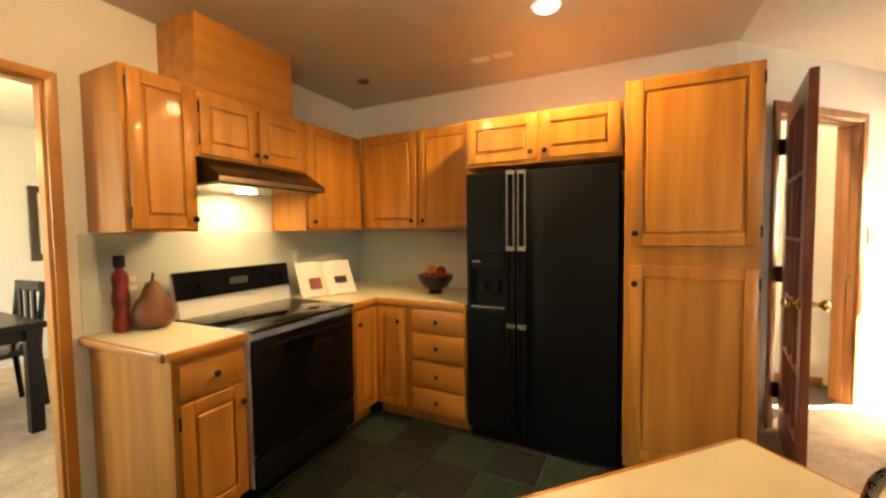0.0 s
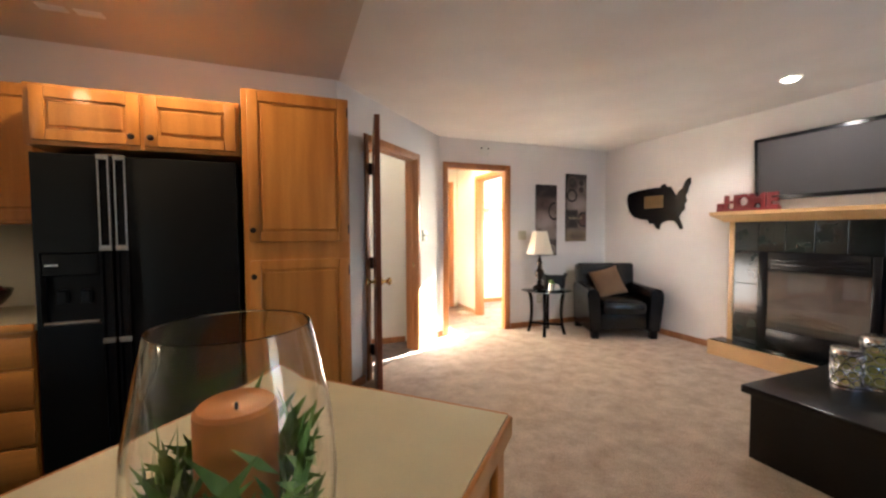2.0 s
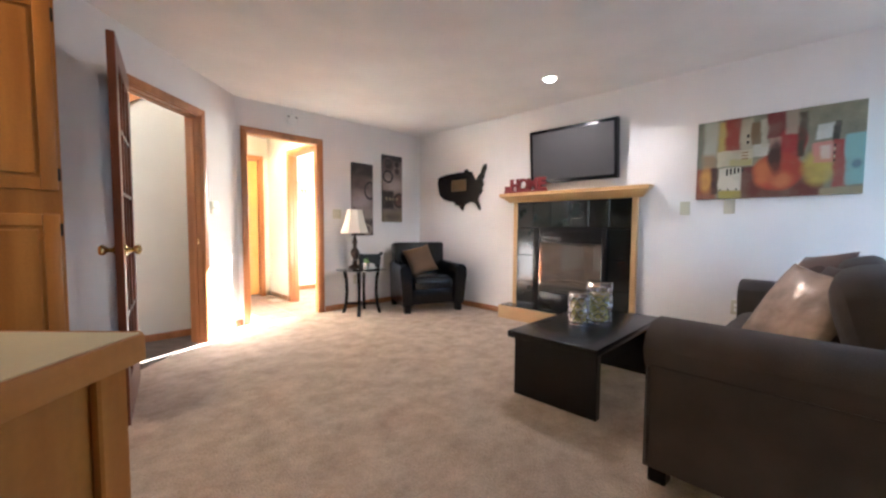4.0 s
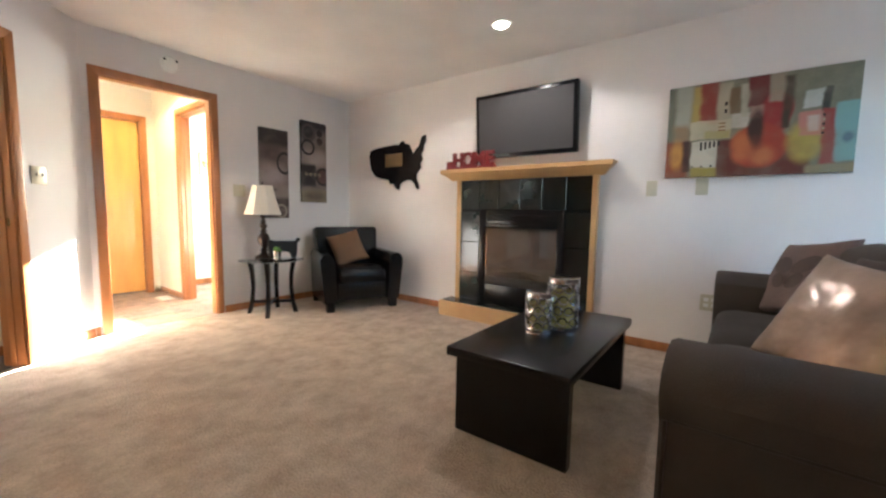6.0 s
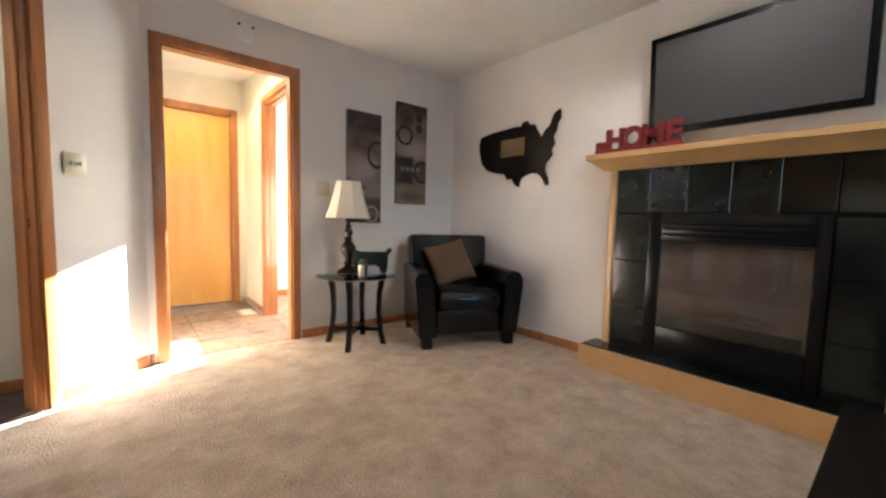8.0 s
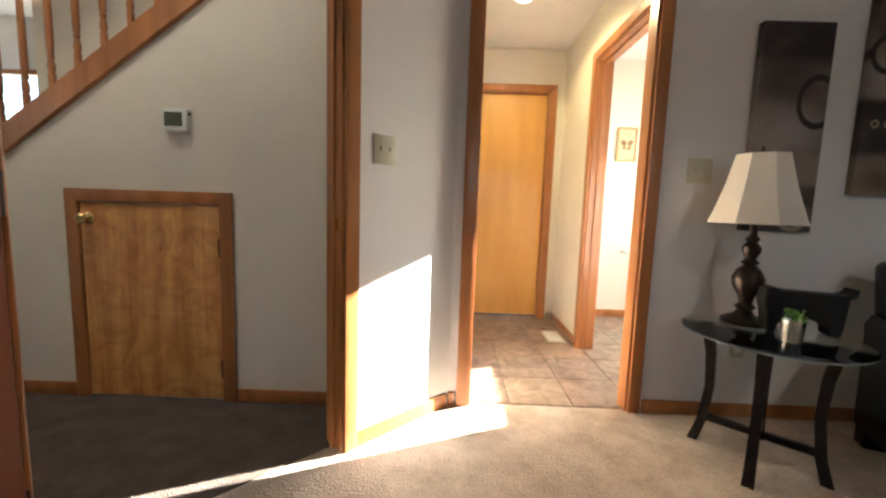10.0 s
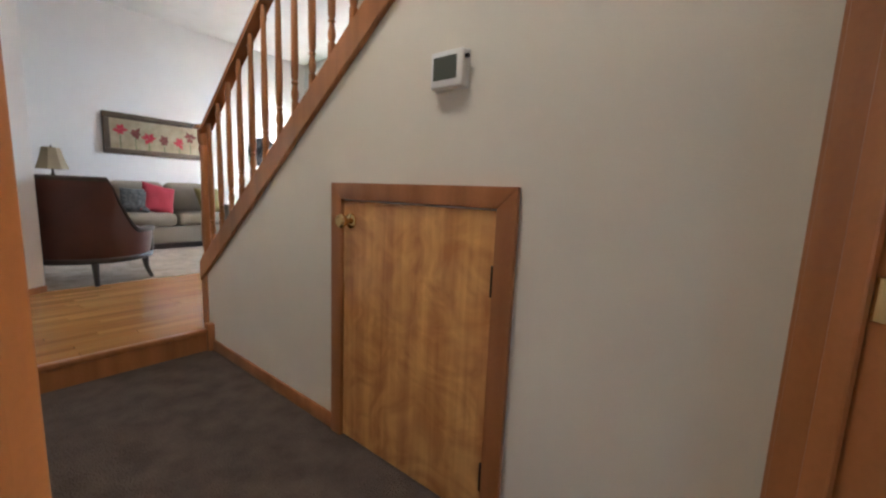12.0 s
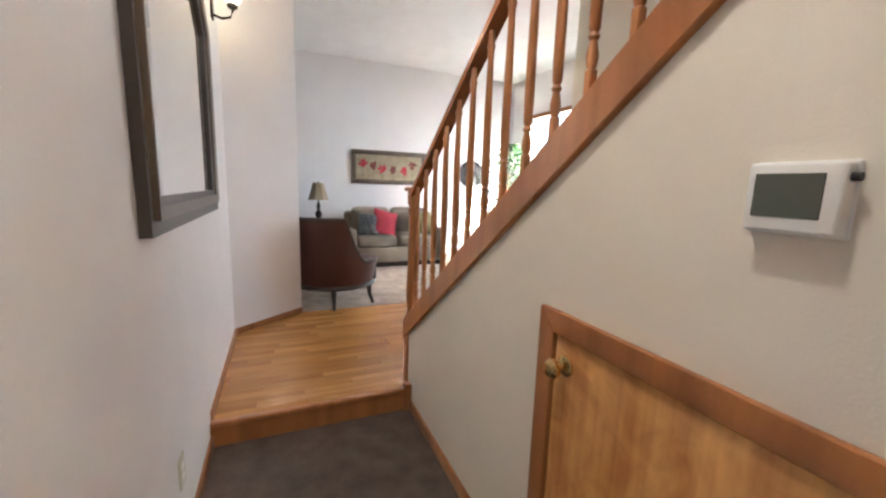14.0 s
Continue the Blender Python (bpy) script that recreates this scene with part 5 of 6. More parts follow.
def build_armchair():
    a = thing("armchair", pose(4.86, 4.51, 0, 0, 0, -23.5), "black leather club armchair with rounded arms", "armchair")
    # faces local -y
    w = 0.39
    part("seat_base", boxed(-0.27, 0.27, -0.33, 0.30, 0.10, 0.30, bevel=0.02, seg=3), LEATHER, a)
    bm = pillow(bmesh.new(), 0.54, 0.66, 0.19, (0, -0.05, 0.365), 0.35, 0.22)
    part("seat_cushion", bm, LEATHER, a)
    for s in (-1, 1):
        arm = bmesh.new()
        prof = [(0.255, 0.09), (0.255, 0.50), (0.265, 0.555), (0.30, 0.59), (0.345, 0.595), (0.385, 0.575), (0.405, 0.535), (0.40, 0.48), (0.392, 0.09)]
        fr = [arm.verts.new((s * (x + 0.03 * (z > 0.45) + 0.012), -0.36, z)) for x, z in prof]
        md = [arm.verts.new((s * (x + 0.012), -0.05, z + 0.005)) for x, z in prof]
        bk = [arm.verts.new((s * x, 0.34, z + 0.02 * (z > 0.3))) for x, z in prof]
        for u, v in ((fr, md), (md, bk)):
            for k in range(len(prof)):
                arm.faces.new((u[k], u[(k + 1) % 9], v[(k + 1) % 9], v[k]))
        arm.faces.new(fr)
        arm.faces.new(bk)
        bmesh.ops.bevel(arm, geom=[e for e in arm.edges if all(abs(v.co.y + 0.36) < 1e-4 for v in e.verts)], offset=0.014, segments=2, affect="EDGES")
        part("arm", arm, LEATHER, a)
    back = bmesh.new()
    box(back, -0.345, 0.345, -0.085, 0.085, -0.36, 0.36, bevel=0.04, seg=4)
    for v in back.verts:
        k = (v.co.z + 0.36) / 0.72
        v.co.x *= 1 + 0.08 * k
        v.co.y -= 0.03 * math.cos(v.co.x * 4) * k
        v.co = pose(0, 0.30, 0.49, -9) @ v.co
    part("backrest", back, LEATHER, a)
    for x in (-0.34, 0.34):
        for y in (-0.31, 0.31):
            part("leg", boxed(x - 0.04, x + 0.04, y - 0.04, y + 0.04, 0.0, 0.10, bevel=0.006), ESPRESSO, a)
    c = single("throw_pillow", cushion(bmesh.new(), 0.38, 0.13), TAN, "square tan throw pillow leaning in the armchair", "pillow",
               pose(4.86, 4.51, 0, 0, 0, -23.5) @ pose(-0.05, 0.06, 0.625, 64) @ pose(0, 0, 0, 0, 0, 15))


build_armchair()


def build_side_table():
    t = thing("side_table", pose(4.055, 4.80, 0), "glass-topped side table with black curved legs", "table")
    part("glass_top", lathe(bmesh.new(), [(0.292, 0.535), (0.305, 0.538), (0.305, 0.544), (0.292, 0.547)], 40), GLASS_EDGE, t, "round clear glass top")
    for k in range(4):
        a = math.radians(48 + 90 * k)
        leg = bmesh.new()
        dirx, diry = math.cos(a), math.sin(a)
        pts = [(0.222, 0.0, 0.020), (0.195, 0.10, 0.018), (0.178, 0.26, 0.017), (0.185, 0.41, 0.019), (0.207, 0.534, 0.022)]
        loops = []
        for r, z, hw in pts:
            c = Vector((r * dirx, r * diry, z))
            n = Vector((-diry, dirx, 0))
            o = Vector((dirx, diry, 0))
            loops.append([leg.verts.new(c + n * u * hw + o * v * hw) for u, v in ((-1, -1), (1, -1), (1, 1), (-1, 1))])
        for p, q in zip(loops, loops[1:]):
            for j in range(4):
                leg.faces.new((p[j], p[(j + 1) % 4], q[(j + 1) % 4], q[j]))
        leg.faces.new(loops[0])
        leg.faces.new(loops[-1])
        part("leg", leg, ESPRESSO, t)
    for k in (0, 1):
        part("stretcher", boxed(-0.178, 0.178, -0.014, 0.014, 0.10 + 0.002 * k, 0.128 + 0.002 * k, bevel=0.003), ESPRESSO, t, "", pose(0, 0, 0, 0, 0, 48 + 90 * k))


build_side_table()


def build_table_lamp(m, k=1.0, shade=None):
    l = thing("table_lamp", m, "table lamp with turned dark base and bell shade", "lamp")
    prof = [(0.070, 0), (0.072, 0.012), (0.055, 0.022), (0.032, 0.035), (0.022, 0.05), (0.034, 0.06), (0.020, 0.075), (0.026, 0.10), (0.046, 0.135), (0.050, 0.165), (0.036, 0.195),
            (0.018, 0.212), (0.030, 0.222), (0.016, 0.234), (0.028, 0.26), (0.030, 0.275), (0.016, 0.295), (0.024, 0.305), (0.012, 0.32), (0.011, 0.40), (0.006, 0.44), (0.006, 0.58)]
    part("base", lathe(bmesh.new(), [(r * k, z * k) for r, z in prof], 20), BRONZE, l, "turned dark bronze base")
    sh = bmesh.new()
    outer = [(0.150, 0.36), (0.128, 0.42), (0.104, 0.50), (0.086, 0.575), (0.080, 0.60)]
    n = 8
    rings = [[sh.verts.new((r * k * math.cos(2 * math.pi * i / n + 0.39), r * k * math.sin(2 * math.pi * i / n + 0.39), z * k)) for i in range(n)]
             for r, z in outer + [(r - 0.003, z) for r, z in outer[::-1]]]
    for a, b in zip(rings, rings[1:] + rings[:1]):
        for i in range(n):
            sh.faces.new((a[i], a[(i + 1) % n], b[(i + 1) % n], b[i]))
    part("shade", sh, shade or SHADE, l, "panelled cream fabric shade")
    part("finial", lathe(bmesh.new(), [(0.004, 0.58 * k), (0.010, 0.60 * k), (0.008, 0.615 * k), (0.002, 0.63 * k)], 10), BRONZE, l)
    return l


build_table_lamp(pose(4.055, 4.945, 0.5475, 0, 0, 10), 1.22)

# ---- sofa ----


def build_sofa():
    s = thing("sofa", pose(4.14, 0.735, 0, 0, 0, -1.7) @ Matrix.Diagonal((1.045, 1, 1, 1)), "taupe upholstered sofa with rolled arms and loose back cushions", "sofa")
    # faces local +y
    part("base", boxed(-0.76, 0.76, -0.42, 0.40, 0.07, 0.30, bevel=0.02, seg=2), TAUPE, s)
    prof = [(0.0, 0.07), (0.0, 0.50), (-0.02, 0.53), (-0.035, 0.585), (-0.015, 0.64), (0.04, 0.68), (0.12, 0.69), (0.19, 0.67), (0.235, 0.62), (0.24, 0.56), (0.225, 0.50), (0.225, 0.07)]
    for side in (-1, 1):
        bm = bmesh.new()
        n = len(prof)
        loops = []
        for y, k in ((-0.44, 0.97), (-0.2, 1.0), (0.30, 1.0), (0.455, 1.0), (0.47, 0.985)):
            loops.append([bm.verts.new((side * (1.0 - x * (1 if k == 1.0 else 1)), y, z if z < 0.1 else 0.07 + (z - 0.07) * k)) for x, z in prof])
        for a, b in zip(loops, loops[1:]):
            for i in range(n):
                bm.faces.new((a[i], a[(i + 1) % n], b[(i + 1) % n], b[i]))
        bm.faces.new(loops[0])
        bm.faces.new(loops[-1])
        arm = part("arm", bm, TAUPE, s)
        welt = bmesh.new()
        tube(welt, [(side * 0.998, 0.455, 0.09), (side * 1.0, 0.458, 0.30), (side * 1.0, 0.458, 0.50)], 0.008, 6)
        part("welt", welt, FRAME_DARK, arm, "dark piping down the arm front")
        tuck = bmesh.new()
        tube(tuck, [(side * 1.004, 0.45, 0.505), (side * 1.004, -0.43, 0.50)], 0.006, 6)
        part("seam", tuck, FRAME_DARK, arm)
    part("back_frame", boxed(-0.80, 0.80, -0.46, -0.28, 0.07, 0.74, bevel=0.05, seg=3), TAUPE, s)
    for x in (-0.39, 0.39):
        part("seat_cushion", pillow(bmesh.new(), 0.78, 0.72, 0.20, (x, 0.09, 0.385), 0.3, 0.2), TAUPE, s)
        bm = pillow(bmesh.new(), 0.78, 0.50, 0.24, (0, 0, 0), 0.45, 0.35)
        for v in bm.verts:
            v.co = pose(x, -0.20, 0.67, 74) @ v.co
        part("back_cushion", bm, TAUPE, s)
    for x in (-0.95, 0.95):
        for y in (-0.40, 0.42):
            part("leg", boxed(x - 0.035, x + 0.035, y - 0.035, y + 0.035, 0, 0.07, bevel=0.005), ESPRESSO, s)


build_sofa()


def throw_pillow(m, size, mat, label, group=""):
    return single("throw_pillow", cushion(bmesh.new(), size, 0.15), mat, label, "pillow", m, group)


throw_pillow(pose(3.75, 0.80, 0.69, 60, 6, 216), 0.44, SATIN, "shiny champagne satin pillow leaning on the sofa arm")
throw_pillow(pose(3.90, 0.69, 0.70, 66, -4, 205), 0.44, PRINT, "dark brown pillow against the sofa back")
butterfly = thing("printed_pillow", pose(4.90, 0.78, 0.70, 62, -8, 212), "mauve pillow printed with a dark butterfly", "pillow")
MAUVE = material("mauve_cotton", (0.17, 0.115, 0.10), 0.8, vary=0.1, bump=0.15)
part("cover", cushion(bmesh.new(), 0.47, 0.15), MAUVE, butterfly)
wings = bmesh.new()
for sx in (-1, 1):
    for cx, cy, rx, ry in ((0.075, 0.045, 0.075, 0.055), (0.055, -0.055, 0.05, 0.045)):
        ring = [wings.verts.new((sx * (cx + rx * math.cos(a)), cy + ry * math.sin(a) + 0.3 * rx * math.cos(a), 0.076 * max(0.0, (1 - (sx * (cx + rx * math.cos(a)) / 0.235) ** 2) * (1 - ((cy + ry * math.sin(a) + 0.3 * rx * math.cos(a)) / 0.235) ** 2)) ** 0.42 * 1.06 + 0.002)) for a in [2 * math.pi * i / 14 for i in range(14)]]
        wings.faces.new(ring)
part("butterfly_print", wings, PRINT, butterfly)

# ---- things on the side table ----
fig = bmesh.new()
slab(fig, [(-0.10, 0.0), (-0.075, 0.0), (-0.07, 0.03), (-0.03, 0.05), (0.03, 0.05), (0.07, 0.03), (0.075, 0.0), (0.105, 0.0), (0.112, 0.04), (0.118, 0.125), (0.135, 0.13), (0.14, 0.155),
           (0.13, 0.16), (0.122, 0.143), (0.105, 0.135), (-0.07, 0.14), (-0.085, 0.15), (-0.11, 0.145), (-0.115, 0.10), (-0.105, 0.06)], -0.035, 0.035)
bmesh.ops.bevel(fig, geom=list(fig.edges), offset=0.004, segments=1, affect="EDGES")
for v in fig.verts:
    v.co = Vector((v.co.x * 1.25, -v.co.z, v.co.y * 1.25))
single("figurine", fig, IRON, "dark metal animal figurine on the glass table", "figurine", pose(4.19, 4.83, 0.5475, 0, 0, -12))
cup = thing("potted_plant", pose(4.055, 4.70, 0.5475), "small silver cup holding a green sprig", "plant")
part("cup", lathe(bmesh.new(), [(0.030, 0), (0.034, 0.01), (0.038, 0.085), (0.034, 0.085), (0.030, 0.07)], 18), STEEL, cup)
sprig = bmesh.new()
rng = random.Random(3)
for k in range(40):
    a, r, z = rng.uniform(0, 6.28), rng.uniform(0, 0.035), rng.uniform(0.08, 0.125)
    c = Vector((r * math.cos(a), r * math.sin(a), z))
    u = Vector((rng.uniform(-1, 1), rng.uniform(-1, 1), rng.uniform(-0.3, 1))).normalized() * 0.016
    v = u.orthogonal().normalized() * 0.007
    sprig.faces.new([sprig.verts.new(p) for p in (c - u, c + v, c + u, c - v)])
tagged(part("leaf_mass", sprig, LEAF, cup), kind="stuff")

# ---- kitchen things ----


def build_hurricane():
    h = thing("hurricane_candle", pose(1.026, 1.16, 0.9205), "clear hurricane glass holding an orange candle and grass", "candle holder")
    r = [(0.050, 0.002), (0.058, 0.006), (0.076, 0.04), (0.086, 0.085), (0.088, 0.13), (0.084, 0.18), (0.075, 0.23), (0.0665, 0.270)]
    inner = [(a - 0.0016, z + 0.003) for a, z in r[::-1]]
    inner[0] = (r[-1][0] - 0.0016, 0.270)
    g = part("glass", lathe(bmesh.new(), r + [(0.0658, 0.2712)] + inner, 48), GLASS, h, "clear bellied glass")
    g.visible_shadow = False
    part("candle", lathe(bmesh.new(), [(0.034, 0.008), (0.035, 0.012), (0.035, 0.195), (0.032, 0.199), (0.028, 0.196), (0.004, 0.193)], 28), WAX, h, "orange pillar candle")
    part("wick", lathe(bmesh.new(), [(0.0015, 0.192), (0.0015, 0.199), (0.0005, 0.200)], 6), IRON, h)
    rng = random.Random(11)
    gr = bmesh.new()
    for k in range(420):
        a = rng.uniform(0, 6.283)
        rad = rng.uniform(0.040, 0.068)
        z = rng.uniform(0.010, 0.140)
        lim = 0.052 + 0.032 * math.sin(min(1.0, z / 0.13) * 1.57)
        rad = min(rad, lim)
        c = Vector((rad * math.cos(a), rad * math.sin(a), z))
        tang = Vector((-math.sin(a), math.cos(a), 0)) * rng.choice((-1, 1))
        up = (tang * rng.uniform(0.2, 1) + Vector((0, 0, rng.uniform(0.1, 1.2)))).normalized()
        ln, wd = rng.uniform(0.018, 0.040), rng.uniform(0.003, 0.0065)
        side = up.cross(Vector((math.cos(a), math.sin(a), 0.2))).normalized() * wd
        tip = c + up * ln * 2
        rr = math.hypot(tip.x, tip.y)
        if rr > 0.078:
            tip.x, tip.y = tip.x * 0.078 / rr, tip.y * 0.078 / rr
        if tip.z > 0.205:
            tip.z = 0.205
        mid = c + up * ln * 0.9
        rr = math.hypot(mid.x, mid.y)
        if rr > 0.078:
            mid.x, mid.y = mid.x * 0.078 / rr, mid.y * 0.078 / rr
        gr.faces.new([gr.verts.new(p) for p in (c, mid + side, tip, mid - side)])
    tagged(part("grass_filling", gr, LEAF, h, "green artificial grass blades"), kind="stuff")


build_hurricane()


def build_bottle():
    b = thing("chili_bottle", pose(-1.335, 1.925, CT + 0.001), "curvy glass bottle filled with red chilies", "bottle")
    part("body", lathe(bmesh.new(), [(0.030, 0), (0.036, 0.006), (0.036, 0.05), (0.029, 0.09), (0.036, 0.13), (0.037, 0.17), (0.029, 0.21), (0.034, 0.245), (0.031, 0.275), (0.018, 0.295), (0.016, 0.31)], 20), CHILI, b)
    part("stopper", lathe(bmesh.new(), [(0.022, 0.308), (0.024, 0.315), (0.024, 0.36), (0.018, 0.366)], 16), IRON, b, "dark wax stopper")


build_bottle()
pear = thing("pear_ornament", pose(-1.27, 2.03, CT + 0.001), "large brown clay pear ornament", "ornament")
part("body", lathe(bmesh.new(), [(0.03, 0), (0.065, 0.012), (0.088, 0.05), (0.090, 0.085), (0.074, 0.13), (0.050, 0.165), (0.038, 0.20), (0.026, 0.225), (0.008, 0.235)], 24), PEAR_SKIN, pear)
part("stem", tube(bmesh.new(), [(0, 0, 0.232), (0.004, 0, 0.255), (0.012, 0, 0.272)], [0.006, 0.005, 0.006], 8), BARK, pear)


def build_fruit_bowl():
    b = thing("fruit_bowl", pose(-0.44, 3.50, CT + 0.001), "dark plum footed bowl", "bowl")
    part("bowl", lathe(bmesh.new(), [(0.055, 0), (0.06, 0.006), (0.045, 0.018), (0.05, 0.028), (0.095, 0.055), (0.125, 0.10), (0.135, 0.135), (0.129, 0.135), (0.115, 0.10), (0.085, 0.062), (0.01, 0.045)], 32), BOWL, b)
    for k, (x, y, z, mat, n) in enumerate(((-0.065, -0.02, 0.125, APPLE, "apple"), (0.02, -0.06, 0.125, APPLE, "apple"), (0.075, 0.01, 0.125, APPLE, "apple"), (0.0, 0.065, 0.125, APPLE, "apple"),
                                           (0.045, 0.0, 0.165, APPLE, "apple"), (-0.022, -0.01, 0.170, ORANGE, "orange"), (-0.06, 0.045, 0.14, APPLE, "apple"))):
        bm = lathe(bmesh.new(), [(0.008, -0.026), (0.022, -0.032), (0.036, -0.014), (0.038, 0.008), (0.028, 0.028), (0.010, 0.030), (0.003, 0.024)], 16)
        single(n, bm, mat, "ripe orange in the plum bowl" if n == "orange" else "dark red apple in the plum bowl", "fruit", pose(-0.44 + x, 3.50 + y, CT + z, 15 * k, 10 * k, 40 * k), "fruit in the bowl")


build_fruit_bowl()


def build_book():
    b = thing("cookbook", pose(-1.10, 3.10, CT + 0.003, 0, 0, 66), "open cookbook leaning upright on a stand", "book")
    lean = -30
    for s in (-1, 1):
        page = bmesh.new()
        n = 8
        top = []
        for i in range(n + 1):
            u = i / n
            x, y = s * 0.205 * u, -0.030 * math.sin(math.pi * min(1, u * 1.1)) * (1 - u) - 0.02 * u
            top.append((x, y))
        cols = [[page.verts.new((x, y + o, z)) for z in (0.0, 0.27) for o in (0.0, 0.012)] for x, y in top]
        for p, q in zip(cols, cols[1:]):
            for i, j in ((0, 2), (2, 3), (3, 1), (1, 0)):
                page.faces.new((p[i], p[j], q[j], q[i]))
        page.faces.new((cols[0][0], cols[0][2], cols[0][3], cols[0][1]))
        page.faces.new((cols[-1][0], cols[-1][2], cols[-1][3], cols[-1][1]))
        pg = part("page", page, PAPER, b, "", pose(0, 0, 0.0, lean))
        pic = boxed(0.05, 0.14, -0.042, -0.0335, 0.08, 0.13) if s > 0 else boxed(-0.14, -0.06, -0.046, -0.0335, 0.05, 0.13)
        part("photograph", pic, RED if s < 0 else P_DARK, pg, "small food photograph")
    part("stand", boxed(-0.12, 0.12, 0.02, 0.03, 0.0, 0.20), TRIM, b, "", pose(0, 0.03, 0, lean))


build_book()


def plate(name, m, label, toggles=1, w=0.075, h=0.118, mat=None, cat="switch"):
    p = thing(name, m, label, cat)
    part("cover", boxed(-w / 2, w / 2, -0.006, 0, -h / 2, h / 2, bevel=0.003, seg=2), mat or ALMOND, p)
    for k in range(toggles):
        x = (k - (toggles - 1) / 2) * 0.046
        if cat == "switch":
            part("toggle", boxed(x - 0.005, x + 0.005, -0.017, -0.006, -0.004, 0.012, bevel=0.002), mat or ALMOND, p)
        else:
            for z in (-0.02, 0.02):
                part("socket", boxed(x - 0.015, x + 0.015, -0.008, -0.0058, z - 0.013, z + 0.013, bevel=0.003), WHITE, p)
    return p


EAST = -90
plate("light_switch", pose(3.925, YP, 1.226), "almond double switch plate beside the passage", 2, 0.118)
plate("light_switch", pose(2.462, 4.857, 1.238, 0, 0, 45), "almond double switch plate on the slanting wall", 2, 0.115)
plate("light_switch", pose(XE, 1.63, 1.245, 0, 0, EAST), "almond switch plate beside the mantel", 1)
plate("light_switch", pose(XE, 1.31, 1.25, 0, 0, EAST), "almond switch plate under the painting", 1)
plate("outlet", pose(XE, 1.21, 0.42, 0, 0, EAST), "almond outlet plate low on the fireplace wall", 2, 0.118, cat="outlet")
plate("outlet", pose(XE, 4.154, 0.385, 0, 0, EAST), "white outlet low behind the armchair", 1, cat="outlet", mat=WHITE)
plate("outlet", pose(4.2, YP, 0.37), "almond outlet under the side table", 1, cat="outlet")
plate("outlet", pose(0.24, 4.02, 0.315, 0, 0, 180), "almond outlet low on the hall wall", 1, cat="outlet")
plate("outlet", pose(-1.387, 2.0, 1.07, 0, 0, 90), "almond outlet on the backsplash", 1, cat="outlet")
plate("outlet", pose(-1.387, 3.05, 1.12, 0, 0, 90), "almond outlet on the backsplash", 1, cat="outlet")


def build_thermostat():
    t = thing("thermostat", pose(1.447, 5.097, 1.375), "white wall thermostat with a grey display", "thermostat")
    part("housing", boxed(-0.058, 0.058, -0.033, 0, -0.051, 0.051, bevel=0.006, seg=3), WHITE, t)
    part("back_plate", boxed(-0.061, 0.062, -0.007, 0, -0.055, 0.054, bevel=0.003), WHITE, t)
    part("display", boxed(-0.047, 0.038, -0.0345, -0.031, -0.029, 0.035, bevel=0.001), LCD, t, "grey lcd display")
    part("side_knob", lathe(bmesh.new(), [(0.006, 0), (0.006, 0.010), (0.003, 0.011)], 10), IRON, t, "", pose(0.058, -0.018, 0.03, 0, 90))


build_thermostat()


def downlight(x, y, z, r=0.075, label="round recessed ceiling light, lit"):
    d = thing("ceiling_light", pose(x, y, z), label, "ceiling light", "recessed lights")
    bm = bmesh.new()
    lathe(bm, [(r, 0.0), (r, -0.006), (r * 0.82, -0.008), (r * 0.80, -0.0005)], 28)
    part("trim_ring", bm, WHITE, d)
    part("bulb", lathe(bmesh.new(), [(r * 0.55, -0.0085), (r * 0.6, -0.012), (r * 0.45, -0.022), (r * 0.1, -0.026)], 20), LAMP_ON, d, "glowing bulb")


downlight(0.478, 2.935, CH)
# Made-up fixture to go with the added second kitchen lamp.
downlight(-0.42, 1.70, CH)
downlight(4.61, 2.575, CH)
downlight(3.18, 5.994, CH)
# Assumed fixture above the unseen hall lamp.
downlight(1.2, 4.25, FH)
det = thing("smoke_detector", pose(3.358, YP, 2.285, 90), "round white smoke detector high on the wall", "smoke detector")
part("body", lathe(bmesh.new(), [(0.066, 0), (0.066, 0.018), (0.056, 0.034), (0.02, 0.036)], 28), WHITE, det)
part("collar", lathe(bmesh.new(), [(0.074, 0), (0.074, 0.006), (0.066, 0.008)], 28), WHITE, det)
for x, y in ((-0.045, 0.03), (0.045, 0.03)):
    part("grille", lathe(bmesh.new(), [(0.010, 0.024), (0.010, 0.036), (0.003, 0.037)], 12, (x, y, 0)), GREY_SCREEN, det)
for x, y, r in ((-0.905, 3.29, 0.045),):
    k = thing("smoke_detector", pose(x, y, CH, 180), "small brown ceiling disc in the kitchen", "smoke detector")
    part("body", lathe(bmesh.new(), [(r, 0), (r, 0.012), (r * 0.7, 0.02), (0.01, 0.021)], 20), TAN, k)
for x in (-0.02, 0.13):
    v = thing("ceiling_vent", pose(x, 3.36, CH), "small white louvred ceiling vent", "vent", "kitchen ceiling vents")
    part("frame", boxed(-0.06, 0.06, -0.03, 0.03, -0.006, 0.0, bevel=0.002), WHITE, v)
    for q in range(4):
        part("slat", boxed(-0.05, 0.05, -0.022 + 0.012 * q, -0.016 + 0.012 * q, -0.010, -0.0062), WHITE, v)

# ---- hall: mirror and sconce ----


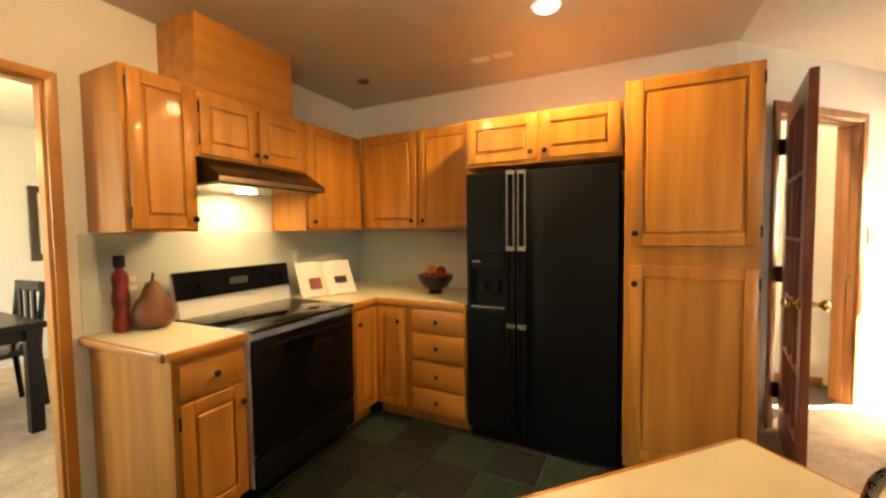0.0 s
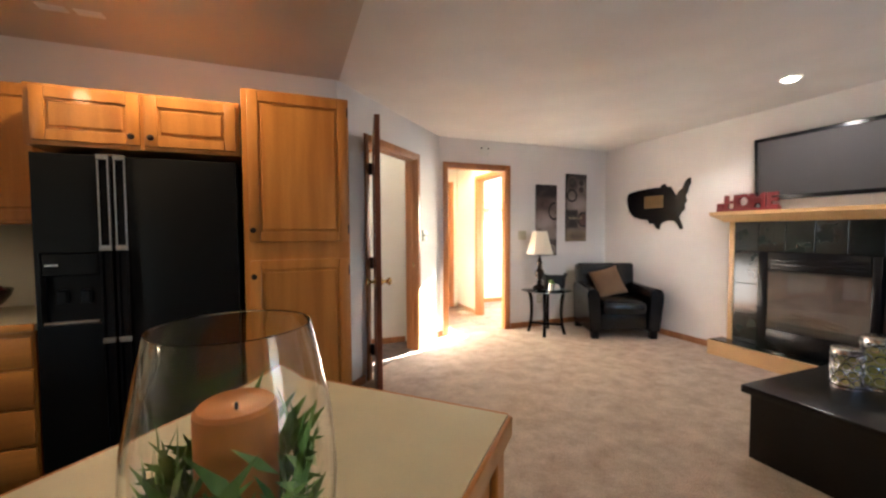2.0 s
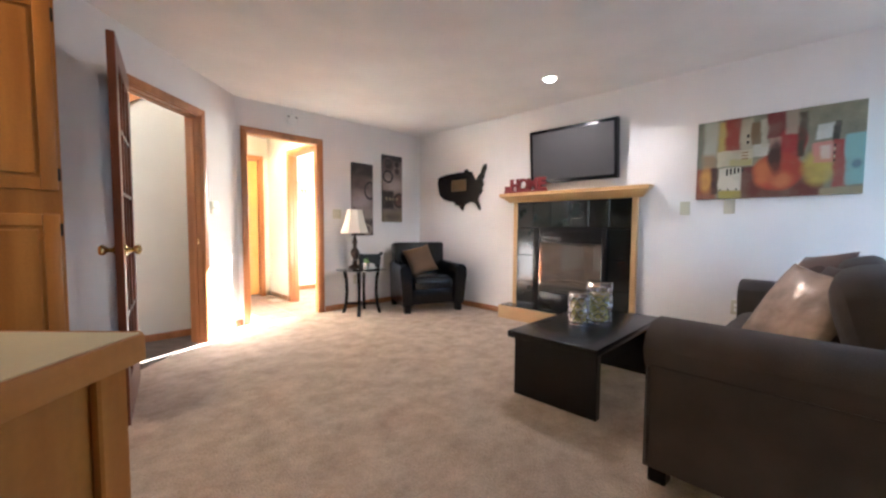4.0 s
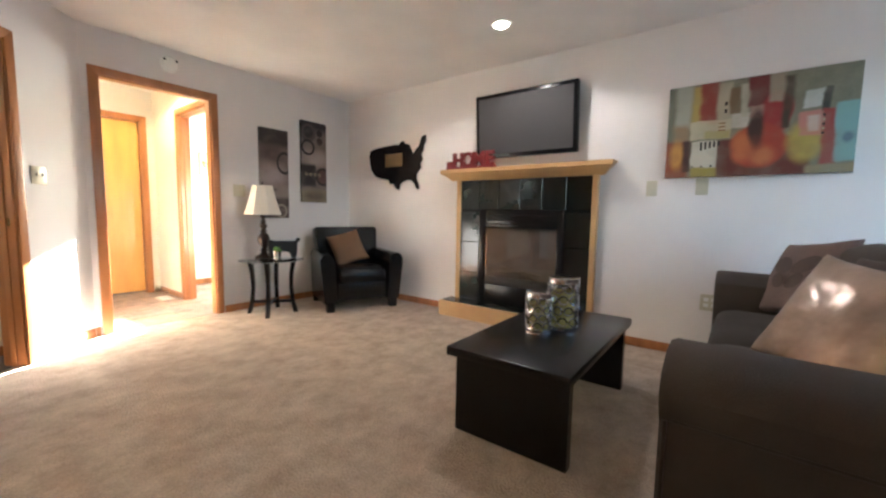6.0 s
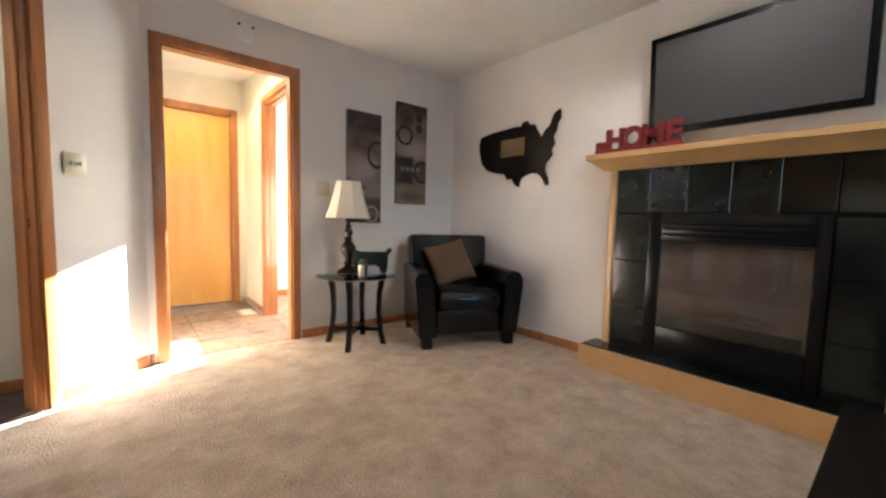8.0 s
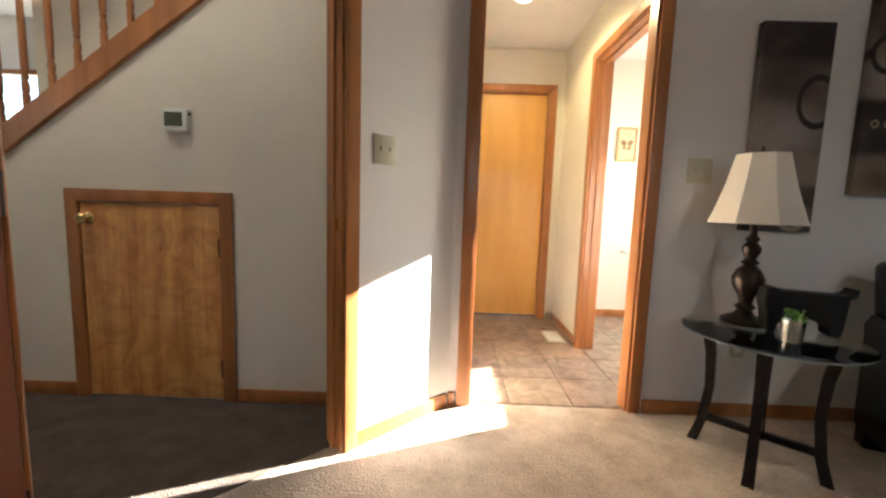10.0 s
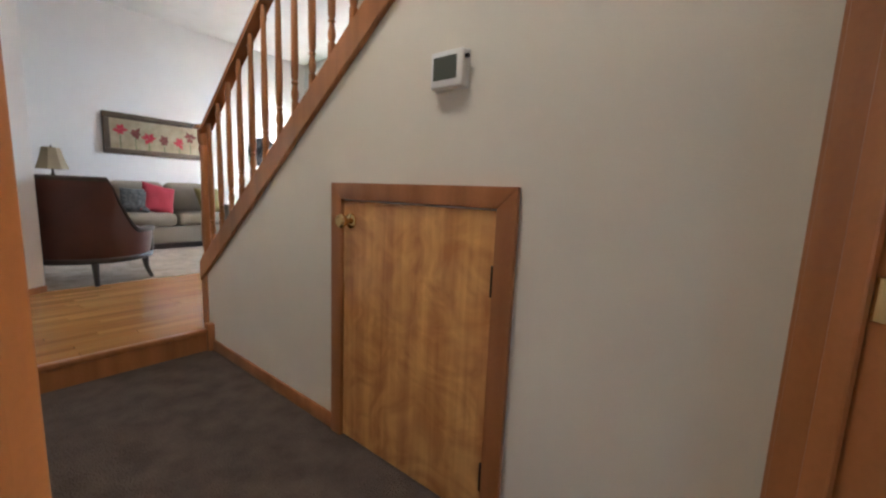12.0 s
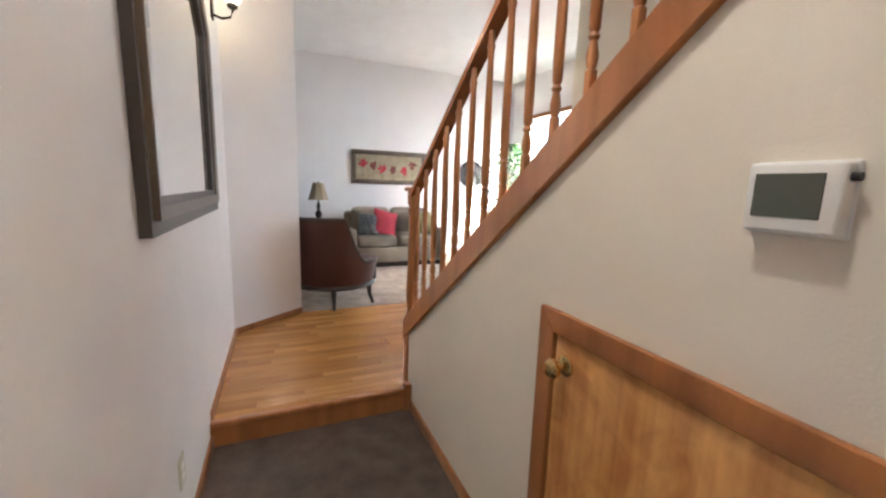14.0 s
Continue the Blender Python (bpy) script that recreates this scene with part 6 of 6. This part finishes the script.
def build_mirror():
    m = thing("wall_mirror", pose(-0.19, 4.022, 1.205, 0, 0, 180), "large mirror in a stepped dark frame with cut corners", "mirror")
    # local x runs to the -x of the room, local -y stands out
    w, h, c = 0.652, 1.15, 0.20
    outer = [(-w, 0.0), (w, 0.0), (w, h - c), (w - c, h), (-w + c, h), (-w, h - c)]

    def inset(d):
        k = d * 0.4142
        return [(-w + d, d), (w - d, d), (w - d, h - c - k + 0.0), (w - c - k + 0.0, h - d), (-w + c + k, h - d), (-w + d, h - c - k)]
    for name, a, b, y0, y1, mat in (("frame", 0.0, 0.045, 0.0, 0.032, FRAME_DARK), ("frame", 0.045, 0.085, 0.0, 0.045, FRAME_BROWN), ("inner_frame", 0.085, 0.11, 0.0, 0.03, FRAME_DARK)):
        bm = bmesh.new()
        lo, li = inset(a) if a else outer, inset(b)
        n = 6
        vo = [[bm.verts.new((x, -y, z)) for x, z in lo] for y in (y0, y1)]
        vi = [[bm.verts.new((x, -y, z)) for x, z in li] for y in (y0, y1 - 0.006)]
        for i in range(n):
            j = (i + 1) % n
            bm.faces.new((vo[0][i], vo[0][j], vo[1][j], vo[1][i]))
            bm.faces.new((vo[1][i], vo[1][j], vi[1][j], vi[1][i]))
            bm.faces.new((vi[1][i], vi[1][j], vi[0][j], vi[0][i]))
            bm.faces.new((vi[0][i], vi[0][j], vo[0][j], vo[0][i]))
        part(name, bm, mat, m)
    gl = bmesh.new()
    lo = inset(0.105)
    slab(gl, lo, 0.006, 0.012)
    for v in gl.verts:
        v.co = Vector((v.co.x, -v.co.z, v.co.y))
    part("mirror_glass", gl, MIRROR, m, "silvered mirror glass")


build_mirror()


def build_sconce(x):
    s = thing("wall_sconce", pose(x, 4.021, 2.45, 0, 0, 180), "dark iron wall sconce with a lit amber glass", "wall lamp")
    part("back_plate", boxed(-0.035, 0.035, -0.014, 0, -0.06, 0.10, bevel=0.006, seg=2), BRONZE, s)
    bm = tube(bmesh.new(), [(0, -0.012, -0.03), (0, -0.06, -0.045), (0, -0.11, -0.03), (0, -0.125, 0.01), (0, -0.125, 0.04)], 0.008, 8)
    part("arm", bm, BRONZE, s)
    part("cup", lathe(bmesh.new(), [(0.012, 0.02), (0.03, 0.03), (0.034, 0.05), (0.028, 0.055)], 18, (0, -0.125, 0)), BRONZE, s)
    part("glass_shade", lathe(bmesh.new(), [(0.028, 0.055), (0.052, 0.085), (0.058, 0.12), (0.050, 0.16), (0.046, 0.16), (0.040, 0.10)], 24, (0, -0.125, 0)), SCONCE_GLASS, s, "lit amber glass shade")


build_sconce(-1.30)

# ---- front room ----


def build_barrel_chair():
    a = thing("barrel_chair", pose(-2.44, 4.89, FZ, 0, 0, -40), "dark red leather barrel chair with black wood trim", "armchair")
    # its back is turned to local +x; the top sweeps down to low arms
    n = 56
    rim = []
    for i in range(n + 1):
        deg = -118 + 236 * i / n
        k = max(0.0, min(1.0, (76 - abs(deg)) / 28))
        k = k ** 1.7
        ang = math.radians(deg)
        rim.append((0.46 * math.cos(ang) * 0.93, 0.46 * math.sin(ang), 0.445 + 0.43 * k))
    shell = bmesh.new()
    cols = [[shell.verts.new((x * k, y * k, zz)) for k, zz in ((0.94, 0.21), (1.0, 0.30 + 0.4 * (z - 0.30)), (1.0 + 0.03 * (z > 0.8), z), (0.86, z), (0.82, 0.21))] for x, y, z in rim]
    for p, q in zip(cols, cols[1:]):
        for i in range(5):
            shell.faces.new((p[i], p[(i + 1) % 5], q[(i + 1) % 5], q[i]))
    shell.faces.new(cols[0])
    shell.faces.new(cols[-1])
    part("shell", shell, CHAIR_RED, a, "curved dark red leather back")
    rail = bmesh.new()
    secs = [[rail.verts.new((x * k, y * k, z + dz)) for k, dz in ((1.05, -0.012), (1.055, 0.014), (1.03, 0.026), (0.87, 0.026), (0.84, 0.012), (0.85, -0.012))] for x, y, z in rim]
    for p, q in zip(secs, secs[1:]):
        for i in range(6):
            rail.faces.new((p[i], p[(i + 1) % 6], q[(i + 1) % 6], q[i]))
    rail.faces.new(secs[0])
    rail.faces.new(secs[-1])
    part("top_rail", rail, FRAME_DARK, a, "black wood top rail sweeping into the arms")
    part("base_rail", tube(bmesh.new(), [(x * 0.95, y * 0.95, 0.205) for x, y, z in rim], 0.024, 8), FRAME_DARK, a)
    part("seat_cushion", pillow(bmesh.new(), 0.66, 0.66, 0.20, (-0.06, 0, 0.36), 0.35, 0.3), CHAIR_RED, a)
    part("seat_frame", lathe(bmesh.new(), [(0.34, 0.19), (0.35, 0.22), (0.34, 0.29)], 26), FRAME_DARK, a)
    for end in (rim[0], rim[-1]):
        x, y, z = end
        part("arm_front", boxed(x * 0.92 - 0.035, x * 0.92 + 0.03, y * 0.92 - 0.04, y * 0.92 + 0.04, 0.21, z + 0.01, bevel=0.012, seg=2), FRAME_DARK, a)
    for ang in (33, -33, 93, -93):
        x, y = 0.42 * math.cos(math.radians(ang)) * 0.95, 0.42 * math.sin(math.radians(ang))
        part("leg", tube(bmesh.new(), [(x * 1.12, y * 1.12, 0.0), (x * 1.03, y * 1.03, 0.09), (x, y, 0.21)], [0.016, 0.02, 0.03], 8), FRAME_DARK, a)


build_barrel_chair()


def build_loveseat():
    s = thing("loveseat", pose(-4.28, 6.04, FZ, 0, 0, -90), "beige upholstered loveseat with loose cushions", "sofa")
    # faces local +y, which is +x of the room
    w = 0.80
    part("base", boxed(-w + 0.1, w - 0.1, -0.36, 0.40, 0.07, 0.30, bevel=0.02, seg=2), BEIGE_FABRIC, s)
    part("plinth", boxed(-w + 0.06, w - 0.06, -0.34, 0.385, 0.0, 0.07), FRAME_DARK, s)
    for sx in (-1, 1):
        arm = boxed(sx * (w - 0.09) - 0.09, sx * (w - 0.09) + 0.09, -0.38, 0.42, 0.07, 0.58, bevel=0.06, seg=4)
        part("arm", arm, BEIGE_FABRIC, s)
    part("back_frame", boxed(-w + 0.1, w - 0.1, -0.42, -0.24, 0.07, 0.80, bevel=0.06, seg=3), BEIGE_FABRIC, s)
    for x in (-0.31, 0.31):
        part("seat_cushion", pillow(bmesh.new(), 0.62, 0.66, 0.19, (x, 0.10, 0.385), 0.3, 0.2), BEIGE_FABRIC, s)
        bm = pillow(bmesh.new(), 0.62, 0.44, 0.2, (0, 0, 0), 0.45, 0.3)
        for v in bm.verts:
            v.co = pose(x, -0.17, 0.66, 74) @ v.co
        part("back_cushion", bm, BEIGE_FABRIC, s)


build_loveseat()
SILVER_FABRIC = material("silver_brocade", (0.22, 0.24, 0.26), 0.5, vary=0.3, scale=(25, 25, 25), bump=0.2)
GOLD_FABRIC = material("olive_gold_fabric", (0.24, 0.19, 0.06), 0.8, vary=0.15, bump=0.2)
throw_pillow(pose(-4.10, 5.63, FZ + 0.63, 70, 0, 62), 0.34, SILVER_FABRIC, "silver patterned pillow on the loveseat", "loveseat pillows")
throw_pillow(pose(-4.08, 5.88, FZ + 0.65, 72, 14, 98), 0.40, RED_FABRIC, "bright red pillow on the loveseat", "loveseat pillows")
throw_pillow(pose(-4.10, 6.52, FZ + 0.64, 70, 0, 110), 0.38, GOLD_FABRIC, "olive gold pillow on the loveseat", "loveseat pillows")

end_table = thing("end_table", pose(-4.35, 4.92, FZ), "dark wooden end table beside the loveseat", "table")
part("tabletop", boxed(-0.28, 0.28, -0.26, 0.26, 0.56, 0.60, bevel=0.006), FRAME_DARK, end_table)
for x in (-0.24, 0.24):
    for y in (-0.22, 0.22):
        part("leg", boxed(x - 0.022, x + 0.022, y - 0.022, y + 0.022, 0, 0.56, bevel=0.003), FRAME_DARK, end_table)
LAMP_TAN = material("tan_lampshade", (0.34, 0.26, 0.16), 0.8, vary=0.06, bump=0.1)
build_table_lamp(pose(-4.38, 4.93, FZ + 0.601), 1.05, LAMP_TAN)
bush = bmesh.new()
rng = random.Random(8)
for k in range(60):
    a, r, z = rng.uniform(0, 6.28), rng.uniform(0, 0.09), rng.uniform(0.02, 0.12)
    c = Vector((r * math.cos(a), r * math.sin(a), z))
    u = Vector((rng.uniform(-1, 1), rng.uniform(-1, 1), rng.uniform(-0.4, 1))).normalized() * 0.03
    v = u.orthogonal().normalized() * 0.014
    bush.faces.new([bush.verts.new(p) for p in (c - u, c + v, c + u, c - v)])
pot = thing("potted_plant", pose(-4.18, 4.82, FZ + 0.601), "small leafy plant on the end table", "plant")
part("pot", lathe(bmesh.new(), [(0.03, 0), (0.045, 0.05), (0.04, 0.05), (0.03, 0.03)], 14), WHITE, pot)
tagged(part("leaf_mass", bush, FICUS, pot), kind="stuff")


def build_flower_picture():
    p = thing("flower_picture", pose(-4.748, 6.12, 1.655, 0, 0, 90), "framed panorama of red lilies on cream", "picture")
    w, h, f = 0.64, 0.275, 0.075
    for x0, x1, z0, z1 in ((-w, w, h - f, h), (-w, w, -h, -h + f), (-w, -w + f, -h + f, h - f), (w - f, w, -h + f, h - f)):
        part("frame", boxed(x0, x1, -0.035, 0.0, z0, z1, bevel=0.008, seg=2), FRAME_BROWN, p)
    part("print", boxed(-w + f, w - f, -0.014, -0.002, -h + f, h - f), P_CREAM, p)
    rng = random.Random(5)
    for k in range(6):
        fl = bmesh.new()
        cx, cz = -0.46 + 0.175 * k + rng.uniform(-0.03, 0.03), rng.uniform(-0.06, 0.09)
        for q in range(6):
            a = q * 1.047 + rng.uniform(-0.2, 0.2)
            d = Vector((math.cos(a), 0, math.sin(a)))
            n = Vector((-d.z, 0, d.x))
            ln = rng.uniform(0.06, 0.10)
            c = Vector((cx, -0.0150 - 0.0002 * q - 0.0012 * (k % 2), cz))
            fl.faces.new([fl.verts.new(v) for v in (c, c + d * ln * 0.5 + n * 0.026, c + d * ln, c + d * ln * 0.5 - n * 0.026)])
        part("painted_flower", fl, P_RED if k % 2 else RED_FABRIC, p)
        st = boxed(cx - 0.004, cx + 0.004, -0.0146, -0.0135, -h + f, cz)
        part("painted_stem", st, FICUS, p)


build_flower_picture()


def build_clock():
    c = thing("wall_clock", pose(-4.748, 7.66, 1.61, 90, 0, 90), "large openwork iron wall clock with roman ring", "clock")
    for r0, r1 in ((0.225, 0.25), (0.115, 0.135)):
        part("ring", lathe(bmesh.new(), [(r0, 0.004), (r1, 0.004), (r1, 0.02), (r0, 0.02), (r0, 0.005)], 36), IRON, c)
    for k in range(12):
        a = math.radians(30 * k)
        part("numeral", boxed(-0.013, 0.013, 0.13, 0.23, 0.006, 0.016), IRON, c, "", pose(0, 0, 0, 0, 0, 30 * k))
    part("hand", boxed(-0.006, 0.006, -0.02, 0.12, 0.018, 0.024), IRON, c, "", pose(0, 0, 0, 0, 0, 115))
    part("hand", boxed(-0.005, 0.005, -0.02, 0.17, 0.025, 0.030), IRON, c, "", pose(0, 0, 0, 0, 0, -40))
    part("hub", lathe(bmesh.new(), [(0.03, 0.004), (0.03, 0.03), (0.01, 0.034)], 16), IRON, c)
    for k in range(4):
        part("spoke", boxed(-0.006, 0.006, 0.02, 0.118, 0.006, 0.014), IRON, c, "", pose(0, 0, 0, 0, 0, 45 + 90 * k))


build_clock()


def build_ficus():
    f = thing("potted_tree", pose(-4.1, 8.05, FZ), "leafy green ficus tree in a pot", "plant")
    part("pot", lathe(bmesh.new(), [(0.13, 0), (0.17, 0.28), (0.18, 0.30), (0.16, 0.30), (0.15, 0.26)], 20), CHAIR_RED, f)
    rng = random.Random(21)
    trunk = tube(bmesh.new(), [(0, 0, 0.25), (0.02, 0.01, 0.7), (-0.02, 0.0, 1.1), (0.01, 0.02, 1.6)], [0.025, 0.02, 0.017, 0.008], 8)
    for k in range(10):
        a, z = rng.uniform(0, 6.28), rng.uniform(0.8, 1.5)
        tube(trunk, [(0, 0, z), (0.15 * math.cos(a), 0.15 * math.sin(a), z + 0.15), (0.28 * math.cos(a), 0.28 * math.sin(a), z + 0.2)], [0.010, 0.007, 0.004], 6)
    part("trunk", trunk, BARK, f)
    crown = bmesh.new()
    for k in range(1500):
        a, u = rng.uniform(0, 6.28), rng.uniform(0, 1)
        z = 0.75 + 1.25 * u
        rr = (0.42 * math.sin(math.pi * min(1, 0.15 + 0.85 * u)) ** 0.7 + 0.06) * rng.uniform(0.35, 1.0) * (1 + 0.25 * math.sin(3 * a + 5 * u))
        c = Vector((rr * math.cos(a), rr * math.sin(a), z))
        if c.x < -0.55 or c.y > 0.38:
            continue
        d = Vector((math.cos(a), math.sin(a), rng.uniform(-1.2, 0.5))).normalized() * rng.uniform(0.03, 0.05)
        v = d.cross(Vector((rng.uniform(-1, 1), rng.uniform(-1, 1), 1))).normalized() * 0.016
        crown.faces.new([crown.verts.new(p) for p in (c - d * 0.2, c + d * 0.8 + v, c + d * 2, c + d * 0.8 - v)])
    tagged(part("crown", crown, FICUS, f), kind="stuff")


build_ficus()

# ---- passage and bathroom ----


def butterfly_picture(x, z):
    p = thing("butterfly_picture", pose(x, 7.0, z), "small butterfly print in a thin gilt frame", "picture", "butterfly pictures")
    w, h = 0.095, 0.158
    for x0, x1, z0, z1 in ((-w, w, h - 0.018, h), (-w, w, -h, -h + 0.018), (-w, -w + 0.018, -h + 0.018, h - 0.018), (w - 0.018, w, -h + 0.018, h - 0.018)):
        part("frame", boxed(x0, x1, -0.02, 0.0, z0, z1, bevel=0.003), MAPLE, p)
    part("print", boxed(-w + 0.018, w - 0.018, -0.008, -0.002, -h + 0.018, h - 0.018), P_PARCHMENT, p)
    bm = bmesh.new()
    for sx in (-1, 1):
        for cx, cz, r in ((0.03, 0.015, 0.026), (0.022, -0.03, 0.018)):
            bm.faces.new([bm.verts.new((sx * (cx + r * math.cos(i * 0.5236)), -0.0092, cz + r * math.sin(i * 0.5236) + 0.3 * r * math.cos(i * 0.5236))) for i in range(12)])
    part("painted_butterfly", bm, P_OCHRE, p)


butterfly_picture(4.37, 1.65)
butterfly_picture(4.71, 1.65)
bar = thing("towel_bar", pose(4.6, 7.0, 0.645), "chrome towel bar on the bathroom wall", "towel bar")
part("bar", tube(bmesh.new(), [(-0.2, -0.06, 0), (0.2, -0.06, 0)], 0.008, 10), STEEL, bar)
for x in (-0.19, 0.19):
    part("bracket", tube(bmesh.new(), [(x, 0, 0), (x, -0.06, 0)], [0.02, 0.011], 12), STEEL, bar)
reg = thing("floor_vent", pose(3.60, 6.30, 0.002, 0, 0, 0), "cream metal floor register on the tiles", "vent")
part("frame", boxed(-0.075, 0.075, -0.135, 0.135, 0.0, 0.005, bevel=0.002), ALMOND, reg)
for k in range(9):
    part("slat", boxed(-0.055, 0.055, -0.112 + 0.026 * k, -0.100 + 0.026 * k, 0.005, 0.008), WHITE, reg)

# ---- dining room ----


def dining_chair(m):
    c = thing("dining_chair", m, "espresso wooden dining chair with slatted back", "chair")
    part("seat", boxed(-0.21, 0.21, -0.21, 0.21, 0.42, 0.46, bevel=0.012, seg=2), ESPRESSO, c)
    for x in (-0.185, 0.185):
        part("leg", tube(bmesh.new(), [(x, -0.18, 0), (x, -0.18, 0.42)], [0.017, 0.023], 6), ESPRESSO, c)
        part("back_post", tube(bmesh.new(), [(x, 0.22, 0), (x, 0.19, 0.45), (x, 0.24, 0.96)], [0.018, 0.022, 0.018], 6), ESPRESSO, c)
    part("top_rail", boxed(-0.18, 0.18, 0.215, 0.245, 0.88, 0.96, bevel=0.006), ESPRESSO, c)
    for x in (-0.10, 0.0, 0.10):
        part("slat", boxed(x - 0.02, x + 0.02, 0.205, 0.225, 0.46, 0.89, bevel=0.003), ESPRESSO, c)
    return c


dc = dining_chair(pose(-3.40, 2.03, 0, 0, 0, 4))
dt = thing("dining_table", pose(-3.08, 1.50, 0), "dark espresso dining table", "table")
part("tabletop", boxed(-0.50, 0.43, -0.55, 0.60, 0.70, 0.745, bevel=0.006), ESPRESSO, dt)
part("apron", boxed(-0.44, 0.36, -0.49, 0.54, 0.62, 0.70), ESPRESSO, dt)
for x in (-0.44, 0.36):
    for y in (-0.49, 0.54):
        part("leg", boxed(x - 0.035, x + 0.035, y - 0.035, y + 0.035, 0, 0.70, bevel=0.004), ESPRESSO, dt)
dp = thing("framed_picture", pose(-4.748, 2.95, 1.44, 0, 0, 90), "dark framed picture on the dining room wall", "picture")
for x0, x1, z0, z1 in ((-0.25, 0.25, 0.32, 0.39), (-0.25, 0.25, -0.39, -0.32), (-0.25, -0.18, -0.32, 0.32), (0.18, 0.25, -0.32, 0.32)):
    part("frame", boxed(x0, x1, -0.03, 0, z0, z1, bevel=0.005), FRAME_DARK, dp)
part("print", boxed(-0.18, 0.18, -0.012, -0.002, -0.32, 0.32), PAPER, dp)

# ---- floor pieces ----


def pieces(parent, name, mat, cells, z0, thick, gap, bevel=0.003):
    made = {}
    for x0, x1, y0, y1 in cells:
        key = (round(x1 - x0, 3), round(y1 - y0, 3))
        if key not in made:
            w, d = key[0] - gap, key[1] - gap
            made[key] = mesh_of(name, boxed(-w / 2, w / 2, -d / 2, d / 2, -thick, 0, bevel=bevel), mat)
        o = new(name, made[key])
        o.parent = parent
        o.matrix_basis = pose((x0 + x1) / 2, (y0 + y1) / 2, z0)


cells = []
T = 0.305
for i in range(9):
    for j in range(15):
        x0, y0 = -1.39 + i * T, YS + j * T
        x1, y1 = min(x0 + T, 1.495), min(y0 + T, 3.81)
        if x1 - x0 > 0.05 and y1 - y0 > 0.05:
            cells.append((x0, x1, y0, y1))
pieces(kitchen_floor, "tile", SLATE, cells, 0.0, 0.011, 0.006)
cells = []
T = 0.33
for i in range(8):
    for j in range(6):
        x0, y0 = 2.76 + i * T, YP + 0.03 + j * T
        x1, y1 = min(x0 + T, 5.19), min(y0 + T, 6.995)
        if x1 - x0 > 0.05 and y1 - y0 > 0.05:
            cells.append((x0, x1, y0, y1))
pieces(passage_floor, "tile", BROWN_TILE, cells, 0.0, 0.011, 0.006)
cells = []
rng = random.Random(4)
for i in range(28):
    x0 = -2.05 + i * 0.06
    y = 4.0 - rng.uniform(0, 0.8)
    while y < 8.4:
        ln = round(rng.choice((0.6, 0.8, 1.0)), 2)
        a, b = max(y, 4.0), min(y + ln, 8.5)
        if b - a > 0.05:
            cells.append((x0, x0 + 0.06, a, b))
        y += ln
pieces(landing, "plank", PLANK, cells, FZ, 0.011, 0.0015, 0.001)
part("step_nosing", boxed(-0.375, -0.335, 4.02, 5.095, FZ - 0.03, FZ + 0.002, bevel=0.008, seg=2), TRIM, landing, "rounded oak step nosing")
part("step_riser", boxed(-0.361, -0.345, 4.02, 5.095, 0.0, FZ - 0.031), TRIM, landing, "oak step riser")
part("riser_return", boxed(-0.372, -0.322, 5.055, 5.0965, 0.0, FZ + 0.035, bevel=0.006, seg=2), TRIM, landing, "oak block closing the step")
